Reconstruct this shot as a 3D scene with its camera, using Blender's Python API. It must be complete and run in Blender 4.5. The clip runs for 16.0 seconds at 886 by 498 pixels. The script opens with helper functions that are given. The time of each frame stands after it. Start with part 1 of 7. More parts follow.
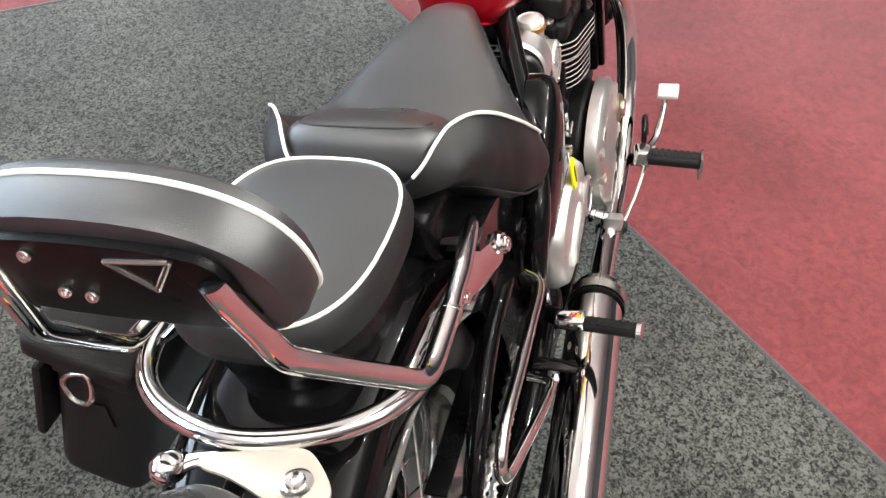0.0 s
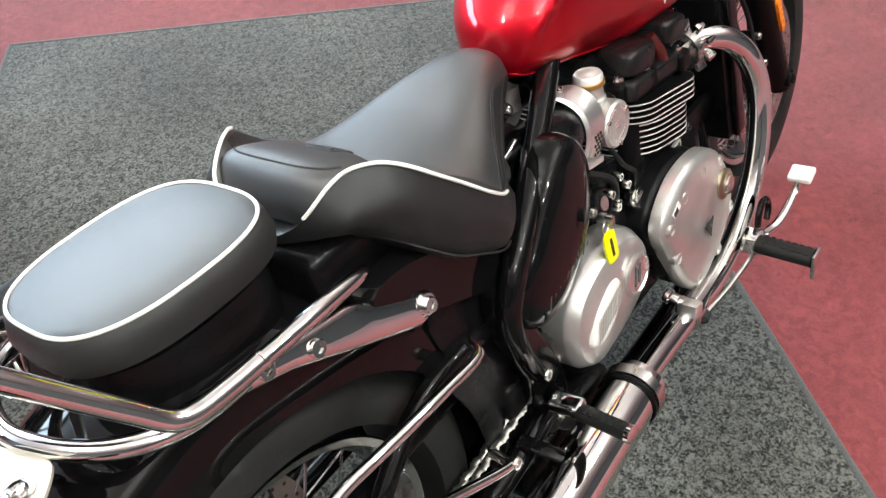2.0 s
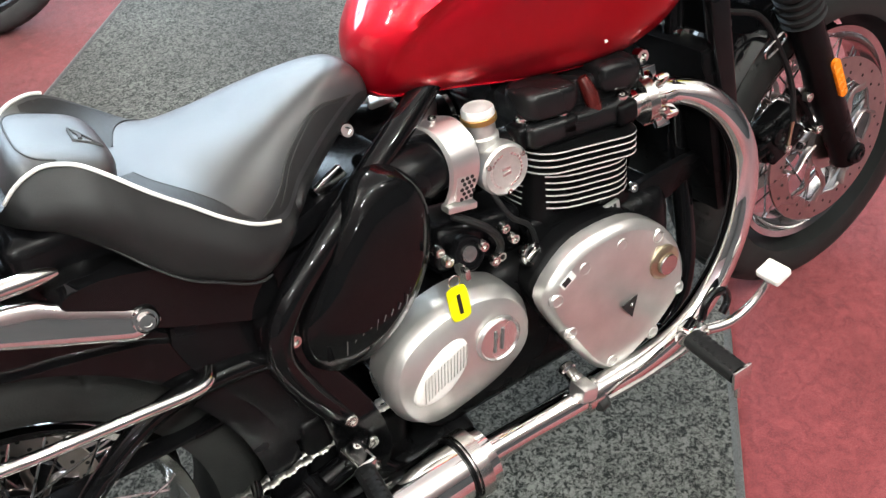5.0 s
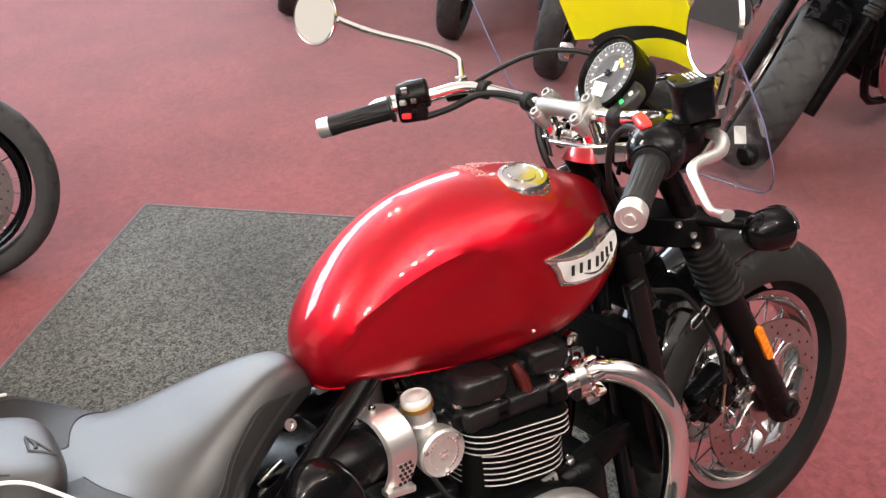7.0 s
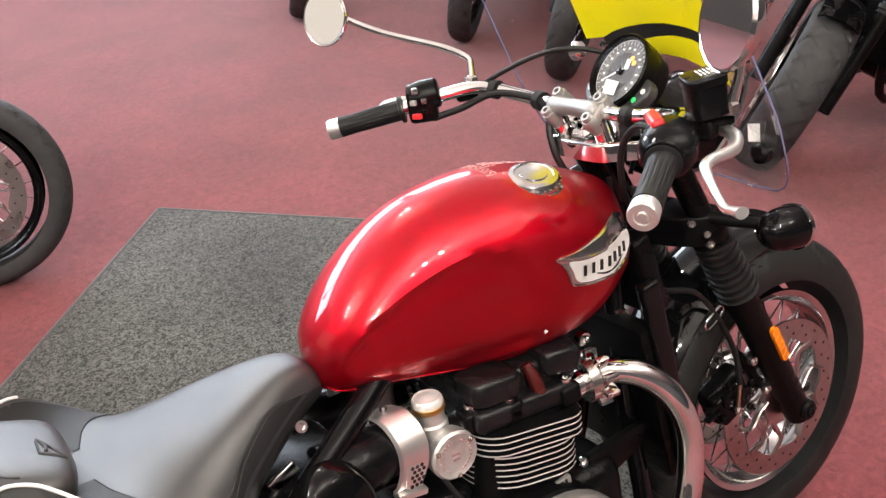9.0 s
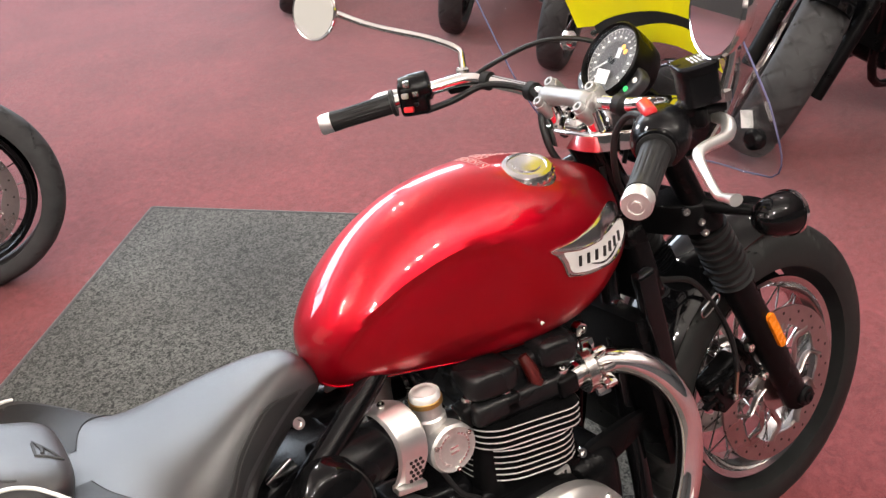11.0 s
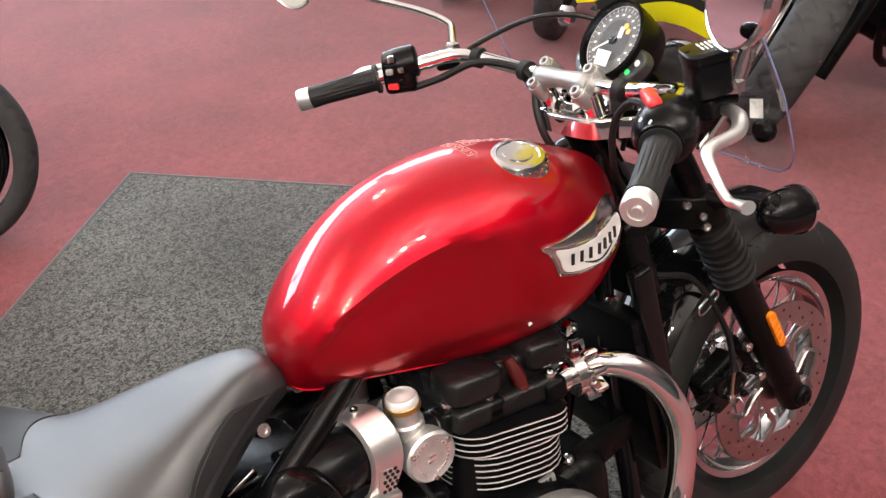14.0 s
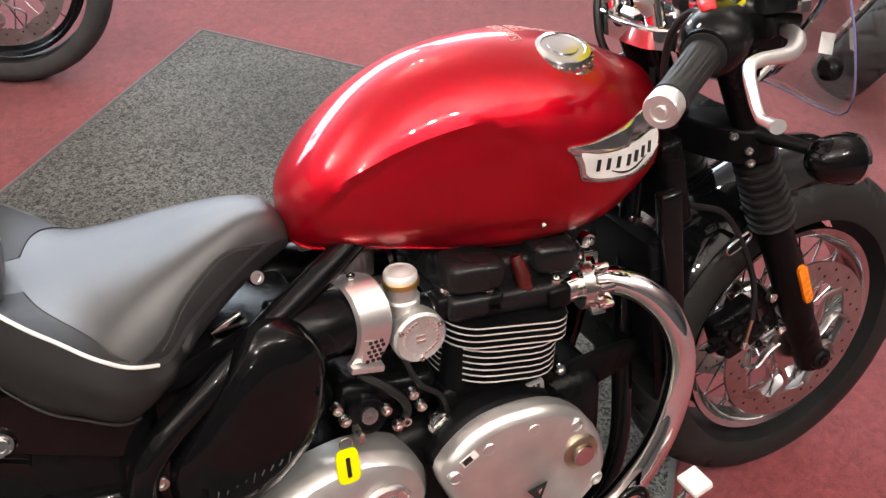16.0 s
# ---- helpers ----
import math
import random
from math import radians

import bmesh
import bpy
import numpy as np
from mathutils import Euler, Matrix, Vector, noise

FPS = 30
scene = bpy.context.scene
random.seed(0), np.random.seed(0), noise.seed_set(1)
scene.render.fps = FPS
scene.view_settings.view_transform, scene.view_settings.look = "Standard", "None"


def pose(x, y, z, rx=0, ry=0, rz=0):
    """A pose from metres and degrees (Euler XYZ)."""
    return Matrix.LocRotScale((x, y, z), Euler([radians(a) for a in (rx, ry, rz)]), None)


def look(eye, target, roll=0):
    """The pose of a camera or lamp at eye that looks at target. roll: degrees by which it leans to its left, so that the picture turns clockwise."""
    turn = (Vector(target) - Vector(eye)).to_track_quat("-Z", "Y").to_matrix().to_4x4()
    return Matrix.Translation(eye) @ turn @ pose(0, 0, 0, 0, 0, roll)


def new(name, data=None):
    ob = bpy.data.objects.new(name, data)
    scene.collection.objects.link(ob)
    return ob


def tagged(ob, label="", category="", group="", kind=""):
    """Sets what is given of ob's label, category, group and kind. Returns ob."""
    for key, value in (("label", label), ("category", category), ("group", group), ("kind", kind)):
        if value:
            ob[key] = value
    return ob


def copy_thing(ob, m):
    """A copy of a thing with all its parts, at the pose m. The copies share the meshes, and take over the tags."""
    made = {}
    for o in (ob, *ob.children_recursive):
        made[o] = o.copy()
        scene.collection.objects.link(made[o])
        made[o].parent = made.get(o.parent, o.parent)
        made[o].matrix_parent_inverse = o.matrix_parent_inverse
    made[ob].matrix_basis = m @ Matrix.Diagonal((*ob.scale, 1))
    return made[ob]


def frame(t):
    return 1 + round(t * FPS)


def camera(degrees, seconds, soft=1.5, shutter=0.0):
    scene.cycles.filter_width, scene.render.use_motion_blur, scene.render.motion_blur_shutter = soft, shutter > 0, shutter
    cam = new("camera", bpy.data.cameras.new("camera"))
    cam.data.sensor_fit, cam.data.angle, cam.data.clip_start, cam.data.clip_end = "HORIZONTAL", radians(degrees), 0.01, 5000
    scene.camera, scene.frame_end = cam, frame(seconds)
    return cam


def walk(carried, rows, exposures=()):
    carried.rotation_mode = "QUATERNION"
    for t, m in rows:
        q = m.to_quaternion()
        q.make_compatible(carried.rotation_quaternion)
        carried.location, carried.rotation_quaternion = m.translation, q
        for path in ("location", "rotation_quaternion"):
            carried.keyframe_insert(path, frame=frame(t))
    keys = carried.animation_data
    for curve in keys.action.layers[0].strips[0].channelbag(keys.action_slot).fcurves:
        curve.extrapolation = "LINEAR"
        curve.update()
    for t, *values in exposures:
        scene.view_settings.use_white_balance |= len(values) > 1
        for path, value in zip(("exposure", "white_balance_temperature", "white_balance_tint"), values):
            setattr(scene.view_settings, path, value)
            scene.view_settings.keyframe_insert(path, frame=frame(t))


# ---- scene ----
cam = camera(53.1, 16.0, soft=1.4)
PATH = [
    (0, (-0.543, -0.06, 1.435), (0.87, 0.207, 0.044), 5.0),
    (0.5, (-0.527, -0.147, 1.418), (0.808, 0.336, 0.01), 4.9),
    (1, (-0.497, -0.328, 1.422), (0.759, 0.343, 0.018), 3.2),
    (1.5, (-0.432, -0.414, 1.422), (0.789, 0.357, 0.038), -0.4),
    (2, (-0.31, -0.428, 1.421), (0.874, 0.46, 0.075), -2.7),
    (2.5, (-0.114, -0.454, 1.385), (1.007, 0.499, 0.031), 0.3),
    (3, (-0.022, -0.469, 1.374), (1.049, 0.459, -0.037), 1.2),
    (3.2, (-0.021, -0.475, 1.376), (1.01, 0.47, -0.053), 0.2),
    (5.3, (0.192, -0.711, 1.418), (0.963, 0.524, 0.046), -3.0),
    (5.5, (0.201, -0.711, 1.434), (0.995, 0.545, 0.095), -2.8),
    (5.7, (0.218, -0.704, 1.455), (0.840, 0.264, 0.494), -2.7),
    (6, (0.232, -0.708, 1.476), (1.111, 0.622, 0.268), -2.9),
    (6.5, (0.239, -0.733, 1.53), (1.169, 0.643, 0.416), -3.1),
    (7, (0.236, -0.739, 1.553), (1.197, 0.664, 0.501), -2.5),
    (7.5, (0.236, -0.743, 1.557), (1.214, 0.67, 0.534), -2.3),
    (8, (0.238, -0.737, 1.551), (1.21, 0.673, 0.517), -2.5),
    (8.5, (0.242, -0.734, 1.546), (1.19, 0.682, 0.5), -3.1),
    (9, (0.241, -0.736, 1.545), (1.181, 0.687, 0.5), -3.3),
    (11.5, (0.25, -0.734, 1.541), (1.191, 0.672, 0.475), -4.4),
    (12, (0.262, -0.734, 1.534), (1.201, 0.664, 0.454), -4.2),
    (12.5, (0.266, -0.737, 1.525), (1.196, 0.65, 0.424), -3.8),
    (13, (0.266, -0.745, 1.527), (1.189, 0.635, 0.411), -3.7),
    (13.5, (0.275, -0.723, 1.523), (1.196, 0.653, 0.402), -3.4),
    (14, (0.313, -0.658, 1.526), (1.242, 0.707, 0.397), -2.7),
    (14.5, (0.37, -0.561, 1.514), (1.319, 0.773, 0.365), -0.6),
    (15, (0.407, -0.492, 1.492), (1.39, 0.778, 0.3), 1.9),
    (15.5, (0.405, -0.507, 1.476), (1.356, 0.731, 0.226), 4.6),
    (15.8, (0.380, -0.618, 1.488), (1.012, 0.353, 0.536), 4.6),
    (16, (0.361, -0.698, 1.474), (1.116, 0.646, 0.199), 4.5),
]
walk(cam, [(t, look(eye, target, roll)) for t, eye, target, roll in PATH],
     exposures=((0.0, 0.15, 6350, 6), (1.5, 0.3, 6300, 4), (2.5, -0.05, 6250, 3), (3.0, 0.0, 6250, 3), (5.5, 0.3, 6250, 4),
                (6.5, 0.2, 6700, 10), (7.0, 0.0, 6850, 12), (7.5, -0.05, 6900, 12), (12.0, -0.12, 6850, 13), (16.0, -0.1, 6850, 13)))

# ---- world, ceiling lights, exposure ----
world = bpy.data.worlds.new("showroom_air")
scene.world = world
world.use_nodes = True
world.node_tree.nodes["Background"].inputs[0].default_value = (0.75, 0.82, 1.0, 1)
world.node_tree.nodes["Background"].inputs[1].default_value = 0.25

CEIL = 3.9
LAMP_Z = 3.25


def pendant_light(x, y, power, colour=(1.0, 0.965, 0.91)):
    data = bpy.data.lights.new("pendant_light", "POINT")
    data.shadow_soft_size, data.energy, data.color = 0.042, power, colour
    ob = new("pendant_light", data)
    ob.location = (x, y, LAMP_Z)
    return ob


# lamps hang in small clusters: place, how many in a row, watts of each
CLUSTERS = [(-1.7, -1.9, 3, 74), (0.3, -1.75, 3, 84), (2.3, -1.9, 3, 54), (-2.8, 1.3, 3, 92), (3.7, 1.0, 2, 32), (1.0, 3.0, 2, 74), (4.9, 4.3, 2, 36), (-2.9, -5.0, 2, 40)]
LAMPS = [(gx + 0.30 * k, gy + 0.07 * k) for gx, gy, cnt, _ in CLUSTERS for k in range(cnt)]
WATTS = [w for _, _, cnt, w in CLUSTERS for k in range(cnt)]
for (lx, ly), watt in zip(LAMPS, WATTS):
    pendant_light(lx, ly, watt)

# daylight through the shop window in the north wall
data = bpy.data.lights.new("window_daylight", "AREA")
data.shape, data.size, data.size_y, data.energy, data.color = "RECTANGLE", 11.0, 1.5, 940, (0.72, 0.85, 1.0)
sky = new("window_daylight", data)
sky.matrix_world = look((0.75, 8.38, 2.75), (0.75, 0.0, 2.2))
# the bright shop entrance in the west wall, behind the camera
data = bpy.data.lights.new("entrance_daylight", "AREA")
data.shape, data.size, data.size_y, data.energy, data.color = "RECTANGLE", 4.0, 2.6, 24, (1.0, 0.90, 0.76)
door_light = new("entrance_daylight", data)
door_light.matrix_world = look((-6.38, 3.2, 2.1), (0.0, 3.2, 2.1))


# ---- materials ----
def mat(name, base, rough=0.5, metal=0.0, var=0.12, scale=40.0, bump=0.0, bscale=200.0, coat=0.0, rvar=0.08, sheen=0.0, coords="Object", spec=0.5):
    m = bpy.data.materials.new(name)
    m.use_nodes = True
    nt = m.node_tree
    b = nt.nodes["Principled BSDF"]
    tc = nt.nodes.new("ShaderNodeTexCoord")
    n1 = nt.nodes.new("ShaderNodeTexNoise")
    n1.inputs["Scale"].default_value = scale
    n1.inputs["Detail"].default_value = 5
    nt.links.new(tc.outputs[coords], n1.inputs["Vector"])
    n2 = nt.nodes.new("ShaderNodeTexNoise")
    n2.inputs["Scale"].default_value = scale / 9
    nt.links.new(tc.outputs[coords], n2.inputs["Vector"])
    add = nt.nodes.new("ShaderNodeMath")
    add.operation = "ADD"
    nt.links.new(n1.outputs["Fac"], add.inputs[0])
    nt.links.new(n2.outputs["Fac"], add.inputs[1])
    ramp = nt.nodes.new("ShaderNodeMapRange")
    ramp.inputs["From Min"].default_value, ramp.inputs["From Max"].default_value = 0.7, 1.3
    nt.links.new(add.outputs[0], ramp.inputs["Value"])
    mix = nt.nodes.new("ShaderNodeMix")
    mix.data_type = "RGBA"
    mix.inputs["A"].default_value = (*[c * (1 - var) for c in base], 1)
    mix.inputs["B"].default_value = (*[min(1, c * (1 + var)) for c in base], 1)
    nt.links.new(ramp.outputs[0], mix.inputs["Factor"])
    nt.links.new(mix.outputs["Result"], b.inputs["Base Color"])
    rr = nt.nodes.new("ShaderNodeMapRange")
    rr.inputs["From Min"].default_value, rr.inputs["From Max"].default_value = 0.3, 0.7
    rr.inputs["To Min"].default_value, rr.inputs["To Max"].default_value = max(0.01, rough - rvar), min(1, rough + rvar)
    nt.links.new(n2.outputs["Fac"], rr.inputs["Value"])
    nt.links.new(rr.outputs[0], b.inputs["Roughness"])
    b.inputs["Metallic"].default_value = metal
    b.inputs["Specular IOR Level"].default_value = spec
    b.inputs["Coat Weight"].default_value = coat
    b.inputs["Coat Roughness"].default_value = 0.03
    b.inputs["Sheen Weight"].default_value = sheen
    if bump:
        bn = nt.nodes.new("ShaderNodeTexNoise")
        bn.inputs["Scale"].default_value = bscale
        bn.inputs["Detail"].default_value = 3
        nt.links.new(tc.outputs[coords], bn.inputs["Vector"])
        bp = nt.nodes.new("ShaderNodeBump")
        bp.inputs["Strength"].default_value = bump
        bp.inputs["Distance"].default_value = 0.002
        nt.links.new(bn.outputs["Fac"], bp.inputs["Height"])
        nt.links.new(bp.outputs[0], b.inputs["Normal"])
    return m


def carpet(name, dark, light, scale, contrast, blotch, tuft=0.0):
    m = bpy.data.materials.new(name)
    m.use_nodes = True
    nt = m.node_tree
    b = nt.nodes["Principled BSDF"]
    tc = nt.nodes.new("ShaderNodeTexCoord")
    f = nt.nodes.new("ShaderNodeTexNoise")
    f.inputs["Scale"].default_value, f.inputs["Detail"].default_value, f.inputs["Roughness"].default_value = scale, 6, 0.7
    nt.links.new(tc.outputs["Object"], f.inputs["Vector"])
    g = nt.nodes.new("ShaderNodeTexNoise")
    g.inputs["Scale"].default_value, g.inputs["Detail"].default_value = 2.2, 4
    nt.links.new(tc.outputs["Object"], g.inputs["Vector"])
    r1 = nt.nodes.new("ShaderNodeMapRange")
    r1.inputs["From Min"].default_value, r1.inputs["From Max"].default_value = 0.5 - contrast, 0.5 + contrast
    if tuft:
        h = nt.nodes.new("ShaderNodeTexNoise")
        h.inputs["Scale"].default_value, h.inputs["Detail"].default_value, h.inputs["Distortion"].default_value = tuft, 2, 1.2
        nt.links.new(tc.outputs["Object"], h.inputs["Vector"])
        ad = nt.nodes.new("ShaderNodeMix")
        ad.inputs["Factor"].default_value = 0.45
        nt.links.new(f.outputs["Fac"], ad.inputs["A"])
        nt.links.new(h.outputs["Fac"], ad.inputs["B"])
        nt.links.new(ad.outputs["Result"], r1.inputs["Value"])
    else:
        nt.links.new(f.outputs["Fac"], r1.inputs["Value"])
    mx = nt.nodes.new("ShaderNodeMix")
    mx.data_type = "RGBA"
    mx.inputs["A"].default_value, mx.inputs["B"].default_value = (*dark, 1), (*light, 1)
    nt.links.new(r1.outputs[0], mx.inputs["Factor"])
    mm = nt.nodes.new("ShaderNodeMapRange")
    mm.inputs["From Min"].default_value, mm.inputs["From Max"].default_value = 0.3, 0.7
    mm.inputs["To Min"].default_value, mm.inputs["To Max"].default_value = 1 - blotch, 1 + blotch
    nt.links.new(g.outputs["Fac"], mm.inputs["Value"])
    mul = nt.nodes.new("ShaderNodeVectorMath")
    mul.operation = "SCALE"
    nt.links.new(mx.outputs["Result"], mul.inputs[0])
    nt.links.new(mm.outputs[0], mul.inputs["Scale"])
    nt.links.new(mul.outputs[0], b.inputs["Base Color"])
    b.inputs["Roughness"].default_value = 0.95
    b.inputs["Sheen Weight"].default_value = 0.25
    b.inputs["Specular IOR Level"].default_value = 0.15
    bp = nt.nodes.new("ShaderNodeBump")
    bp.inputs["Strength"].default_value, bp.inputs["Distance"].default_value = 0.5, 0.003
    nt.links.new(f.outputs["Fac"], bp.inputs["Height"])
    nt.links.new(bp.outputs[0], b.inputs["Normal"])
    return m


RED_CARPET = carpet("red_carpet", (0.112, 0.021, 0.024), (0.222, 0.048, 0.053), 260, 0.15, 0.17, 38)
GREY_CARPET = carpet("grey_carpet", (0.003, 0.004, 0.003), (0.113, 0.115, 0.105), 190, 0.075, 0.30, 85)
MAT_BINDING = carpet("mat_binding", (0.035, 0.037, 0.037), (0.10, 0.103, 0.103), 300, 0.2, 0.1)
RED_PAINT = mat("cranberry_red_paint", (0.44, 0.0018, 0.0120), 0.42, 0.82, 0.02, 900, coat=0.80, rvar=0.004, spec=0.1)
BLACK_GLOSS = mat("black_gloss_paint", (0.003, 0.003, 0.0033), 0.04, 0.0, 0.1, 60, rvar=0.015, spec=0.23)
BLACK_SATIN = mat("black_powder_coat", (0.0032, 0.0032, 0.0035), 0.30, 0.0, 0.25, 90, 0.15, 900, spec=0.10)
ENGINE_BLACK = mat("satin_black_engine_paint", (0.006, 0.006, 0.0065), 0.27, 0.0, 0.2, 90, 0.12, 900, spec=0.28)
BLACK_PLASTIC = mat("black_plastic", (0.0035, 0.0035, 0.004), 0.22, 0.0, 0.2, 120, 0.1, 1200, spec=0.16)
CHROME = mat("chrome", (0.83, 0.82, 0.80), 0.035, 1.0, 0.03, 25, rvar=0.02)
RIM = mat("dull_chrome_rim", (0.50, 0.49, 0.48), 0.12, 1.0, 0.08, 25, rvar=0.05)
CAP_STEEL = mat("polished_cap_steel", (0.70, 0.69, 0.67), 0.22, 1.0, 0.06, 60, rvar=0.05)
STEEL = mat("stainless_steel", (0.62, 0.61, 0.58), 0.22, 1.0, 0.08, 60, rvar=0.08)
ALU = mat("brushed_aluminium", (0.84, 0.83, 0.81), 0.31, 0.95, 0.08, 30, 0.12, 500, rvar=0.08)
COVER_ALU = mat("satin_engine_cover_alloy", (0.60, 0.59, 0.57), 0.33, 0.82, 0.10, 30, 0.12, 500, rvar=0.08)
MACHINED = mat("machined_fin_edge", (0.78, 0.78, 0.76), 0.48, 0.6, 0.05, 60)
CAST = mat("cast_aluminium", (0.60, 0.59, 0.57), 0.43, 0.80, 0.10, 120, 0.3, 900)
CLAMP_ALU = mat("satin_clamp_alloy", (0.36, 0.355, 0.345), 0.42, 0.7, 0.06, 90, 0.1, 900)
PLATE_CREAM = mat("satin_bracket", (0.48, 0.44, 0.37), 0.42, 0.35, 0.05, 60)
POD_GREY = mat("satin_pod_grey", (0.035, 0.036, 0.038), 0.35, 0.2, 0.08, 60)
LAMP_SHELL = mat("satin_grey_lamp_shell", (0.085, 0.085, 0.088), 0.30, 0.55, 0.08, 60)
BRASS = mat("brass", (0.58, 0.38, 0.13), 0.34, 0.9, 0.1, 80)
DECAL = mat("decal_print", (0.55, 0.30, 0.30), 0.4)
PLUG_METAL = mat("plug_metal", (0.50, 0.42, 0.30), 0.32, 1.0, 0.1, 80)
LEATHER = mat("seat_vinyl", (0.015, 0.0155, 0.017), 0.38, 0.0, 0.10, 30, 0.22, 1400, rvar=0.04, spec=1.0)
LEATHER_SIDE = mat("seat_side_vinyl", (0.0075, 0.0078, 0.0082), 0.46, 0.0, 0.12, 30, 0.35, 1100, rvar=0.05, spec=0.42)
PIPING = mat("white_piping", (0.72, 0.71, 0.68), 0.45, 0.0, 0.06, 200)
THREAD = mat("seam_thread", (0.012, 0.012, 0.012), 0.6)
RUBBER = mat("tyre_rubber", (0.013, 0.0135, 0.013), 0.56, 0.0, 0.3, 25, 0.2, 300, rvar=0.12, spec=0.24)
# parked tyres: paler base colour, with the lamplight on them put into it
LAMPLIT_RUBBER = mat("lamplit_tyre_rubber", (0.034, 0.034, 0.035), 0.62, 0.0, 0.25, 25, 0.2, 300, rvar=0.1, spec=0.3)
GRIP = mat("grip_rubber", (0.007, 0.007, 0.0073), 0.48, 0.0, 0.2, 60, 0.15, 700, spec=0.28)
AMBER = mat("amber_reflector", (0.80, 0.21, 0.01), 0.25, 0.0, 0.15, 900, 0.4, 900)
YELLOW = mat("yellow_plastic", (0.85, 0.78, 0.0), 0.35, 0.0, 0.05, 40)
BOARD_YELLOW = mat("yellow_board", (0.95, 0.88, 0.006), 0.45, 0.0, 0.04, 6)
SCRIPT = mat("grey_script", (0.09, 0.085, 0.085), 0.4)
CHAIN = mat("oiled_chain_steel", (0.33, 0.32, 0.30), 0.42, 1.0, 0.25, 200)
DARK_RED = mat("dark_red_rubber", (0.055, 0.006, 0.005), 0.3, 0.0, 0.15, 60)
RED_PLASTIC = mat("red_plastic", (0.65, 0.025, 0.03), 0.35, 0.0, 0.05, 40)
WHITE = mat("white_sticker", (0.75, 0.75, 0.73), 0.4, 0.0, 0.04, 60)
DISC = mat("brake_disc_steel", (0.42, 0.37, 0.35), 0.32, 1.0, 0.10, 70, rvar=0.1)
# both dial greys are lifted to hold the pale reflection of the glass
DIAL_RING = mat("dial_ring_grey", (0.17, 0.172, 0.175), 0.6, 0.0, 0.1, 60, spec=0.08)
DIAL = mat("glass_hazed_dial_face", (0.095, 0.095, 0.098), 0.6, 0.0, 0.1, 60, spec=0.08)
INK = mat("black_ink", (0.01, 0.01, 0.01), 0.5)
MIRROR = mat("mirror_glass", (0.88, 0.89, 0.90), 0.01, 1.0, 0.0, 10, rvar=0.004)
BAG = mat("saddlebag_leather", (0.0075, 0.007, 0.007), 0.5, 0.0, 0.2, 50, 0.35, 500, spec=0.22)
# unseen walls: the dimness of the large hall is put into their colour
DIM_WALL = mat("dim_hall_wall", (0.09, 0.088, 0.088), 0.8, 0.0, 0.05, 3)
CEILING = mat("ceiling_paint", (0.70, 0.69, 0.68), 0.85, 0.0, 0.05, 3)
GREEN_LED = mat("green_lamp", (0.02, 0.5, 0.12), 0.3)


def lit(m, colour, strength, colour2=None, scale=60.0):
    """A lamp that is switched on: the lens gives off light, streaked between two colours."""
    nt = m.node_tree
    b = nt.nodes["Principled BSDF"]
    b.inputs["Emission Color"].default_value = (*colour, 1)
    b.inputs["Emission Strength"].default_value = strength
    if colour2:
        tc = nt.nodes.new("ShaderNodeTexCoord")
        wv = nt.nodes.new("ShaderNodeTexNoise")
        wv.inputs["Scale"].default_value, wv.inputs["Detail"].default_value = scale, 3
        mp = nt.nodes.new("ShaderNodeMapping")
        mp.inputs["Scale"].default_value = (0.35, 1.0, 1.6)
        rp = nt.nodes.new("ShaderNodeValToRGB")
        rp.color_ramp.elements[0].position, rp.color_ramp.elements[0].color = 0.50, (*colour, 1)
        rp.color_ramp.elements[1].position, rp.color_ramp.elements[1].color = 0.74, (*colour2, 1)
        nt.links.new(tc.outputs["Object"], mp.inputs["Vector"])
        nt.links.new(mp.outputs[0], wv.inputs["Vector"])
        nt.links.new(wv.outputs["Fac"], rp.inputs["Fac"])
        nt.links.new(rp.outputs["Color"], b.inputs["Emission Color"])
    return m


TAIL_LENS = lit(mat("lit_tail_lens", (0.60, 0.012, 0.01), 0.12, 0.0, 0.15, 300, 0.3, 400, coat=1.0), (0.55, 0.004, 0.006), 1.0, (1.0, 0.33, 0.03))
AMBER_LED = lit(mat("amber_lamp", (0.9, 0.35, 0.03), 0.3), (1.0, 0.42, 0.05), 0.9)
lit(GREEN_LED, (0.03, 0.8, 0.2), 0.6)


def glass(name, tint, alpha):
    m = bpy.data.materials.new(name)
    m.use_nodes = True
    nt = m.node_tree
    out = nt.nodes["Material Output"]
    tr = nt.nodes.new("ShaderNodeBsdfTransparent")
    tr.inputs[0].default_value = (*tint, 1)
    gl = nt.nodes.new("ShaderNodeBsdfGlossy")
    gl.inputs["Roughness"].default_value = 0.02
    fr = nt.nodes.new("ShaderNodeFresnel")
    fr.inputs["IOR"].default_value = 1.35
    sc = nt.nodes.new("ShaderNodeMath")
    sc.operation = "MULTIPLY"
    sc.inputs[1].default_value = alpha
    nt.links.new(fr.outputs[0], sc.inputs[0])
    mx = nt.nodes.new("ShaderNodeMixShader")
    nt.links.new(sc.outputs[0], mx.inputs[0])
    nt.links.new(tr.outputs[0], mx.inputs[1])
    nt.links.new(gl.outputs[0], mx.inputs[2])
    nt.links.new(mx.outputs[0], out.inputs[0])
    return m


SCREEN = glass("clear_acrylic", (0.97, 0.975, 0.98), 0.3)
SCREEN_EDGE = mat("acrylic_edge", (0.16, 0.17, 0.30), 0.2)
DIAL_GLASS = glass("dial_glass", (0.97, 0.97, 0.97), 0.04)


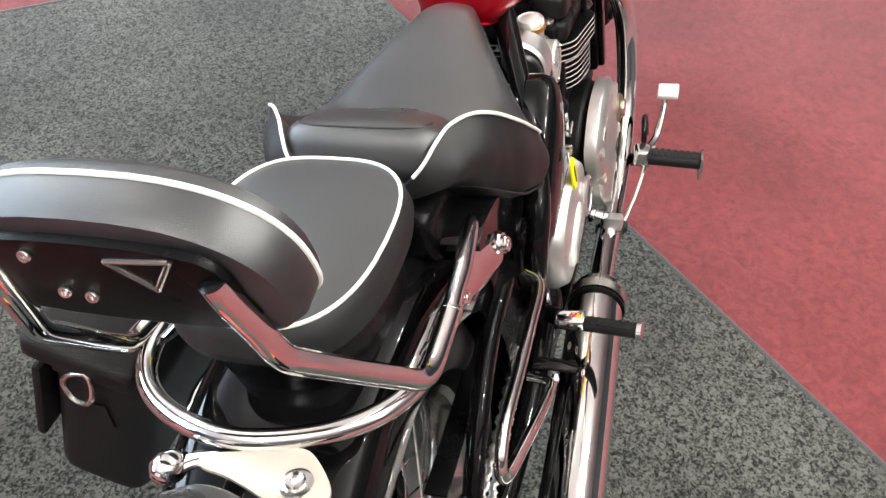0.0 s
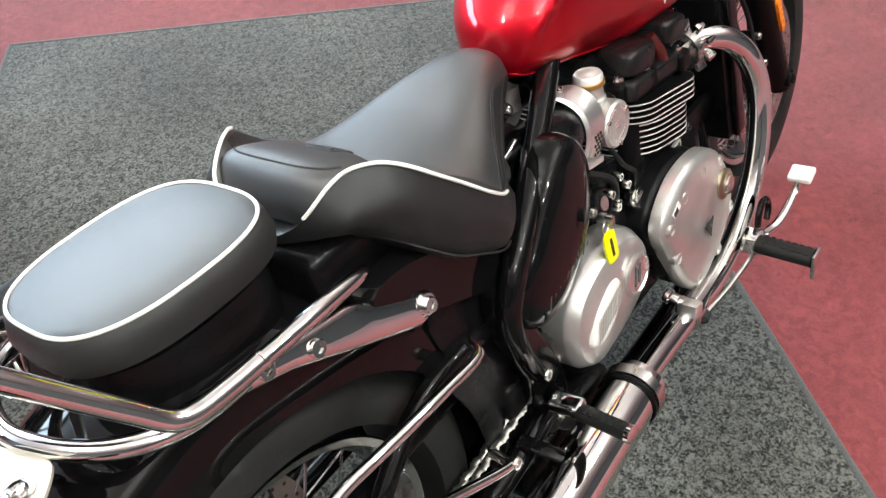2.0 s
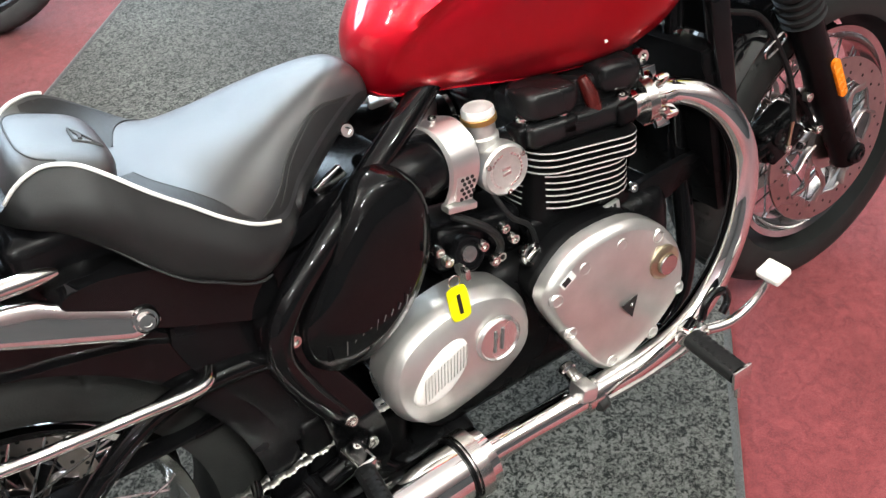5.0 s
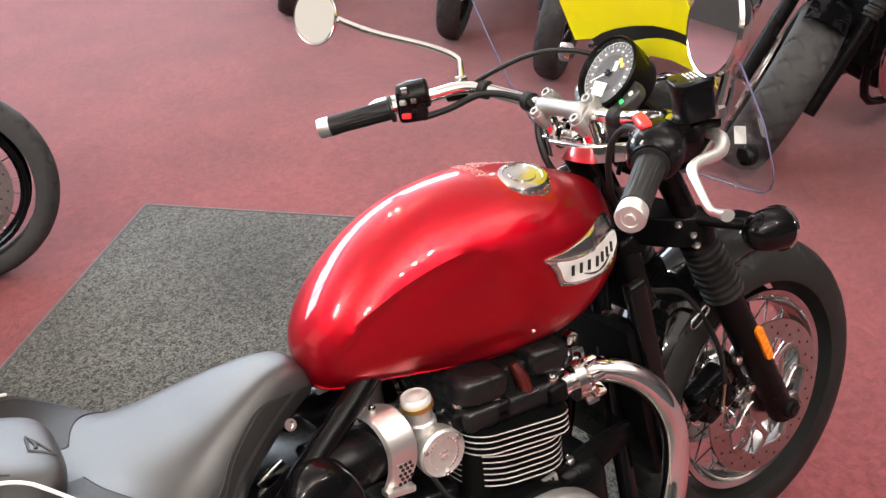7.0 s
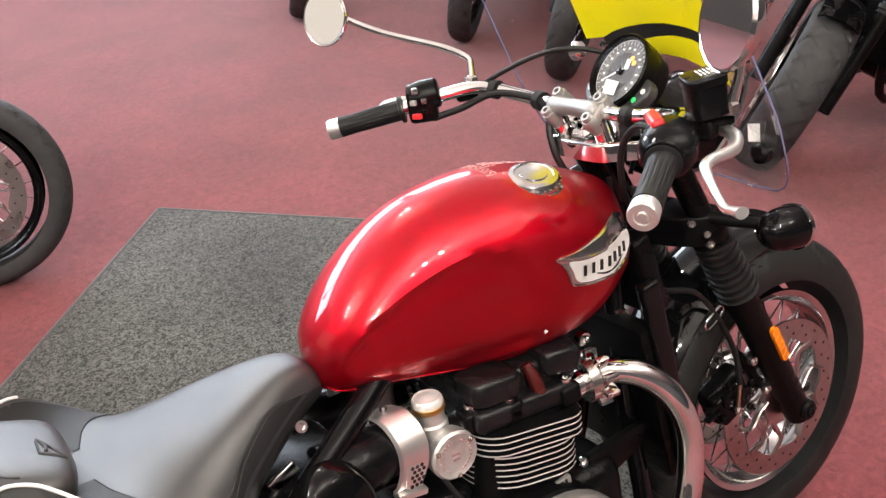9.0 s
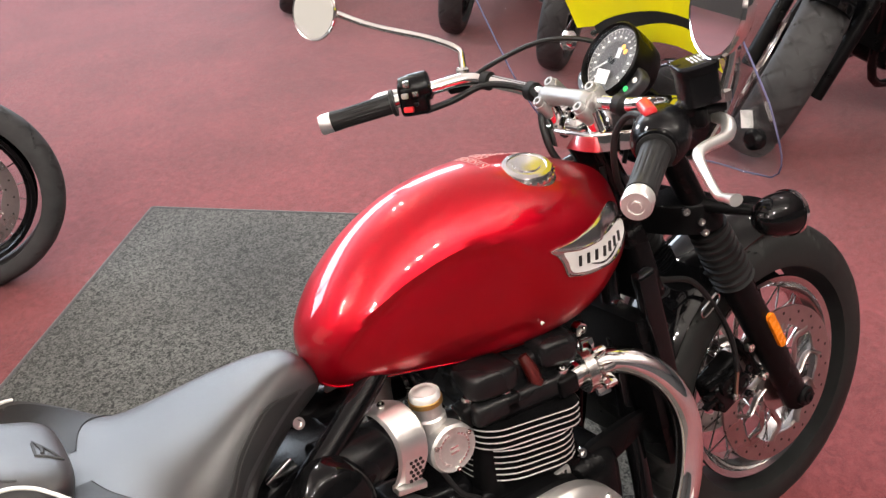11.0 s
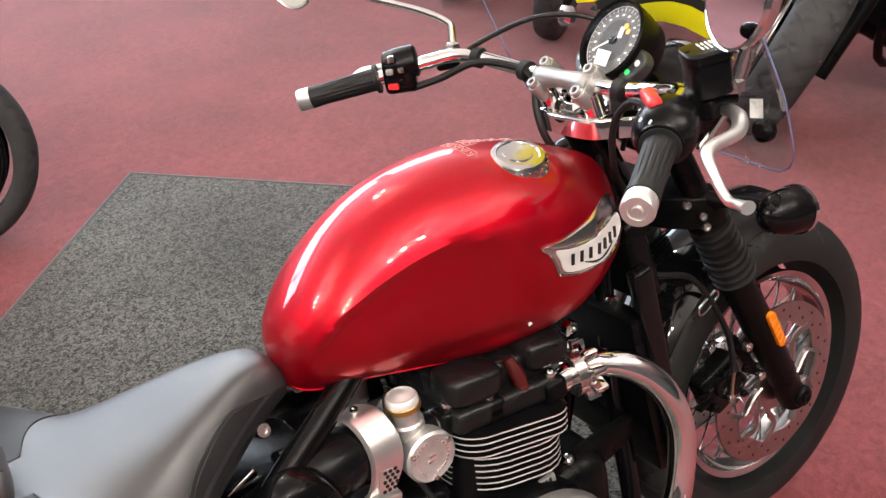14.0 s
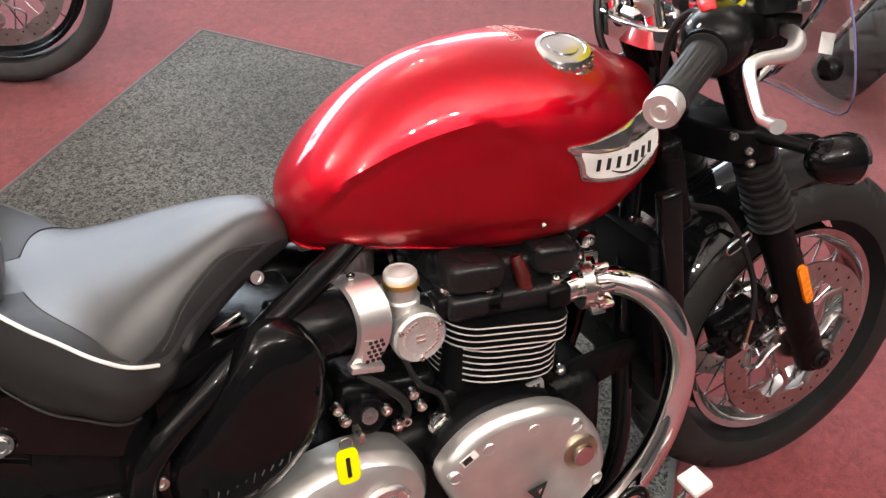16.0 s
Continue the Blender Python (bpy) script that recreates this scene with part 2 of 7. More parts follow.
# ---- geometry helpers ----
def part(name, bm, material, parent=None, label="", smooth=True):
    me = bpy.data.meshes.new(name)
    bm.normal_update()
    bm.to_mesh(me)
    bm.free()
    me.materials.append(material)
    if smooth:
        me.shade_smooth()
        me.set_sharp_from_angle(angle=radians(38))
    ob = new(name, me)
    if parent is not None:
        ob.parent = parent
    if label:
        ob["label"] = label
    return ob


def spline(pts, n=6, closed=False):
    """Catmull-Rom through the points, n steps a span."""
    p = [Vector(q) for q in pts]
    out, m = [], len(p)
    for i in range(m if closed else m - 1):
        a, b, c, d = (p[(i + k) % m] if closed else p[min(max(i + k, 0), m - 1)] for k in (-1, 0, 1, 2))
        for j in range(n):
            t = j / n
            out.append(0.5 * (2 * b + (c - a) * t + (2 * a - 5 * b + 4 * c - d) * t * t + (3 * b - a - 3 * c + d) * t ** 3))
    if not closed:
        out.append(p[-1])
    return out


def ringed(rings, closed=False, caps=True, bm=None):
    bm = bm or bmesh.new()
    vs = [[bm.verts.new(q) for q in r] for r in rings]
    k = len(rings[0])
    for i in range(len(vs) - (0 if closed else 1)):
        a, b = vs[i], vs[(i + 1) % len(vs)]
        for j in range(k):
            bm.faces.new((a[j], a[(j + 1) % k], b[(j + 1) % k], b[j]))
    if caps and not closed:
        bm.faces.new(vs[0][::-1])
        bm.faces.new(vs[-1])
    bmesh.ops.recalc_face_normals(bm, faces=bm.faces)
    return bm


def tube(pts, r, seg=14, n=6, closed=False, bm=None, flat=1.0, ends=True):
    """A round tube along a smooth line; r is a radius or a radius for each given point."""
    line = spline(pts, n, closed) if n > 1 else [Vector(q) for q in pts]
    m = len(line)
    if isinstance(r, (int, float)):
        rad = [r] * m
    else:
        rad = [float(np.interp(i / (m - 1) * (len(r) - 1), range(len(r)), r)) for i in range(m)]
    tang = [(line[(i + 1) % m] - line[i - 1]).normalized() if closed else (line[min(i + 1, m - 1)] - line[max(i - 1, 0)]).normalized() for i in range(m)]
    up = Vector((0, 0, 1)) if abs(tang[0].z) < 0.9 else Vector((0, 1, 0))
    side = tang[0].cross(up).normalized()
    rings = []
    for i in range(m):
        side = (side - tang[i] * side.dot(tang[i])).normalized()
        over = side.cross(tang[i])
        rings.append([line[i] + rad[i] * (math.cos(a) * side + flat * math.sin(a) * over) for a in [2 * math.pi * j / seg for j in range(seg)]])
    return ringed(rings, closed, ends, bm)


def lathe(profile, origin=(0, 0, 0), axis=(0, 0, 1), seg=28, bm=None):
    """Turned body: profile of (radius, height along axis)."""
    q = Vector(axis).to_track_quat("Z", "Y").to_matrix()
    o = Vector(origin)
    rings = [[o + q @ Vector((max(r, 1e-4) * math.cos(a), max(r, 1e-4) * math.sin(a), h)) for a in [2 * math.pi * j / seg for j in range(seg)]] for r, h in profile]
    return ringed(rings, False, True, bm)


def band(profile, origin, axis, seg=44):
    """A turned ring with an open middle: closed profile of (radius, height along axis)."""
    q = Vector(axis).to_track_quat("Z", "Y").to_matrix()
    o = Vector(origin)
    return ringed([[o + q @ Vector((r * math.cos(a), r * math.sin(a), h)) for r, h in profile] for a in [2 * math.pi * j / seg for j in range(seg)]], True)


def box(c, s, bevel=0.004, rot=(0, 0, 0), seg=2, bm=None):
    own = bmesh.new()
    bmesh.ops.create_cube(own, size=1, matrix=pose(*c, *rot) @ Matrix.Diagonal((*s, 1)))
    if bevel:
        bmesh.ops.bevel(own, geom=own.edges[:], offset=min(bevel, min(s) * 0.45), segments=seg, profile=0.6, affect="EDGES")
    if bm is None:
        return own
    return merge(bm, own)


def merge(bm, own):
    me = bpy.data.meshes.new("tmp")
    own.to_mesh(me)
    own.free()
    bm.from_mesh(me)
    bpy.data.meshes.remove(me)
    return bm


def plate(poly, thick, place, bevel=0.002, seg=2):
    """A flat plate: outline in the x-y plane of place, extruded along its z."""
    bm = bmesh.new()
    f = bm.faces.new([bm.verts.new((x, y, 0)) for x, y in poly])
    ext = bmesh.ops.extrude_face_region(bm, geom=[f])
    bmesh.ops.translate(bm, verts=[v for v in ext["geom"] if isinstance(v, bmesh.types.BMVert)], vec=(0, 0, thick))
    bmesh.ops.recalc_face_normals(bm, faces=bm.faces)
    if bevel:
        rim = [e for e in bm.edges if len(e.link_faces) == 2 and e.calc_face_angle(0) > 0.8 and abs(e.verts[0].co.z - e.verts[1].co.z) < 1e-6 and e.verts[0].co.z > thick * 0.5]
        bmesh.ops.bevel(bm, geom=rim, offset=bevel, segments=seg, affect="EDGES", profile=0.6)
    bmesh.ops.transform(bm, matrix=place, verts=bm.verts)
    return bm


def xz_plane(y):
    """Place for plates on the right side: outline in (x, z), growing towards -y."""
    return Matrix(((1, 0, 0, 0), (0, 0, -1, y), (0, 1, 0, 0), (0, 0, 0, 1)))


def round_poly(pts, n=5):
    return [(q.x, q.y) for q in spline([(x, y, 0) for x, y in pts], n, closed=True)]


def empty(name, label, category, m=None, group=""):
    ob = new(name)
    ob.empty_display_size = 0.1
    if m is not None:
        ob.matrix_world = m
    return tagged(ob, label, category, group)


def bolt(parent, c, axis=(0, -1, 0), r=0.009, h=0.008, material=None, label=""):
    bm = lathe([(r * 0.99, 0), (r, h * 0.3), (r, h * 0.75), (r * 0.85, h), (r * 0.5, h), (r * 0.45, h * 0.6), (0, h * 0.6)], c, axis, 12)
    return part("bolt", bm, material or STEEL, parent, label)

# ---- the showroom ----
X0, X1, Y0, Y1 = -6.5, 11.0, -7.5, 8.5
bm = bmesh.new()
bmesh.ops.create_grid(bm, x_segments=2, y_segments=2, size=0.5, matrix=pose((X0 + X1) / 2, (Y0 + Y1) / 2, 0) @ Matrix.Diagonal((X1 - X0, Y1 - Y0, 1, 1)))
tagged(part("floor", bm, RED_CARPET), "dusty red needle-felt carpet floor of a showroom", "floor", kind="structure")
tagged(part("ceiling", box(((X0 + X1) / 2, (Y0 + Y1) / 2, CEIL + 0.05), (X1 - X0 + 0.4, Y1 - Y0 + 0.4, 0.1), 0), CEILING), "plain off-white showroom ceiling", "ceiling", kind="structure")
for nm, c, s in (
    ("wall_east", (X1 + 0.1, (Y0 + Y1) / 2, CEIL / 2), (0.2, Y1 - Y0, CEIL)),
    ("wall_west", (X0 - 0.1, (Y0 + Y1) / 2, CEIL / 2), (0.2, Y1 - Y0, CEIL)),
    ("wall_south", ((X0 + X1) / 2, Y0 - 0.1, CEIL / 2), (X1 - X0, 0.2, CEIL)),
    ("wall_north", ((X0 + X1) / 2, Y1 + 0.1, CEIL / 2), (X1 - X0, 0.2, CEIL)),
):
    tagged(part(nm, box(c, s, 0), DIM_WALL), "plain unseen showroom wall, coloured dark for the dim hall", "wall", kind="structure")

# window and pendant lamps
fr = bmesh.new()
for c, sz in (((0.75, 8.40, 3.65), (11.2, 0.19, 0.08)), ((0.75, 8.40, 1.92), (11.2, 0.19, 0.08)), ((-4.80, 8.40, 2.785), (0.08, 0.19, 1.65)), ((-2.9, 8.33, 2.785), (0.10, 0.06, 1.65)), ((-1.0, 8.33, 2.785), (0.10, 0.06, 1.65)), ((6.30, 8.40, 2.785), (0.08, 0.19, 1.65)), ((0.9, 8.33, 2.785), (0.10, 0.06, 1.65)), ((3.6, 8.33, 2.785), (0.10, 0.06, 1.65))):
    box(c, sz, 0.005, bm=fr)
tagged(part("window_1", fr, WHITE), "white framed shop window with daylight", "window", kind="structure")
for lx, ly in LAMPS:
    pl_ = empty("pendant_lamp", "small round white pendant lamp under the ceiling", "lamp", pose(lx, ly, CEIL), "pendant lamps")
    part("canopy", lathe([(0.0, 0.0), (0.06, 0.0), (0.055, -0.03), (0.01, -0.035)], (0, 0, 0), (0, 0, 1), 18), WHITE, pl_)
    part("rod", tube([(0, 0, -0.02), (0, 0, LAMP_Z - CEIL + 0.10)], 0.006, 8, 1), BLACK_SATIN, pl_)
    part("cap", lathe([(0.008, 0.14), (0.03, 0.13), (0.036, 0.075), (0.03, 0.07)], (0, 0, LAMP_Z - CEIL), (0, 0, 1), 18), BLACK_SATIN, pl_)

fr = bmesh.new()
for c, sz in (((-6.45, 3.2, 3.44), (0.09, 4.16, 0.08)), ((-6.45, 3.2, 0.76), (0.09, 4.16, 0.08)), ((-6.45, 1.16, 2.1), (0.09, 0.08, 2.6)), ((-6.45, 5.24, 2.1), (0.09, 0.08, 2.6))):
    box(c, sz, 0.005, bm=fr)
tagged(part("window_2", fr, WHITE), "white framed bright entrance window", "window", kind="structure")

# grey display mat: corner by corner on the floor
MAT_CORNERS = [(0.976, 2.27), (2.237, 0.954), (-0.05, -1.40), (-1.31, -0.08)]


def ground_sheet(corners, z0, z1, inset=0.0):
    c = Vector((sum(x for x, _ in corners) / 4, sum(y for _, y in corners) / 4, 0))
    bm = bmesh.new()
    lo = [bm.verts.new((x, y, z0)) for x, y in corners]
    hi = []
    for i, (x, y) in enumerate(corners):
        q = Vector((x, y, 0))
        a, b = Vector((*corners[i - 1], 0)), Vector((*corners[(i + 1) % 4], 0))
        q += ((a - q).normalized() + (b - q).normalized()) * inset
        hi.append(bm.verts.new((q.x, q.y, z1)))
    for i in range(4):
        bm.faces.new((lo[i], lo[(i + 1) % 4], hi[(i + 1) % 4], hi[i]))
    bm.faces.new(hi)
    bm.faces.new(lo[::-1])
    bmesh.ops.recalc_face_normals(bm, faces=bm.faces)
    return bm


mat_ob = tagged(part("display_mat", ground_sheet(MAT_CORNERS, 0.001, 0.008, 0.002), GREY_CARPET), "mottled grey carpet mat under the red motorcycle", "mat")
bm = bmesh.new()
for i in range(4):
    a, b = Vector((*MAT_CORNERS[i], 0.006)), Vector((*MAT_CORNERS[(i + 1) % 4], 0.006))
    tube([a, b], 0.009, 8, 1, bm=bm, flat=0.45)
part("binding", bm, MAT_BINDING, mat_ob, "pale grey stitched edge binding")

# ---- the red motorcycle ----
bike = empty("motorcycle", "red and black cruiser motorcycle leaning on its side stand", "motorcycle",
             pose(0, 0, 0, -11.6, 0, 0) @ pose(0, 0.018, 0, 0, 0, -1.0))

AX_R, AX_F, R_TYRE = Vector((0.0, 0, 0.338)), Vector((1.522, 0, 0.334)), 0.322


def wheel(parent, c, r_out, r_rim, width, spokes=36, name="front_wheel", tread=True, rim_mat=None, hub_mat=None, tyre_mat=None, sipes=False):
    """A spoked wheel: tyre with tread grooves, chrome rim, hub and crossed spokes."""
    w = part(name, lathe([(0.012, -0.064), (0.05, -0.060), (0.056, -0.05), (0.05, -0.042), (0.026, -0.03), (0.026, 0.03), (0.05, 0.042), (0.056, 0.05), (0.05, 0.060), (0.012, 0.064)], c, (0, 1, 0), 24), hub_mat or CHROME, parent, "black wheel hub" if hub_mat else "chrome wheel hub")
    prof = []
    h = width / 2
    for k in range(25):
        a = -0.62 * math.pi + 1.24 * math.pi * k / 24
        y = h * math.sin(a)
        rr = (r_out + r_rim) / 2 + (r_out - r_rim) / 2 * math.copysign(abs(math.cos(a)) ** 0.8, math.cos(a))
        prof.append((rr, y))
    seg = 320
    rings = []
    for j in range(seg):
        ang = 2 * math.pi * j / seg
        ring = []
        for k, (rr, y) in enumerate(prof):
            groove = 0.0
            if tread and 5 <= k <= 19 and 2 <= abs(k - 12) and ((j // 16) % 2 or abs(k - 12) < 6):
                if (j + 2 * abs(k - 12) + (8 if k > 12 else 0)) % 16 in (0, 1):
                    groove = 0.007
            ring.append(Vector(c) + Vector(((rr - groove) * math.cos(ang), y, (rr - groove) * math.sin(ang))))
        rings.append(ring)
    part("tyre", ringed(rings, True), tyre_mat or RUBBER, w, "black rubber tyre")
    if sipes:  # curved dark sipes, each a strip that follows the tread
        for side in (-1, 1):
            bm = bmesh.new()
            vs = []
            for n in range(9):
                k = 12 + side * (1.2 + 0.68 * n)
                i0 = int(math.floor(k))
                rr = prof[i0][0] + (prof[i0 + 1][0] - prof[i0][0]) * (k - i0) + 0.0010
                y = prof[i0][1] + (prof[i0 + 1][1] - prof[i0][1]) * (k - i0)
                a1 = 0.030 * n - 0.0014 * n * n
                half_w = (0.0062 if n % 8 else 0.0015) / r_out
                vs.append([bm.verts.new((rr * math.cos(a1 + e), y * 1.004, rr * math.sin(a1 + e))) for e in (-half_w, half_w)])
            for (p, q), (u, v) in zip(vs, vs[1:]):
                bm.faces.new((p, q, v, u) if side > 0 else (p, u, v, q))
            sipe = part("sipe", bm, INK, w)
            for j in range(26):
                o = sipe if j == 0 else sipe.copy()
                if j:
                    scene.collection.objects.link(o)
                o.matrix_basis = Matrix.Translation(c) @ Matrix.Rotation(-2 * math.pi * (j + (0.5 if side > 0 else 0)) / 26, 4, "Y")
    rw = width * 0.31
    rim = [(r_rim - 0.004, -rw), (r_rim + 0.008, -rw - 0.004), (r_rim + 0.009, -rw + 0.004), (r_rim - 0.004, -rw + 0.012), (r_rim - 0.016, -0.014), (r_rim - 0.016, 0.014), (r_rim - 0.004, rw - 0.012), (r_rim + 0.009, rw - 0.004), (r_rim + 0.008, rw + 0.004), (r_rim - 0.004, rw), (r_rim - 0.009, rw - 0.014), (r_rim - 0.021, 0.016), (r_rim - 0.021, -0.016), (r_rim - 0.009, -rw + 0.014)]
    rings = [[Vector(c) + Vector((rr * math.cos(a), y, rr * math.sin(a))) for rr, y in rim] for a in [2 * math.pi * j / 72 for j in range(72)]]
    part("rim", ringed(rings, True), rim_mat or RIM, w, "black wheel rim" if rim_mat else "chrome wheel rim")
    for k in range(spokes):
        side = 1 if k % 2 else -1
        ang = 2 * math.pi * k / spokes
        off = (0.55 if (k // 2) % 2 else -0.55)
        p0 = Vector((0.034 * math.cos(ang + off), side * 0.05, 0.034 * math.sin(ang + off)))
        p1 = Vector(((r_rim - 0.02) * math.cos(ang), side * 0.012, (r_rim - 0.02) * math.sin(ang)))
        part("spoke", tube([Vector(c) + p0, Vector(c) + p1], 0.0020, 5, 1), RIM, w)
    return w


def disc_rotor(parent, c, r, axis_y=-1):
    """A brake disc: drilled outer band, wavy inner edge, five-armed carrier."""
    seg = 80
    rings = []
    for j in range(seg):
        a = 2 * math.pi * j / seg
        ri = r * (0.74 + 0.025 * math.cos(10 * a))
        rings.append([Vector(c) + Vector((q * math.cos(a), s, q * math.sin(a))) for q, s in ((ri, -0.0025), (r, -0.0025), (r, 0.0025), (ri, 0.0025))])
    d = part("brake_disc", ringed(rings, True), DISC, parent, "drilled steel brake disc")
    part("carrier", lathe([(r * 0.2, -0.006), (r * 0.33, -0.006), (r * 0.33, 0.006), (r * 0.2, 0.006)], c, (0, 1, 0), 24), DISC, d, "steel disc carrier")
    for k in range(10):  # S-shaped arms with open slots between them
        a = 2 * math.pi * k / 10
        pts = [Vector(c) + Vector((q * math.cos(a + b), -0.001, q * math.sin(a + b))) for q, b in ((r * 0.28, -0.25), (r * 0.40, 0.02), (r * 0.52, 0.26), (r * 0.62, 0.28), (r * 0.72, 0.14), (r * 0.78, 0.10))]
        part("arm", tube(pts, [0.0085, 0.0075, 0.0065, 0.0065, 0.0085, 0.0095], 8, 5, flat=0.4), DISC, d)
    # drilled holes: flat black discs painted on for the dark inside them
    for ring_r, cnt in ((0.82, 20), (0.92, 20)):
        for k in range(cnt):
            a = 2 * math.pi * (k + (0.5 if ring_r > 0.85 else 0)) / cnt
            o = Vector(c) + Vector((r * ring_r * math.cos(a), -0.0027, r * ring_r * math.sin(a)))
            part("hole_shade", lathe([(0.0032, 0), (0.0032, 0.0004), (0, 0.0004)], o, (0, -1, 0), 8), INK, d)
    return d


def fx(z, off=0.0):
    """Where the fork legs are, at a height."""
    return 1.522 - (z - 0.333) * 0.475 + off


before_front = set(bike.children)
fw = wheel(bike, AX_F, R_TYRE, 0.206, 0.13, sipes=True)
disc_rotor(fw, AX_F + Vector((0, -0.072, 0)), 0.163)
disc_rotor(fw, AX_F + Vector((0, 0.072, 0)), 0.163)
rw_ = wheel(bike, AX_R, 0.336, 0.219, 0.15, name="rear_wheel", hub_mat=BLACK_SATIN)
disc_rotor(rw_, AX_R + Vector((0, 0.088, 0)), 0.128)

# --- forks
for side in (-1, 1):
    y = 0.103 * side
    leg = part("fork_leg", tube([(fx(0.648), y, 0.648), (fx(0.5), y, 0.5), (fx(0.36), y, 0.36), (fx(0.305), y, 0.305)], [0.029, 0.029, 0.028, 0.027], 18, 4), BLACK_SATIN, bike, "satin black fork lower")
    part("axle_boss", lathe([(0.017, -0.02), (0.021, -0.016), (0.021, 0.016), (0.017, 0.02)], (fx(0.325) + 0.004, y + 0.013 * side, 0.325), (0, side, 0), 18), BLACK_SATIN, leg)
    bolt(leg, (fx(0.325) + 0.004, y + 0.032 * side, 0.325), (0, side, 0), 0.011, 0.005, BLACK_PLASTIC)
    g = []
    for k in range(41):
        t = k / 40
        z = 0.757 - 0.118 * t
        g.append(((fx(z), y, z), 0.030 + 0.004 * t + 0.0045 * (1 if k % 5 in (0, 1, 2) else -0.6)))
    part("fork_gaiter", tube([q for q, _ in g], [r for _, r in g], 22, 1), GRIP, bike, "ribbed black rubber fork gaiter")
    part("fork_tube", tube([(fx(0.757), y, 0.757), (fx(0.965), y, 0.965)], 0.0215, 16, 1), BLACK_SATIN, bike)
    part("fork_cap", lathe([(0.0, 0.0), (0.022, 0), (0.022, 0.012), (0.016, 0.016), (0, 0.016)], (fx(0.968), y, 0.968), (-0.45, 0, 1), 18), CHROME, bike, "chrome fork cap")
    part("reflector", plate([(0.0092 * math.cos(radians(15 * k)), 0.0092 * math.sin(radians(15 * k)) + (0.034 if k <= 12 else -0.034)) for k in range(25)], 0.007, pose(fx(0.512, 0.008), y + side * 0.029, 0.512, 90, 0, 0 if side < 0 else 180) @ pose(0, 0, 0, 0, 0, 23.7 if side < 0 else -23.7), 0.002), AMBER, leg, "amber side reflector")
for z, h, m_, nm in ((0.787, 0.052, BLACK_SATIN, "lower_yoke"), (0.955, 0.030, CHROME, "upper_yoke")):
    poly = round_poly([(fx(z) + 0.032, -0.11), (fx(z) + 0.012, -0.135), (fx(z) - 0.03, -0.12), (fx(z) - 0.065, -0.05), (fx(z) - 0.065, 0.05), (fx(z) - 0.03, 0.12), (fx(z) + 0.012, 0.135), (fx(z) + 0.032, 0.11), (fx(z) + 0.02, 0)], 4)
    if z > 0.9:  # the top yoke reaches back under the bar clamp
        poly = round_poly([(fx(z) + 0.028, -0.10), (fx(z) + 0.010, -0.130), (fx(z) - 0.035, -0.118), (fx(z) - 0.075, -0.080), (fx(z) - 0.096, -0.048), (fx(z) - 0.096, 0.048), (fx(z) - 0.075, 0.080), (fx(z) - 0.035, 0.118), (fx(z) + 0.010, 0.130), (fx(z) + 0.028, 0.10), (fx(z) + 0.016, 0)], 4)
    yk = part(nm, plate(poly, h, pose(0, 0, z - h / 2), 0.006, 3), m_, bike, "chrome top yoke" if z > 0.9 else "black lower yoke")
    if z < 0.9:
        for side in (-1, 1):
            bolt(yk, (1.280, 0.128 * side, 0.785), (-0.4, side, 0.1), 0.007, 0.007)
            bolt(yk, (1.285, 0.130 * side, 0.766), (-0.4, side, 0.1), 0.007, 0.007)
            bolt(yk, (1.254, 0.122 * side, 0.811), (-0.5, side, 0.1), 0.007, 0.007)
part("steering_head", tube([(1.235, 0, 0.80), (1.155, 0, 0.975)], 0.032, 20, 1), BLACK_GLOSS, bike)
part("steering_nut", lathe([(0.028, 0), (0.03, 0.004), (0.03, 0.014), (0.022, 0.02), (0.018, 0.02), (0.016, 0.01), (0, 0.01)], (1.172, 0, 0.972), (-0.45, 0, 1), 6), CHROME, bike, "large chrome steering nut")

# --- front mudguard: black, over the back of the tyre
rings = []
for k in range(25):
    a = radians(82 + (176 - 82) * k / 24)
    ring = []
    for j in range(15):
        u = -1 + 2 * j / 14
        rr = 0.371 - 0.030 * abs(u) ** 2.6
        ring.append(AX_F + Vector((rr * math.cos(a), 0.082 * u, rr * math.sin(a))))
    for j in range(15):
        u = 1 - 2 * j / 14
        rr = 0.366 - 0.030 * abs(u) ** 2.6
        ring.append(AX_F + Vector((rr * math.cos(a), 0.080 * u, rr * math.sin(a))))
    rings.append(ring)
part("front_mudguard", ringed(rings), BLACK_GLOSS, bike, "short gloss black front mudguard")
for side in (-1, 1):
    bm = tube([(fx(0.6, -0.02), 0.085 * side, 0.62), (fx(0.6, -0.05), 0.088 * side, 0.66), (1.33, 0.086 * side, 0.655)], 0.009, 10, 4, flat=0.6)
    part("mudguard_stay", bm, BLACK_SATIN, bike)

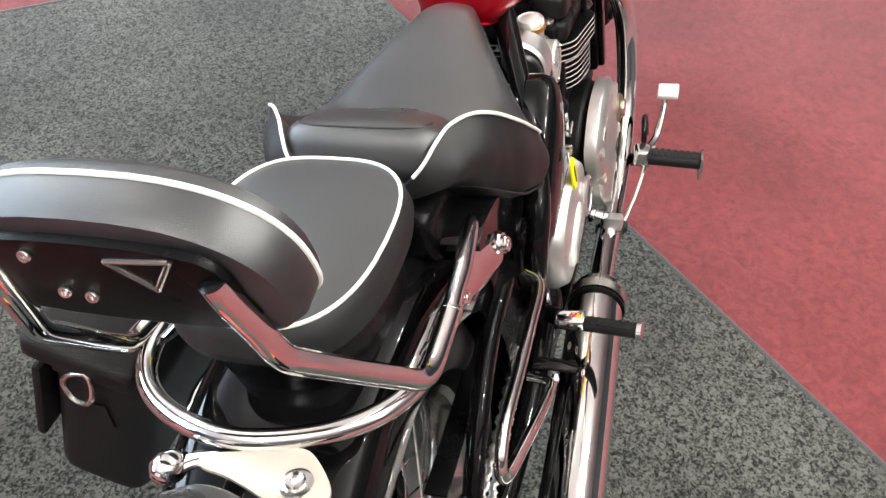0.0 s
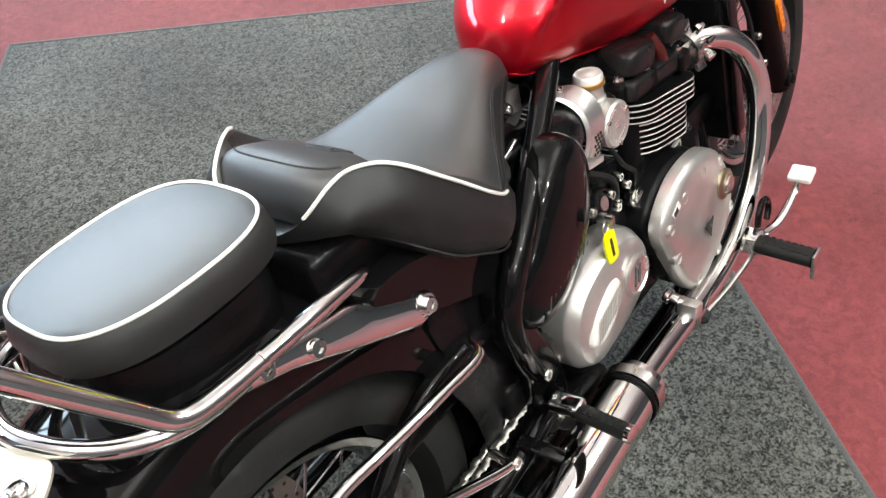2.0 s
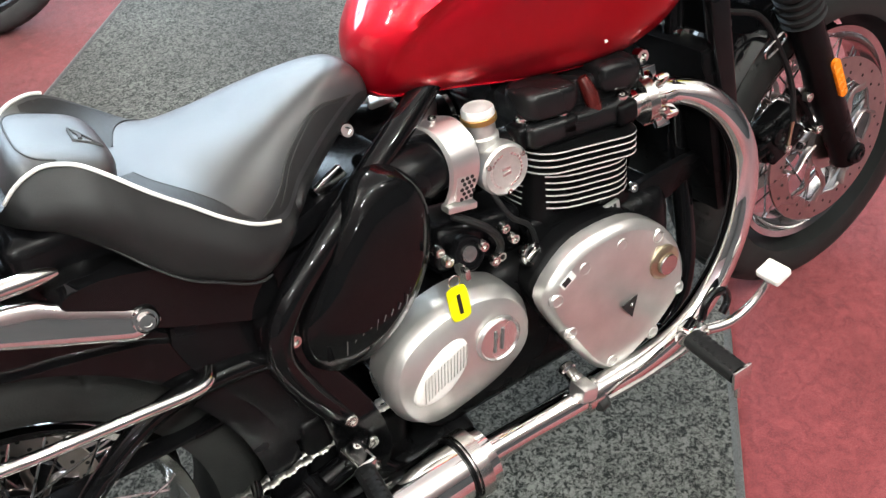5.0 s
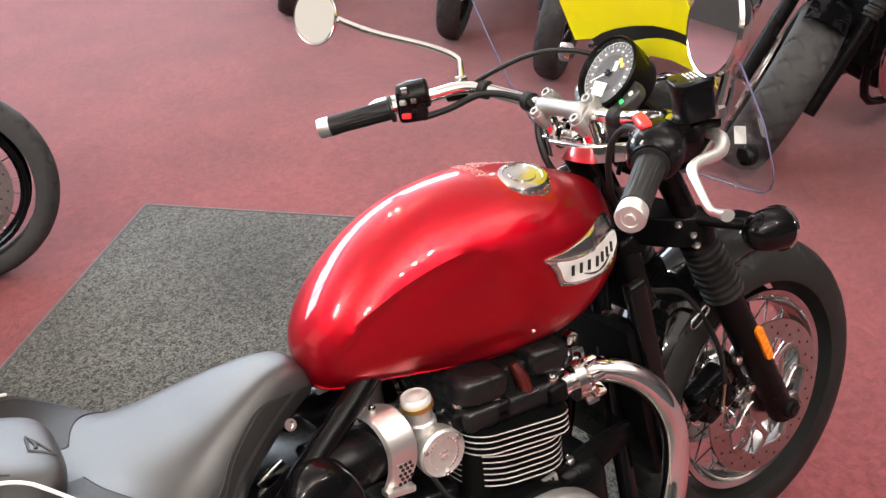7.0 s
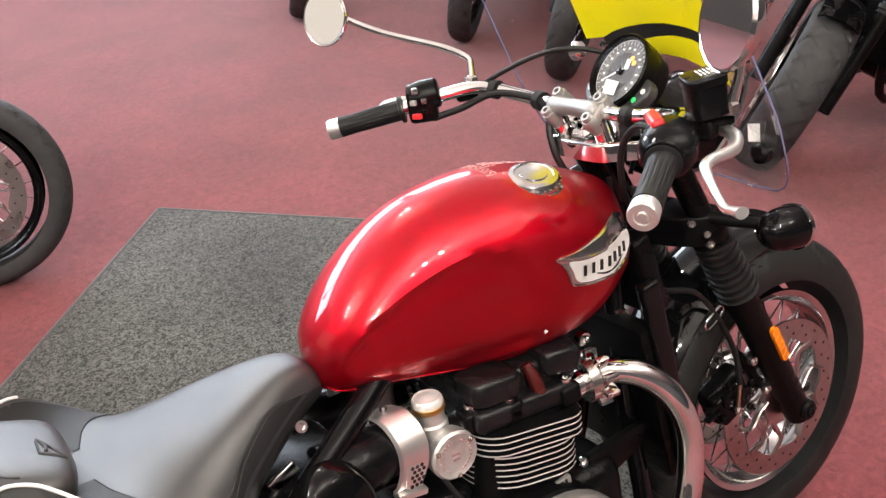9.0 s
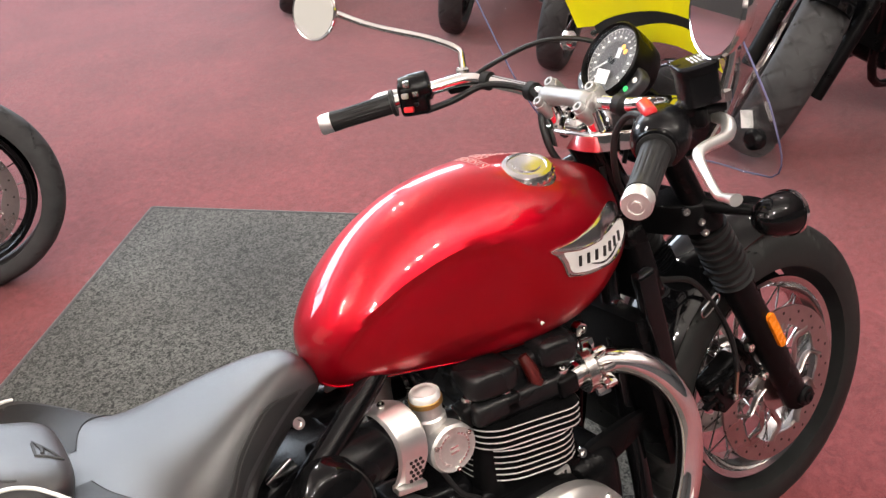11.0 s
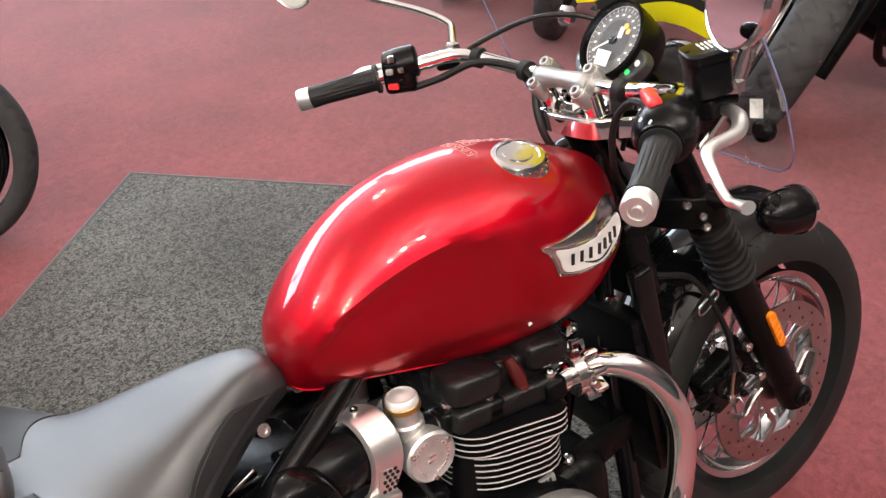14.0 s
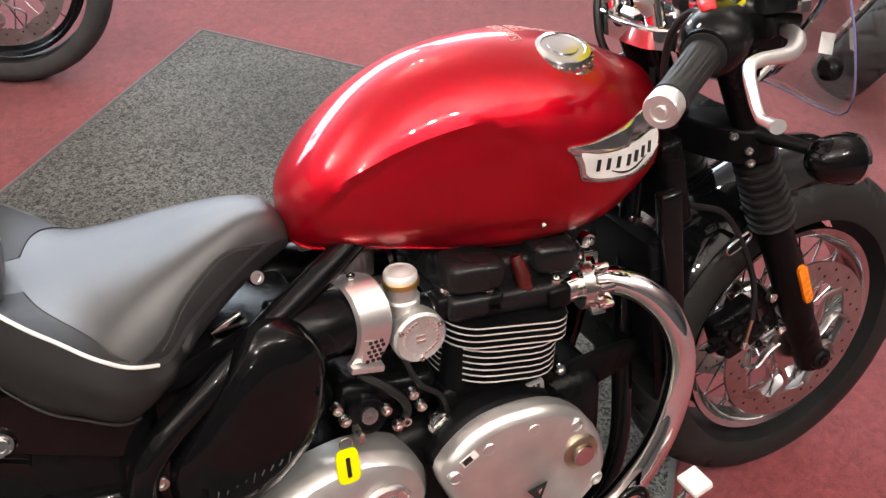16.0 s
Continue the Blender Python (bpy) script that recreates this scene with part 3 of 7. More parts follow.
# --- front calipers and hoses
for side in (-1, 1):
    y = 0.066 * side
    body = box((1.362, y + 0.004 * side, 0.418), (0.094, 0.040, 0.078), 0.012, (0, -20, 0), 3)
    box((1.358, y + 0.026 * side, 0.412), (0.074, 0.020, 0.066), 0.009, (0, -20, 0), 3, body)
    for k in range(3):
        box((1.318 - 0.006 * k, y + 0.028 * side, 0.440 - 0.018 * k), (0.034, 0.014, 0.008), 0.003, (0, -8, 0), 2, body)
    for dx in (-0.018, 0.024):
        lathe([(0.017, -0.01), (0.018, 0.0), (0.0165, 0.005), (0.010, 0.006), (0.008, 0.003), (0, 0.003)], (1.360 + dx, y + 0.036 * side, 0.424 - dx * 0.25), (0, side, 0), 20, body)
    cal = part("brake_caliper", body, BLACK_SATIN, bike, "black two-piston brake caliper")
    for bx, bz in ((1.326, 0.392), (1.398, 0.386), (1.404, 0.438)):
        bolt(cal, (bx, y + 0.034 * side, bz), (0, side, 0), 0.007, 0.007, BLACK_PLASTIC)
    part("bracket", tube([(1.40, y + 0.012 * side, 0.485), (1.422, y + 0.016 * side, 0.45), (1.444, y + 0.018 * side, 0.405)], 0.015, 10, 4, flat=0.6), BLACK_SATIN, cal)
    for bx, bz in ((1.409, 0.480), (1.443, 0.403)):
        bolt(cal, (bx, y + 0.032 * side, bz), (0, side, 0), 0.0095, 0.011, STEEL)
    part("banjo", tube([(1.355, y + 0.045 * side, 0.404), (1.358, y + 0.046 * side, 0.428), (1.362, y + 0.046 * side, 0.455)], [0.0042, 0.0034, 0.0040], 10, 3), PLUG_METAL, cal, "brass hose end")
    bolt(cal, (1.355, y + 0.040 * side, 0.402), (0, side, 0), 0.0085, 0.009, STEEL)
    part("brake_hose", tube([(1.362, y + 0.046 * side, 0.455), (1.358, y + 0.042 * side, 0.52), (1.335, y + 0.032 * side, 0.59), (1.285, y + 0.026 * side, 0.665), (1.21, y + 0.01 * side, 0.70), (1.18, y * 0.6, 0.78), (1.17, y * 0.5, 0.9)], 0.0052, 8, 6), GRIP, bike)
    part("hose_clip", tube([(1.302, y + 0.030 * side, 0.600), (1.335, y + 0.034 * side, 0.622), (1.341, y + 0.034 * side, 0.608), (1.308, y + 0.030 * side, 0.586)], 0.0022, 6, 3, closed=True), STEEL, bike, "steel wire hose clip")

# --- headlamp, indicators
hl = part("headlamp", lathe([(0.0, -0.10), (0.03, -0.098), (0.06, -0.08), (0.078, -0.045), (0.084, 0.0), (0.084, 0.03), (0.07, 0.032), (0, 0.032)], (1.35, 0, 0.93), (1, 0, 0), 32), BLACK_GLOSS, bike, "round black headlamp shell")
part("rim", lathe([(0.08, 0.022), (0.089, 0.022), (0.091, 0.032), (0.086, 0.044), (0.078, 0.044)], (1.35, 0, 0.93), (1, 0, 0), 32), CHROME, hl, "chrome headlamp rim")
part("lens", lathe([(0.0, 0.036), (0.04, 0.044), (0.079, 0.037), (0.079, 0.034), (0, 0.034)], (1.35, 0, 0.93), (1, 0, 0), 32), MIRROR, hl)
for side in (-1, 1):
    ind = part("front_indicator", lathe([(0.0, -0.058), (0.013, -0.054), (0.026, -0.041), (0.034, -0.018), (0.036, 0.006), (0.036, 0.018), (0.03, 0.020), (0, 0.020)], (1.346, 0.232 * side, 0.796), (1, 0.0, -0.18), 24), BLACK_GLOSS, bike, "gloss black indicator pod")
    part("trim", lathe([(0.035, 0.013), (0.0375, 0.013), (0.0375, 0.020), (0.033, 0.022)], (1.346, 0.232 * side, 0.796), (1, 0.0, -0.18), 24), CHROME, ind, "chrome trim ring")
    part("lens", lathe([(0.034, 0.017), (0.03, 0.027), (0.015, 0.033), (0, 0.034)], (1.346, 0.232 * side, 0.796), (1, 0.0, -0.18), 24), AMBER, ind, "amber indicator lens")
    part("stalk", tube([(1.298, 0.12 * side, 0.806), (1.318, 0.17 * side, 0.803), (1.340, 0.21 * side, 0.798)], [0.013, 0.010, 0.009], 12, 4), BLACK_SATIN, ind)

FRONT_SHIFT = 0.028  # the fork and wheel stand a little to the left of the frame's middle
for ob in bike.children:
    if ob not in before_front and not ob.name.startswith("rear_wheel"):
        ob.location.y += FRONT_SHIFT

# --- handlebar
BAR = [(1.150, 0.0, 1.016), (1.150, 0.09, 1.018), (1.140, 0.165, 1.029), (1.108, 0.232, 1.044), (1.056, 0.268, 1.041), (1.0, 0.302, 1.030), (0.94, 0.345, 1.020), (0.895, 0.377, 1.013)]
bar_line = [(x, -y, z) for x, y, z in BAR[:0:-1]] + BAR
bar = part("handlebar", tube(bar_line, 0.0115, 16, 6), CHROME, bike, "wide pulled-back chrome handlebar")
GDIR = Vector((-0.115, 0.078, -0.017)).normalized()
for side in (-1, 1):
    d = Vector((GDIR.x, GDIR.y * side, GDIR.z))
    g0 = Vector((0.992, 0.3075 * side, 1.028))
    rings = []
    q = d.to_track_quat("Z", "Y").to_matrix()
    for k, (h, r) in enumerate(((0, 0.0235), (0.006, 0.0235), (0.007, 0.0185), (0.02, 0.0182), (0.06, 0.0178), (0.095, 0.0172), (0.108, 0.018), (0.116, 0.0185), (0.118, 0.0125))):
        ring = []
        for j in range(64):
            a = 2 * math.pi * j / 64
            rib = 0.0011 if (3 <= k <= 5 and j % 4 < 1) else 0.0
            ring.append(g0 + q @ Vector(((r - rib) * math.cos(a), (r - rib) * math.sin(a), h)))
        rings.append(ring)
    part("grip", ringed(rings), GRIP, bar, "ribbed black rubber grip")
    part("bar_end", lathe([(0.0125, 0.116), (0.0175, 0.117), (0.018, 0.134), (0.0165, 0.138), (0.010, 0.138), (0.0095, 0.136), (0.006, 0.136), (0.0055, 0.139), (0, 0.139)], g0, d, 24), ALU, bar, "turned aluminium bar end")
    # switch housing
    h0 = Vector((1.018, 0.29 * side, 1.033))
    if side == -1:
        sw = part("throttle_housing", lathe([(0.02, -0.040), (0.028, -0.038), (0.034, -0.028), (0.0365, -0.008), (0.0355, 0.012), (0.031, 0.022), (0.026, 0.027), (0.0255, 0.034), (0.02, 0.036)], h0, d, 26), BLACK_PLASTIC, bar, "rounded black throttle housing")
        part("kill_switch", box(h0 + Vector((0.004, 0.022, 0.033)), (0.017, 0.056, 0.016), 0.006, (0, -15, -35), 3), RED_PLASTIC, sw, "red kill switch")
        for k, dy in enumerate((-0.008, 0.006)):
            part("marking", box(h0 + Vector((-0.0295, dy, 0.022)), (0.0012, 0.005, 0.005), 0, (0, 40, -30)), WHITE, sw)
    else:
        hb = box(h0 + Vector((0.004, 0.0, 0.0)), (0.052, 0.05, 0.062), 0.012, (0, 0, -34), 3)
        lathe([(0.02, -0.03), (0.026, -0.026), (0.028, 0.0), (0.026, 0.022), (0.02, 0.026)], h0 + Vector((0.006, -0.002, 0.012)), d, 20, hb)
        sw = part("switch_housing", hb, BLACK_PLASTIC, bar, "black switch cluster")
        fd = Vector((-0.80, -0.58, 0.2)).normalized()
        for (u, v, s, m_, nm, lb) in ((0.0, -0.022, (0.018, 0.010), RED_PLASTIC, "button", "red horn button"), (-0.003, 0.002, (0.012, 0.010), CAST, "button", "grey button"), (0.004, 0.022, (0.012, 0.012), CHROME, "button", "chrome-ringed button"), (0.018, 0.004, (0.010, 0.010), STEEL, "button", "grey button"), (0.016, -0.014, (0.008, 0.007), BLACK_SATIN, "button", "black button")):
            rt = Vector((-0.58, 0.80, 0)).normalized()
            c = h0 + Vector((0.003, 0, 0.0)) + fd * 0.030 - rt * u + Vector((0, 0, v))
            part(nm, box(c, (0.008, s[0], s[1]), 0.003, (0, 0, 35), 2), m_, sw, lb)
    # mirror
    stem = [(1.112, 0.262 * side, 1.052), (1.118, 0.268 * side, 1.075), (1.118, 0.276 * side, 1.092), (1.09, 0.315 * side, 1.116), (1.02, 0.385 * side, 1.153), (0.975, 0.43 * side, 1.186)]
    if side == -1:
        stem = [(1.118, -0.300, 1.058), (1.128, -0.306, 1.09), (1.135, -0.318, 1.15), (1.115, -0.365, 1.192), (1.05, -0.418, 1.210), (0.99, -0.448, 1.210)]
    mc = Vector((0.947, 0.447, 1.193) if side > 0 else (0.945, -0.458, 1.208))
    nd = Vector((-1, -0.45, 0.27) if side > 0 else (-1, 0.36, 0.25)).normalized()
    mr = part("mirror", lathe([(0.0, -0.024), (0.02, -0.022), (0.04, -0.012), (0.048, -0.002), (0.0505, 0.004), (0.049, 0.007), (0.046, 0.006), (0, 0.006)], mc, nd, 40), CHROME, bar, "round chrome mirror shell")
    part("mirror_glass", lathe([(0.0465, 0.005), (0.046, 0.0068), (0, 0.0068)], mc, nd, 40), MIRROR, mr, "round mirror glass")
    part("mirror_stem", tube(stem, [0.007, 0.0065, 0.006, 0.006, 0.0055, 0.006], 12, 6), CHROME, mr, "bent chrome mirror stem")
    part("stem_nut", lathe([(0.008, 0), (0.013, 0.001), (0.013, 0.013), (0.009, 0.016), (0, 0.016)], Vector(stem[0]) - Vector((0, 0, 0.006)), (0, 0, 1), 6), STEEL, mr)
    # lever
    lv = [(1.120, 0.285 * side, 1.03), (1.105, 0.318 * side, 1.030), (1.070, 0.345 * side, 1.026), (1.012, 0.362 * side, 1.032), (0.988, 0.376 * side, 1.028), (0.976, 0.408 * side, 0.998), (0.966, 0.432 * side, 1.000), (0.958, 0.450 * side, 1.004)]
    part("lever", tube(lv, [0.009, 0.0092, 0.0090, 0.0080, 0.0064, 0.0054, 0.0060, 0.0080], 12, 6, flat=0.85), ALU, bar, "cast aluminium hand lever")
    part("lever_perch", box((1.10, 0.268 * side, 1.036), (0.04, 0.045, 0.028), 0.008, (0, 0, -25 * side), 3), BLACK_SATIN, bar)

# risers and the one-piece clamp with its four socket bolts
CLAMP_N = Vector((-0.66, 0, 0.75))
CLAMP_F = Vector((0.75, 0, 0.66))
CLAMP_C = Vector((1.143, 0.024, 1.018))
for side in (-1, 1):
    o = CLAMP_C + Vector((0.012, 0.048 * side, -0.052))
    part("riser", lathe([(0.016, 0), (0.0145, 0.006), (0.014, 0.040)], o, (-0.3, 0, 1), 22), CHROME, bar, "chrome bar riser")
bm = tube([CLAMP_C + Vector((0, y, 0)) + CLAMP_N * h for y, h in ((-0.056, 0.0), (-0.044, 0.001), (-0.026, 0.003), (0.0, 0.004), (0.026, 0.003), (0.044, 0.001), (0.056, 0.0))], [0.0150, 0.0175, 0.0150, 0.0135, 0.0150, 0.0175, 0.0150], 20, 4)
for side in (-1, 1):
    box(CLAMP_C + Vector((0, 0.048 * side, 0)), (0.042, 0.020, 0.024), 0.009, (0, -41, 0), 4, bm)
    for f in (-0.0185, 0.0185):
        lathe([(0.0105, -0.026), (0.0118, -0.020), (0.0118, 0.006), (0.0106, 0.0085)], CLAMP_C + Vector((0, 0.048 * side, 0)) + CLAMP_F * f, CLAMP_N, 20, bm)
cl = part("bar_clamp", bm, CLAMP_ALU, bar, "satin cast aluminium handlebar clamp")
for side in (-1, 1):
    for f in (-0.0185, 0.0185):
        o = CLAMP_C + Vector((0, 0.048 * side, 0)) + CLAMP_F * f + CLAMP_N * 0.007
        cb_ = part("clamp_bolt", lathe([(0.0078, 0), (0.0086, 0.001), (0.0086, 0.0085), (0.0078, 0.0097), (0.0046, 0.0097), (0.0044, 0.0060), (0, 0.0060)], o, CLAMP_N, 18), CLAMP_ALU, cl, "socket-head clamp bolt")
        part("socket", lathe([(0.0044, 0.0060), (0.0044, 0.0064), (0, 0.0064)], o, CLAMP_N, 6), INK, cb_)
# cables and ties on the bar
for nm, pts, r in (
    ("clutch_cable", [(1.10, 0.255, 1.03), (1.13, 0.20, 1.065), (1.19, 0.12, 1.095), (1.25, 0.05, 1.075), (1.28, 0.02, 1.0), (1.24, 0.02, 0.88)], 0.0042),
    ("wiring_loom", [(1.03, 0.275, 1.005), (1.07, 0.245, 1.015), (1.11, 0.20, 1.035), (1.135, 0.14, 1.030), (1.14, 0.095, 1.015), (1.125, 0.075, 0.97), (1.13, 0.06, 0.92), (1.17, 0.04, 0.86)], 0.0062),
    ("throttle_cable", [(1.04, -0.268, 1.02), (1.10, -0.19, 1.02), (1.13, -0.12, 1.01), (1.13, -0.085, 0.97), (1.14, -0.07, 0.9), (1.18, -0.05, 0.84)], 0.0055),
    ("brake_line", [(1.11, -0.25, 1.035), (1.15, -0.17, 1.00), (1.18, -0.1, 0.95), (1.2, -0.06, 0.87)], 0.005),
):
    part(nm, tube(pts, r, 8, 6), GRIP, bar, "black rubber cable")
for tx, ty, tz in ((1.147, 0.118, 1.021), (1.122, 0.207, 1.039), (1.147, -0.088, 1.018)):
    part("cable_tie", lathe([(0.012, -0.009), (0.0165, -0.007), (0.0165, 0.007), (0.012, 0.009)], (tx, ty, tz), (-0.3 if ty > 0.2 else 0, 1, 0.15), 14), GRIP, bar, "black rubber strap")

# master cylinder
RES = [(0.027 * math.copysign(abs(math.cos(a)) ** 0.55, math.cos(a)), 0.025 * math.copysign(abs(math.sin(a)) ** 0.55, math.sin(a))) for a in [2 * math.pi * k / 40 for k in range(40)]]
RES_AT = pose(1.097, -0.282, 1.078, 4, -6, -28)
mcyl = part("brake_reservoir", plate([(x * 0.92, y * 0.92) for x, y in RES], 0.040, RES_AT @ pose(0, 0, -0.022), 0.003), BLACK_PLASTIC, bike, "black brake fluid reservoir")
part("lid", plate(RES, 0.013, RES_AT @ pose(0, 0, 0.018), 0.005, 3), BLACK_PLASTIC, mcyl, "rounded black reservoir lid")
for dx, dy in ((-0.020, 0.0), (0.020, 0.0)):
    o = RES_AT @ Vector((dx, dy, 0.031))
    part("screw", lathe([(0.0036, -0.001), (0.0036, 0.0006), (0, 0.0006)], o, RES_AT.to_3x3() @ Vector((0, 0, 1)), 10), BLACK_SATIN, mcyl)
LID = RES_AT @ pose(0, 0, 0.0245)
for k in range(8):  # the warning on the lid, as plain bars
    bm = box((0, 0, 0), (0.0022, 0.011 if k % 3 else 0.008, 0.0008), 0)
    bmesh.ops.transform(bm, matrix=LID @ pose(0.0048 * (k // 2) - 0.004, 0.0135 * (k % 2) - 0.005, 0.0067), verts=bm.verts)
    part("label_bar", bm, WHITE, mcyl)
part("mount", box((1.10, -0.275, 1.044), (0.07, 0.03, 0.012), 0.004, (0, 0, -28)), BLACK_SATIN, mcyl)

# instrument
idir = Vector((-0.79, 0.07, 0.60)).normalized()
ic = Vector((1.215, -0.012, 1.060))
inst = part("speedometer", lathe([(0.0, -0.062), (0.03, -0.06), (0.047, -0.045), (0.053, -0.02), (0.0565, 0.004), (0.0575, 0.012), (0.055, 0.015), (0.0515, 0.012), (0.0505, 0.004), (0, 0.004)], ic, idir, 44), BLACK_SATIN, bike, "round black speedometer housing")
part("dial", lathe([(0.0505, 0.0045), (0.0505, 0.0052), (0, 0.0052)], ic, idir, 44), DIAL, inst, "dark speedometer dial")
part("dial_ring", band([(0.0475, 0.0053), (0.0475, 0.0055), (0.030, 0.0055), (0.030, 0.0053)], ic, idir), DIAL_RING, inst, "pale grey scale ring")
part("scale_line", band([(0.0492, 0.0054), (0.0492, 0.0058), (0.0484, 0.0058), (0.0484, 0.0054)], ic, idir), WHITE, inst, "thin white scale line")
ir = Vector((0, -1, 0))
ir = (ir - idir * ir.dot(idir)).normalized()
iu = idir.cross(ir).normalized()
basis = Matrix(((ir.x, iu.x, idir.x, ic.x), (ir.y, iu.y, idir.y, ic.y), (ir.z, iu.z, idir.z, ic.z), (0, 0, 0, 1)))
for k in range(29):
    a = radians(225 - 270 * k / 28)
    ln = 0.006 if k % 2 == 0 else 0.003
    m4 = basis @ pose(0.0445 * math.cos(a), 0.0445 * math.sin(a), 0.0058, 0, 0, math.degrees(a))
    bm = box((0, 0, 0), (ln, 0.0009, 0.0004), 0)
    bmesh.ops.transform(bm, matrix=m4, verts=bm.verts)
    part("tick", bm, WHITE, inst)
for k in range(15):
    a = radians(225 - 270 * k / 14)
    m4 = basis @ pose(0.0365 * math.cos(a), 0.0365 * math.sin(a), 0.0058)
    bm = box((0, 0, 0), (0.0046, 0.0032, 0.0004), 0)
    bmesh.ops.transform(bm, matrix=m4, verts=bm.verts)
    part("numeral_bar", bm, WHITE, inst)
for pts, m_, nm, lb in (
    ([(-0.022, -0.019), (0.007, -0.019), (0.009, -0.040), (-0.017, -0.040)], WHITE, "sticker", "white paper sticker"),
):
    part(nm, plate(pts, 0.0006, basis @ pose(0.012, 0.0, 0.0155, 0, 0, -6), 0), m_, inst, lb, smooth=False)
bm = plate([(-0.036, -0.0009), (0.006, -0.0016), (0.006, 0.0016), (-0.036, 0.0009)], 0.001, basis @ pose(0, 0, 0.0085, 0, 0, 28), 0)
part("needle", bm, WHITE, inst, "white needle", smooth=False)
part("needle_hub", lathe([(0.006, 0.005), (0.006, 0.010), (0.004, 0.011), (0, 0.011)], ic, idir, 14), BLACK_PLASTIC, inst)
part("warning_lamp", lathe([(0.004, 0.0052), (0.004, 0.006), (0, 0.006)], ic + ir * 0.014 + iu * 0.021, idir, 10), AMBER_LED, inst)
part("warning_lamp", lathe([(0.004, 0.0052), (0.004, 0.006), (0, 0.006)], ic + ir * 0.021 + iu * 0.014, idir, 10), AMBER_LED, inst)
part("sub_dial", plate([(0.004, 0.004), (0.013, 0.004), (0.013, 0.02), (0.004, 0.02)], 0.0005, basis @ pose(0, 0, 0.0055), 0), CAST, inst, smooth=False)
gl = part("dial_glass", lathe([(0.0518, 0.0125), (0.0518, 0.0127), (0, 0.0127)], ic, idir, 44), DIAL_GLASS, inst, "clear dial glass")
gl.visible_shadow = False
for side in (-1, 1):
    pod = [(0.050, -0.006), (0.064, -0.012), (0.0715, -0.022), (0.0690, -0.034), (0.058, -0.047), (0.045, -0.055), (0.033, -0.053), (0.034, -0.040), (0.046, -0.024)]
    lw = part("warning_light_pod", plate(round_poly([(x * side, y) for x, y in (pod if side > 0 else pod[::-1])], 3), 0.016, basis @ pose(0, 0, -0.014), 0.004, 3), POD_GREY, inst, "dark grey warning light pod")
    for lx, ly, m_ in ((0.047, -0.0405, GREEN_LED if side > 0 else CAST), (0.0595, -0.027, WHITE if side > 0 else CAST)):
        part("lamp", lathe([(0.0042, 0), (0.0042, 0.0016), (0.0025, 0.0026), (0, 0.0028)], basis @ Vector((lx * side, ly, 0.002)), idir, 14), m_, lw)

inst.scale = (1.06, 1.06, 1.06)
inst.location = ic * -0.06

# windscreen: clear curved acrylic, with its mount and hooks
rings = []
NU, NV = 24, 22
bm = bmesh.new()


def ws(u, v):
    half = 0.285 * (1 - 0.10 * max(0.0, 0.35 - v) / 0.35 - 0.12 * v * v)
    low = 0.0 + 0.03 * (1 - abs(u)) if v == 0 else 0
    y = half * u
    z = 0.838 + 0.487 * v
    x = 1.40 - 0.20 * v - 0.095 * u * u + 0.0
    r = 0.07
    return Vector((x, y, z))


grid = {}
for i in range(NU + 1):
    for j in range(NV + 1):
        u, v = -1 + 2 * i / NU, j / NV
        # rounded corners
        k = 1.0
        if v < 0.22:
            k = 0.40 + 0.60 * math.sqrt(max(0.0, 1 - ((0.22 - v) / 0.22) ** 2))
        if v > 0.75:
            k = min(k, 0.35 + 0.65 * math.sqrt(max(0.0, 1 - ((v - 0.75) / 0.25) ** 2)))
        grid[i, j] = ws(u * k, v)
v1 = {q: bm.verts.new(p) for q, p in grid.items()}
for i in range(NU):
    for j in range(NV):
        bm.faces.new((v1[i, j], v1[i + 1, j], v1[i + 1, j + 1], v1[i, j + 1]))
screen = part("windscreen", bm, SCREEN, bike, "clear acrylic windscreen")
sm = screen.modifiers.new("thickness", "SOLIDIFY")
sm.thickness = 0.004
screen.visible_shadow = False
edge = [grid[0, j] for j in range(NV + 1)] + [grid[i, NV] for i in range(1, NU + 1)] + [grid[NU, j] for j in range(NV - 1, -1, -1)] + [grid[i, 0] for i in range(NU - 1, 0, -1)]
part("edge", tube([Vector(q) for q in edge], 0.0014, 6, 1, closed=True), SCREEN_EDGE, screen, "bluish screen edge")
for side in (-1, 1):
    part("screen_bracket", tube([(1.26, 0.118 * side, 0.9), (1.31, 0.135 * side, 0.96), (1.335, 0.145 * side, 1.02), (1.325, 0.14 * side, 1.07), (1.30, 0.125 * side, 1.08)], 0.006, 8, 5), CHROME, screen, "chrome screen hook")
    part("clamp_knob", lathe([(0.014, -0.008), (0.017, -0.005), (0.017, 0.006), (0.01, 0.012), (0, 0.012)], (1.318, 0.185 * side, 0.925), (-1, 0, 0.2), 18), BLACK_PLASTIC, screen, "black mounting knob")
    part("clamp_knob", lathe([(0.014, -0.008), (0.017, -0.005), (0.017, 0.006), (0.01, 0.012), (0, 0.012)], (1.285, 0.175 * side, 1.07), (-1, 0, 0.2), 18), CHROME, screen, "chrome mounting knob")
part("sticker", plate([(-0.009, -0.014), (0.009, -0.014), (0.009, 0.014), (-0.009, 0.014)], 0.001, pose(1.318, -0.172, 0.955, 90, 0, -68), 0), WHITE, screen, "white paper sticker", smooth=False)
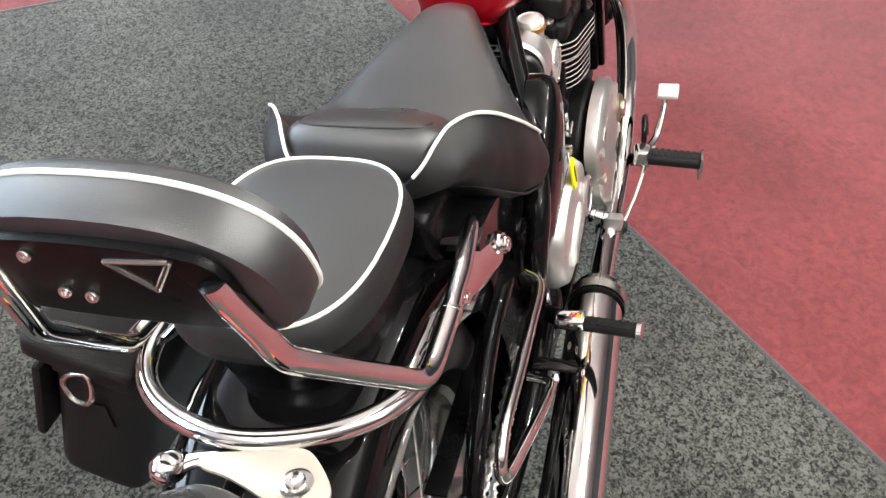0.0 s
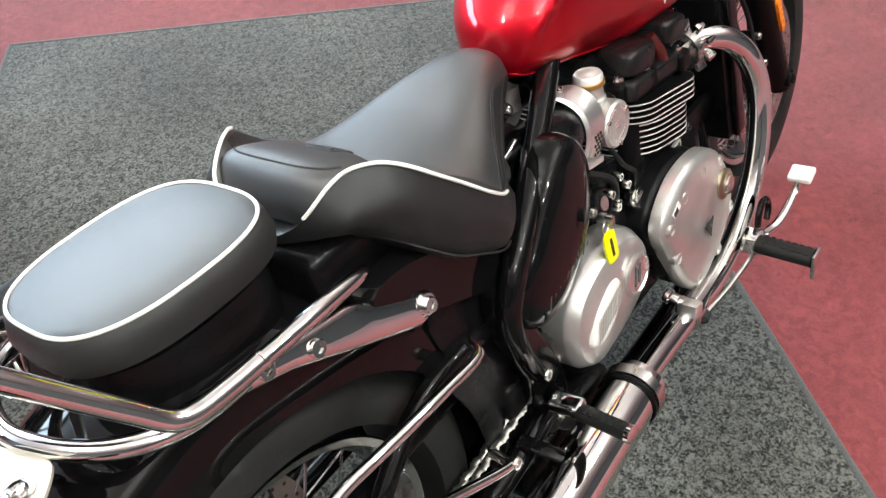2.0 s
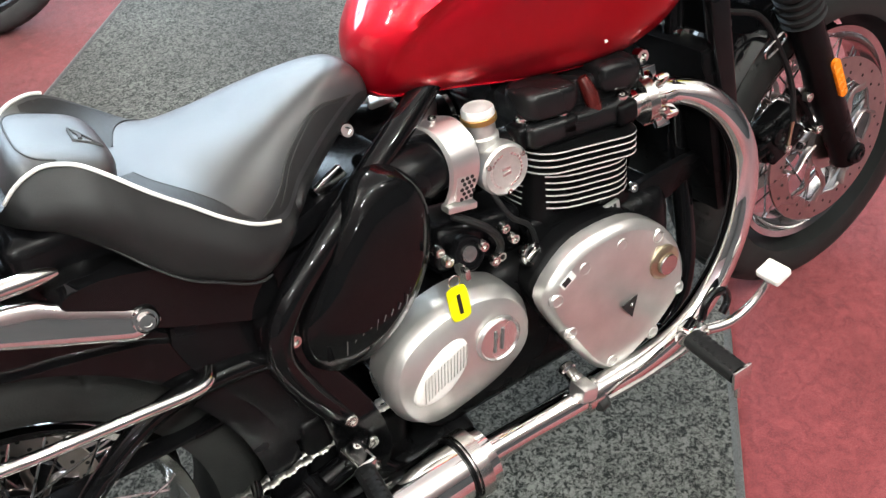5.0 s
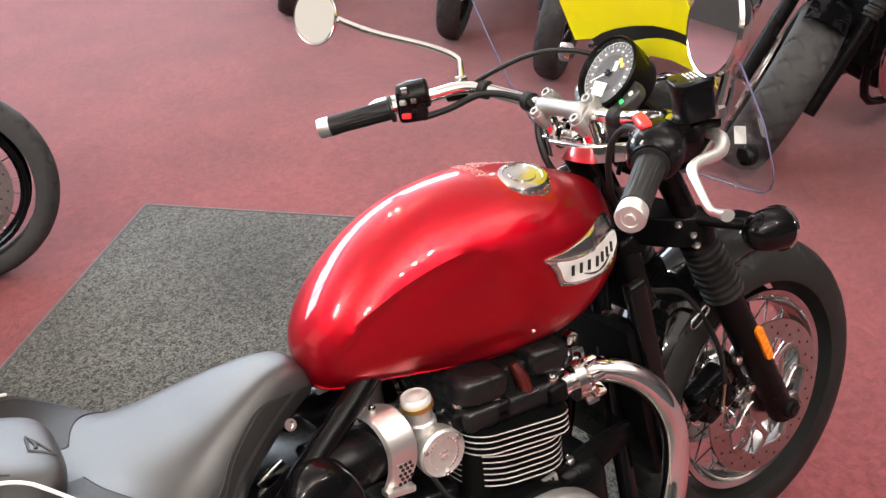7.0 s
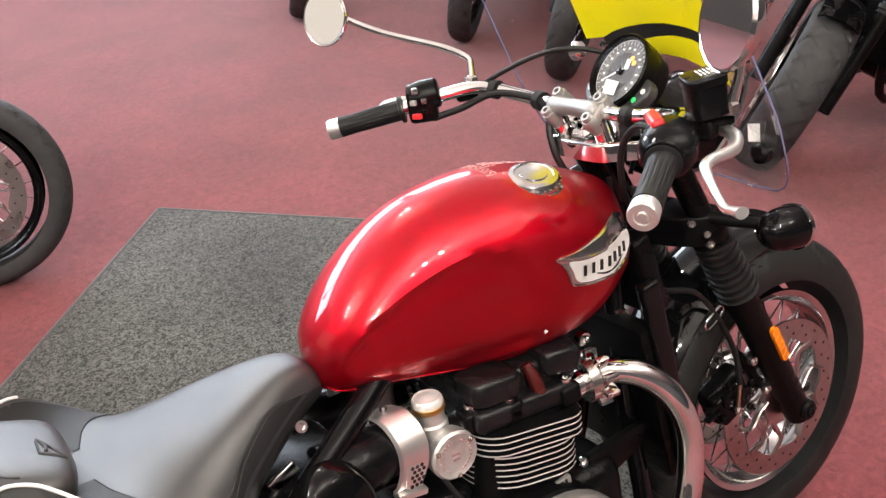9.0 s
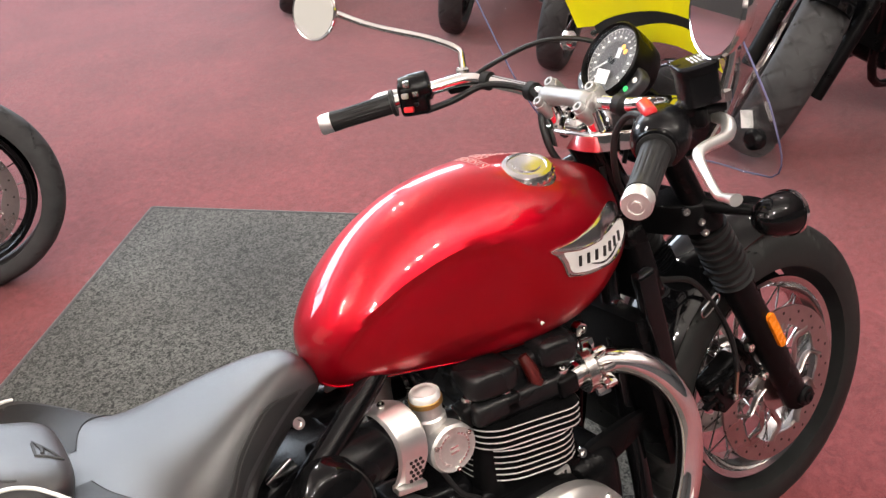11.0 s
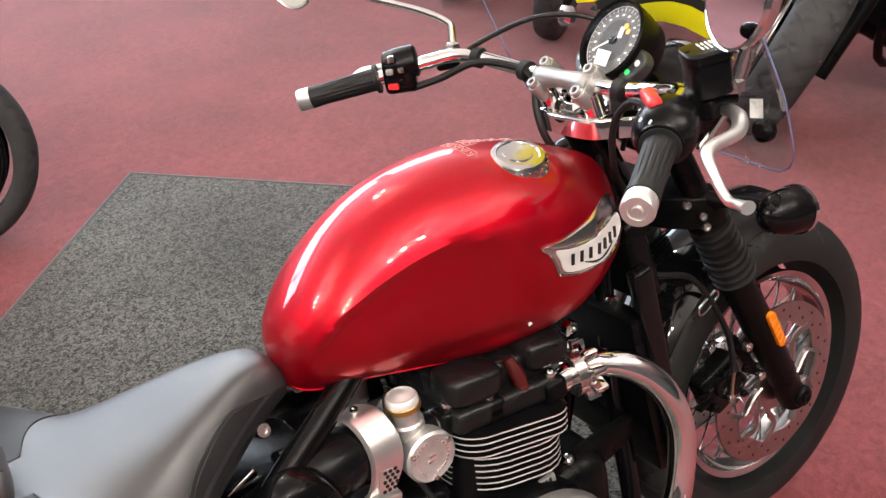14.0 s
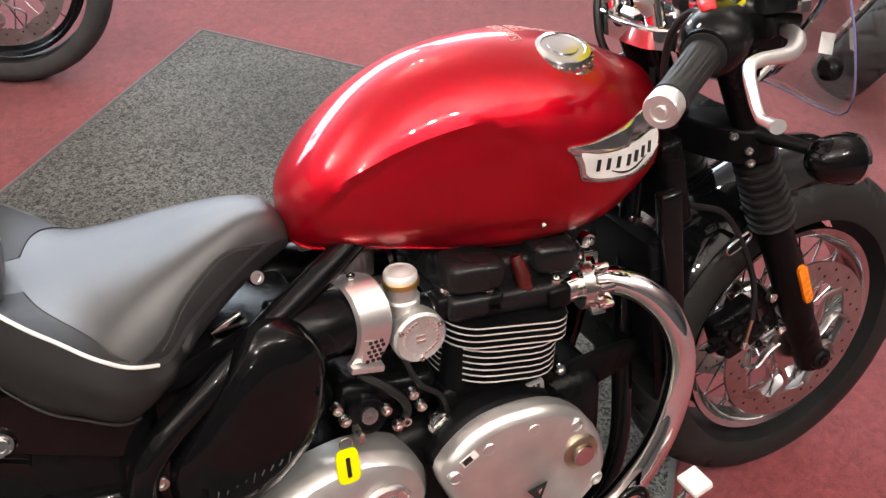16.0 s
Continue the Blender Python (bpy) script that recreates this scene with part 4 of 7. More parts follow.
# yellow card standing behind the screen, with a black arched band printed on it
def card(top, low, lift):
    """A strip of card bent to the screen, between two lines of (y, z)."""
    bm = bmesh.new()
    rows = []
    for line in (top, low):
        ys, zs = [q[0] for q in line], [q[1] for q in line]
        rows.append([(ys[0] + (ys[-1] - ys[0]) * k / 20, k) for k in range(21)])
    vs = []
    for line, row in zip((top, low), rows):
        order = sorted(line)
        vs.append([bm.verts.new((1.392 - 0.435 * (z - 0.865) - 0.095 * (y / 0.280) ** 2 - lift, y, z)) for y, z in [(y, float(np.interp(y, [q[0] for q in order], [q[1] for q in order]))) for y, _ in row]])
    for k in range(20):
        bm.faces.new((vs[0][k], vs[0][k + 1], vs[1][k + 1], vs[1][k]))
    return bm


CARD_LOW = [(0.130, 1.097), (0.094, 1.099), (0.06, 1.102), (-0.165, 1.100)]
ARCH = [(0.096, 1.098), (0.07, 1.109), (0.04, 1.117), (0.0, 1.123), (-0.05, 1.126), (-0.10, 1.122), (-0.165, 1.110)]
low1 = [(0.090, 1.070), (0.05, 1.088), (0.013, 1.096), (-0.02, 1.102), (-0.059, 1.106), (-0.10, 1.103), (-0.129, 1.096), (-0.165, 1.083)]
low2 = [(0.085, 1.045), (0.03, 1.066), (-0.02, 1.071), (-0.065, 1.067), (-0.109, 1.055), (-0.133, 1.047), (-0.165, 1.032)]
cardob = part("price_card", card([(0.118, 1.30), (-0.165, 1.30)], CARD_LOW, 0.0), BOARD_YELLOW, screen, "plain bright yellow card", smooth=False)
cardob.modifiers.new("thickness", "SOLIDIFY").thickness = 0.0015
part("black_band", card(ARCH, low1, 0.003), INK, cardob, "black arched band", smooth=False)
part("lower_band", card(low1, low2, 0.0035), BOARD_YELLOW, cardob, "yellow arched band", smooth=False)

# --- fuel tank: a lofted teardrop with knee recesses
TANK = [  # x, top, widest height, bottom, half width
    (0.606, 0.826, 0.806, 0.780, 0.010), (0.614, 0.846, 0.812, 0.769, 0.041), (0.634, 0.873, 0.820, 0.760, 0.071), (0.672, 0.911, 0.831, 0.752, 0.096),
    (0.725, 0.950, 0.842, 0.741, 0.109), (0.792, 0.979, 0.851, 0.727, 0.118), (0.870, 0.990, 0.857, 0.714, 0.130), (0.950, 0.987, 0.859, 0.708, 0.142),
    (1.030, 0.966, 0.853, 0.721, 0.144), (1.096, 0.936, 0.828, 0.765, 0.116), (1.143, 0.912, 0.813, 0.781, 0.068), (1.164, 0.882, 0.815, 0.794, 0.040), (1.170, 0.847, 0.823, 0.807, 0.022)]
TX = [r[0] for r in TANK]
tank_rows = spline([(r[0], r[1], r[2]) for r in TANK], 5), spline([(r[0], r[3], r[4]) for r in TANK], 5)


def smooth01(t):
    t = min(1.0, max(0.0, t))
    return t * t * (3 - 2 * t)


def knee(x, z):
    """How deep the knee recess is at a place on the tank's side."""
    edge = float(np.interp(x, [0.615, 0.638, 0.681, 0.731, 0.783, 0.817, 0.857, 0.894, 0.914, 0.926], [0.775, 0.837, 0.875, 0.899, 0.912, 0.916, 0.914, 0.902, 0.875, 0.83]))
    return 0.015 * smooth01((edge - z) / 0.022) * smooth01((x - 0.61) / 0.06) * smooth01((0.965 - x) / 0.06) * smooth01((z - 0.725) / 0.03)


def tank_ring(x, zt, zc, zb, w, n=64):
    ring = []
    for j in range(n):
        a = 2 * math.pi * j / n
        ca, sa = math.cos(a), math.sin(a)
        if sa >= 0:
            y, z = w * math.copysign(abs(ca) ** 0.92, ca), zc + (zt - zc) * abs(sa) ** 1.0
        else:
            y, z = w * math.copysign(abs(ca) ** 0.62, ca), zc - (zc - zb) * abs(sa) ** 0.8
        y -= math.copysign(knee(x, z), y) if abs(y) > 0.03 else 0
        ring.append(Vector((x, y, z)))
    return ring


for _ in range(3):
    for rows in tank_rows:
        soft_rows = [(rows[i - 1] + 2 * rows[i] + rows[i + 1]) / 4 for i in range(1, len(rows) - 1)]
        rows[8:-3] = soft_rows[7:-2]
rings = [tank_ring(a.x, a.y, a.z, b.y, b.z) for a, b in zip(*tank_rows)]
tank = part("fuel_tank", ringed(rings), RED_PAINT, bike, "metallic cranberry red teardrop fuel tank")


def tank_side(x, z):
    """Half width of the tank at a place on its side."""
    zt, zc, zb, w = (float(np.interp(x, TX, [r[k] for r in TANK])) for k in (1, 2, 3, 4))
    if z >= zc:
        s = min(1.0, (z - zc) / max(1e-4, zt - zc))
        return w * max(0.0, 1 - s * s) ** 0.46
    s = min(1.0, (zc - z) / max(1e-4, zc - zb)) ** 1.25
    return w * max(0.0, 1 - s * s) ** 0.31 - knee(x, z)


# seam flange under the tank
fl = []
for x, zt, zc, zb, w in TANK[1:-2]:
    fl.append((x, -tank_side(x, zb + 0.010) + 0.0004, zb + 0.009))
fl2 = [(x, -y, z) for x, y, z in fl]
part("seam", tube(fl + fl2[::-1], 0.0014, 8, 4, closed=True), RED_PAINT, tank, "pinched tank seam")
# clear warning decal round the cap, drawn as small outlined boxes


def tank_top(x, y):
    """A place on the tank's upper side."""
    zt, zc, w = (float(np.interp(x, TX, [r[k] for r in TANK])) for k in (1, 2, 4))
    ca = (abs(y) / w) ** (1 / 0.92)
    return Vector((x, y, zc + (zt - zc) * math.sqrt(max(0.0, 1 - ca * ca)) + 0.0012))


for bx, by in ((0.928, -0.030), (0.928, -0.012), (0.928, 0.006), (0.928, 0.024), (0.948, 0.000), (0.950, 0.018), (0.970, 0.012), (0.992, 0.012), (1.014, 0.008), (1.030, -0.006)):
    box4 = [tank_top(bx + u * 0.0075, by + v * 0.0065) for u, v in ((-1, -1), (1, -1), (1, 1), (-1, 1))]
    part("decal_box", tube(box4, 0.0006, 4, 1, closed=True), DECAL, tank, "pale printed warning decal")
    part("decal_box", tube([tank_top(bx - 0.003, by - 0.003), tank_top(bx + 0.003, by + 0.001)], 0.0010, 4, 1), DECAL, tank)
# filler cap
cc, cd = Vector((0.979, -0.060, 0.9610)), Vector((0.0, -0.30, 1)).normalized()
cap = part("filler_cap", lathe([(0.039, -0.004), (0.0400, 0.003), (0.0400, 0.006), (0.0385, 0.008), (0.0375, 0.012), (0.0355, 0.015), (0.029, 0.0165), (0.028, 0.0150), (0.020, 0.0150), (0.019, 0.0170), (0.010, 0.0175), (0, 0.0175)], cc, cd, 44), CAP_STEEL, tank, "polished screw filler cap")
part("collar", lathe([(0.040, -0.008), (0.0430, -0.006), (0.0430, -0.002), (0.040, 0.001)], cc, cd, 44), STEEL, cap)
for k in range(24):
    a = 2 * math.pi * k / 24
    u = cd.to_track_quat("Z", "Y").to_matrix() @ Vector((0.0400 * math.cos(a), 0.0400 * math.sin(a), 0.0050))
    part("knurl", tube([cc + u - cd * 0.003, cc + u + cd * 0.004], 0.0013, 5, 1), CHROME, cap)
part("sticker", box((0.930, -tank_side(0.930, 0.758) - 0.001, 0.758), (0.008, 0.0012, 0.005), 0, (0, -10, 8)), WHITE, tank, "tiny white sticker")

# tank badges: winged chrome plates with a dark inlay of plain strokes
BADGE = [(0.940, 0.875), (0.950, 0.861), (0.957, 0.845), (0.963, 0.827), (0.985, 0.820), (1.013, 0.817), (1.045, 0.816), (1.075, 0.822), (1.100, 0.838), (1.112, 0.858), (1.108, 0.878), (1.085, 0.890), (1.050, 0.890), (1.012, 0.882), (0.976, 0.876)]


def on_tank(x, z, lift, side):
    return Vector((x, side * (tank_side(x, z) + lift), z))


def badge_mesh(poly, lift, side, n=4):
    line = [(x, z) for x, z in round_poly(poly, n)] if n > 1 else poly
    cx, cz = sum(x for x, _ in line) / len(line), sum(z for _, z in line) / len(line)
    bm = bmesh.new()
    levels = []
    for f in (1.0, 1.0, 0.97, 0.75, 0.45):
        lf = {0: -0.004, 1: lift * 0.7}.get(len(levels), lift)
        levels.append([bm.verts.new(on_tank(cx + (x - cx) * f, cz + (z - cz) * f, lf, side)) for x, z in line])
    mid = bm.verts.new(on_tank(cx, cz, lift, side))
    k = len(line)
    for a, b in zip(levels, levels[1:]):
        for j in range(k):
            bm.faces.new((a[j], a[(j + 1) % k], b[(j + 1) % k], b[j]))
    for j in range(k):
        bm.faces.new((levels[-1][j], levels[-1][(j + 1) % k], mid))
    bmesh.ops.recalc_face_normals(bm, faces=bm.faces)
    return bm


for side in (-1, 1):
    bd = part("tank_badge", badge_mesh(BADGE, 0.006, side, 3), CAP_STEEL, tank, "winged chrome tank badge")
    part("inlay", badge_mesh([(0.958, 0.866), (0.963, 0.850), (0.968, 0.833), (0.987, 0.825), (1.013, 0.822), (1.045, 0.821), (1.073, 0.827), (1.095, 0.842), (1.104, 0.856), (1.085, 0.864), (1.05, 0.863), (1.010, 0.859), (0.980, 0.861)], 0.0072, side, 3), WHITE, bd, "cream enamel inlay")
    part("ridge", tube([on_tank(x, z, 0.0068, side) for x, z in ((0.943, 0.874), (0.978, 0.864), (1.010, 0.862), (1.05, 0.866), (1.085, 0.867), (1.107, 0.860))], 0.0017, 8, 4), CHROME, bd, "raised chrome ridge")
    part("ridge", tube([on_tank(x, z, 0.0068, side) for x, z in ((0.964, 0.830), (0.986, 0.822), (1.013, 0.819), (1.045, 0.818), (1.074, 0.824), (1.098, 0.840))], 0.0017, 8, 4), CHROME, bd, "raised chrome ridge")
    for k in range(7):  # the lettering, as plain dark bars
        x = 0.983 + 0.0150 * k
        z = 0.8440 + 0.0002 * (k - 2.6) ** 2
        bm = tube([on_tank(x + 0.0008, z + 0.0075, 0.0080, side), on_tank(x - 0.0008, z - 0.0075, 0.0080, side)], 0.0030, 8, 1, flat=0.5)
        part("stroke", bm, INK, bd)
    part("swoosh", tube([on_tank(1.003, 0.834, 0.008, side), on_tank(1.022, 0.828, 0.008, side), on_tank(1.045, 0.829, 0.008, side), on_tank(1.066, 0.837, 0.008, side)], [0.0006, 0.0016, 0.0016, 0.0005], 6, 5), INK, bd)

# --- rider's seat
SEAT = [  # x, half width, top middle, top edge, bottom
    (0.160, 0.030, 0.808, 0.808, 0.796), (0.168, 0.052, 0.808, 0.818, 0.797), (0.176, 0.070, 0.807, 0.832, 0.798), (0.186, 0.082, 0.806, 0.846, 0.799), (0.203, 0.091, 0.804, 0.859, 0.792), (0.224, 0.102, 0.802, 0.867, 0.776), (0.250, 0.121, 0.800, 0.864, 0.752), (0.272, 0.140, 0.800, 0.850, 0.730), (0.30, 0.154, 0.800, 0.824, 0.705),
    (0.33, 0.160, 0.799, 0.797, 0.689), (0.38, 0.163, 0.800, 0.752, 0.669), (0.43, 0.138, 0.805, 0.724, 0.690), (0.465, 0.112, 0.812, 0.744, 0.714), (0.51, 0.084, 0.821, 0.764, 0.738),
    (0.555, 0.058, 0.826, 0.780, 0.756), (0.588, 0.042, 0.821, 0.788, 0.766), (0.606, 0.032, 0.804, 0.784, 0.772), (0.612, 0.020, 0.792, 0.784, 0.778)]
rows = zip(spline([r[:3] for r in SEAT], 5), spline([(r[0], r[3], r[4]) for r in SEAT], 5))
rings = []
pipe_r = []
for a, b in rows:
    x, w, zc, ze, zb = a.x, a.y, a.z, b.y, b.z
    ear = 0.026 * smooth01((x - 0.17) / 0.025) * (1 - smooth01((x - 0.225) / 0.06))  # the skirt swells round the rear corners
    half = [(0.0, zb), (w * 0.6, zb), (w * 0.9, zb + 0.004)]
    for k in range(1, 7):
        t = k / 7
        half.append((w * (0.95 + 0.10 * math.sin(math.pi * t) * (1 if ze - zb > 0.03 else 0.4) + 0.03 * t) + ear * math.sin(math.pi * t) ** 0.8, zb + (ze - zb) * t))
    p = 2.8 + 4.0 * smooth01((x - 0.34) / 0.14)
    for k in range(0, 11):
        e = 1 - (k / 10) ** 1.6
        z = zc + (ze - zc) * e ** p + 0.005 * (1 - e) * smooth01((x - 0.28) / 0.12)
        half.append((w * e, z))
    rings.append([Vector((x, -y, z)) for y, z in half] + [Vector((x, y, z)) for y, z in half[-2:0:-1]])
    if x <= 0.436:
        pipe_r.append((x, w, ze))


def seat_top(x, e, side):
    """A place on the seat's top: e runs from 0 in the middle to 1 at the edge."""
    w, zc, ze = (float(np.interp(x, SEAT_X, c)) for c in (SEAT_W, SEAT_C, SEAT_E))
    p = 2.8 + 4.0 * smooth01((x - 0.34) / 0.14)
    return (x, side * w * e, zc + (ze - zc) * e ** p + 0.005 * (1 - e) * smooth01((x - 0.28) / 0.12) + 0.0006)


def dense(line):
    return [(q.x, min(0.99, q.y)) for q in spline([(x, e, 0.0) for x, e in line], 6)]


SEAT_R = list(zip(spline([r[:3] for r in SEAT], 5), spline([(r[0], r[3], r[4]) for r in SEAT], 5)))
SEAT_X, SEAT_W, SEAT_C, SEAT_E = [a.x for a, b in SEAT_R], [a.y for a, b in SEAT_R], [a.z for a, b in SEAT_R], [b.y for a, b in SEAT_R]
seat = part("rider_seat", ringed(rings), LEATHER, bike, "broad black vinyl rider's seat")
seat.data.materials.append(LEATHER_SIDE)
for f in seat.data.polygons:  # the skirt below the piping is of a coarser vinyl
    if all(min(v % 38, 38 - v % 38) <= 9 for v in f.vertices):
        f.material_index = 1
for side in (-1, 1):
    line = [(x, side * (w + 0.001), z + 0.002) for x, w, z in pipe_r[::3] if x > 0.171 and (side < 0 or x < 0.272)]
    part("piping", tube(line, 0.0023, 8, 4), PIPING, seat, "white seat piping")
    front = [(0.578, 0.98), (0.553, 0.935), (0.530, 0.885), (0.512, 0.87), (0.496, 0.88), (0.472, 0.90), (0.448, 0.92), (0.424, 0.945), (0.400, 0.98)]
    wing = [(0.392, 0.975), (0.378, 0.94), (0.366, 0.87), (0.336, 0.72), (0.318, 0.54), (0.306, 0.28)]
    part("seam", tube([seat_top(x, e, side) for x, e in dense(front)], 0.0011, 6, 1), THREAD, seat, "stitched seam")
    part("seam", tube([seat_top(x + 0.005, e + 0.022, side) for x, e in dense(front[1:-1])], 0.0008, 6, 1), THREAD, seat)
    part("seam", tube([seat_top(x, e, side) for x, e in dense(wing)], 0.0010, 6, 1), THREAD, seat)
    # coarser vinyl panels beyond the two seams
    for rows_ in ([[(x, e0 + (0.985 - e0) * k / 8) for k in range(9)] for x, e0 in dense(front)[2:-2]],
                  [[(0.232 + (x1 - 0.232) * k / 12, e1) for k in range(13)] for x1, e1 in dense(wing)]):
        bm = bmesh.new()
        vs = [[bm.verts.new(Vector(seat_top(x, e, side)) + Vector((0, 0, 0.0003))) for x, e in row] for row in rows_]
        for a, b in zip(vs, vs[1:]):
            for k in range(len(a) - 1):
                bm.faces.new((a[k], a[k + 1], b[k + 1], b[k]))
        bmesh.ops.recalc_face_normals(bm, faces=bm.faces)
        if sum(f.normal.z for f in bm.faces) < 0:
            bmesh.ops.reverse_faces(bm, faces=bm.faces)
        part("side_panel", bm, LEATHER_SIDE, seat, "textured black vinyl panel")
    welt = [(a.x, side * a.y * 1.0, b.z + (b.y - b.z) * 0.10) for a, b in SEAT_R if 0.205 < a.x < 0.40]
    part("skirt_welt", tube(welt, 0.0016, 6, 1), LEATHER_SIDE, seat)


def cushion(c, s, e=3.0, tilt=0.0, n=28, m=16, yaw=0):
    """A stuffed pad: a super-ellipsoid."""
    rings = []
    t = Matrix.Translation(c) @ Matrix.Rotation(radians(tilt), 4, "Y") @ Matrix.Rotation(radians(yaw), 4, "Z")
    for i in range(1, m):
        v = -math.pi / 2 + math.pi * i / m
        rr, h = abs(math.cos(v)) ** (2 / e), math.copysign(abs(math.sin(v)) ** (2 / e), math.sin(v))
        ring = []
        for j in range(n):
            a = 2 * math.pi * j / n
            ring.append(t @ Vector((s[0] * rr * math.copysign(abs(math.cos(a)) ** (2 / e), math.cos(a)), s[1] * rr * math.copysign(abs(math.sin(a)) ** (2 / e), math.sin(a)), s[2] * h)))
        rings.append(ring)
    return ringed(rings)


def pad_at(v, a, c=(0.236, 0.002, 0.825), s=(0.056, 0.097, 0.039), e=3.5, tilt=22):
    """A place on the lumbar pad, by its height angle and its round angle."""
    v, a = radians(v), radians(a)
    rr = math.cos(v) ** (2 / e)
    q = Vector((s[0] * rr * math.copysign(abs(math.cos(a)) ** (2 / e), math.cos(a)), s[1] * rr * math.copysign(abs(math.sin(a)) ** (2 / e), math.sin(a)), s[2] * math.sin(v) ** (2 / e)))
    return Matrix.Translation(c) @ Matrix.Rotation(radians(tilt), 4, "Y") @ (q * 1.004)


def pad_on(x, y, c=(0.236, 0.002, 0.825), s=(0.056, 0.097, 0.039), e=3.5, tilt=22):
    """The place on the top of the lumbar pad over x and y."""
    t = Matrix.Translation(c) @ Matrix.Rotation(radians(tilt), 4, "Y")
    inv = t.inverted()
    z = 0.90
    while z > 0.80:
        q = inv @ Vector((x, y, z))
        if sum(abs(q[k] / s[k]) ** e for k in range(3)) <= 1.0:
            break
        z -= 0.0005
    return Vector((x, y, z + 0.0006))


lum = part("lumbar_pad", cushion((0.236, 0.002, 0.825), (0.056, 0.097, 0.039), 3.5, 22, 64, 32), LEATHER, seat, "stuffed black lumbar pad")
TRI = [(0.264, 0.004), (0.287, -0.042), (0.263, -0.034)]
edge_line = [pad_on(a[0] + (b[0] - a[0]) * k / 8, a[1] + (b[1] - a[1]) * k / 8) for a, b in zip(TRI, TRI[1:] + TRI[:1]) for k in range(8)]
part("emblem", tube(edge_line, 0.0018, 6, 1, closed=True), THREAD, lum, "embossed triangle emblem")
part("emblem_bar", tube([pad_on(0.268, -0.008), pad_on(0.271, -0.018), pad_on(0.270, -0.030)], 0.0024, 6, 3), THREAD, lum)
part("pad_seam", tube([pad_at(46, 96 + 8 * k) for k in range(22)], 0.0013, 6, 1), THREAD, lum)

# --- pillion pad
PX, PY = 0.024, 0.004
rings, top_edge = [], []
for f, z in ((0.95, 0.829), (1.055, 0.833), (1.085, 0.848), (1.045, 0.866), (1.0, 0.873), (0.90, 0.876), (0.6, 0.879), (0.25, 0.880)):
    ring = []
    for j in range(60):
        a = 2 * math.pi * j / 60
        ca, sa = math.cos(a), math.sin(a)
        e = 2 / 3.0
        x = 0.121 * math.copysign(abs(ca) ** e, ca)
        y = 0.098 * math.copysign(abs(sa) ** e, sa) * (1 - 0.10 * max(0, -ca))
        ring.append(Vector((PX + x * f, PY + y * f, z)))
    rings.append(ring)
    if f == 1.0:
        top_edge = ring
pil = part("pillion_pad", ringed(rings), LEATHER, bike, "black vinyl pillion pad")
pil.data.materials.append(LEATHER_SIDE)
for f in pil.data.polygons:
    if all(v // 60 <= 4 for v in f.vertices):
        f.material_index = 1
part("piping", tube([q + Vector((0, 0, 0.001)) for q in top_edge], 0.0021, 8, 1, closed=True), PIPING, pil, "white pad piping")

rings = [[Vector((PX + (q.x - PX) * f + dx, PY + (q.y - PY) * f, z)) for q in top_edge] for f, z, dx in ((0.78, 0.735, 0.01), (0.86, 0.75, 0.008), (0.90, 0.80, 0.0), (0.90, 0.818, 0.0))]
part("pad_base", ringed(rings), BLACK_PLASTIC, pil, "black pillion pad base")
# --- backrest with its stays, and the luggage hoop
BT = pose(-0.172, 0.002, 1.022, 0, -14, 0)
rings = []
prof = []
for f, x in ((0.80, -0.0205), (0.94, -0.017), (0.995, -0.006), (1.0, 0.016), (0.97, 0.028), (0.85, 0.036), (0.5, 0.040)):
    ring = []
    for j in range(56):
        a = 2 * math.pi * j / 56
        ca, sa = math.cos(a), math.sin(a)
        y, z = 0.130 * math.copysign(abs(ca) ** 0.62, ca), (0.072 if sa > 0 else 0.058) * math.copysign(abs(sa) ** 0.75, sa)
        z -= 0.10 * y * y / 0.13
        ring.append(BT @ Vector((x, y * f, z * f)))
    rings.append(ring)
    if x == 0.016:
        prof = ring
back = part("backrest", ringed(rings), LEATHER, bike, "black vinyl passenger backrest")
part("piping", tube(prof, 0.0023, 8, 1, closed=True), PIPING, back, "white backrest piping")
part("back_plate", plate(round_poly([(-0.085, -0.034), (0.085, -0.034), (0.100, 0.004), (0.086, 0.046), (0.0, 0.056), (-0.086, 0.046), (-0.100, 0.004)], 4), 0.007, BT @ pose(-0.0205, 0, 0, 90, 0, -90), 0.002), BLACK_SATIN, back, "black steel back plate")
tri_ = [BT @ Vector(q) for q in ((-0.0278, -0.018, 0.040), (-0.0278, -0.068, 0.046), (-0.0278, -0.042, 0.010))]
bm = bmesh.new()
for a, b in zip(tri_, tri_[1:] + tri_[:1]):
    tube([a, b], 0.0022, 8, 1, bm=bm)
part("emblem", bm, STEEL, back, "raised triangle emblem")
for y, z in ((0.036, -0.003), (0.016, -0.006), (0.040, 0.040)):
    bolt(back, BT @ Vector((-0.0275, y, z)), (-1, 0, 0.2), 0.005, 0.005)
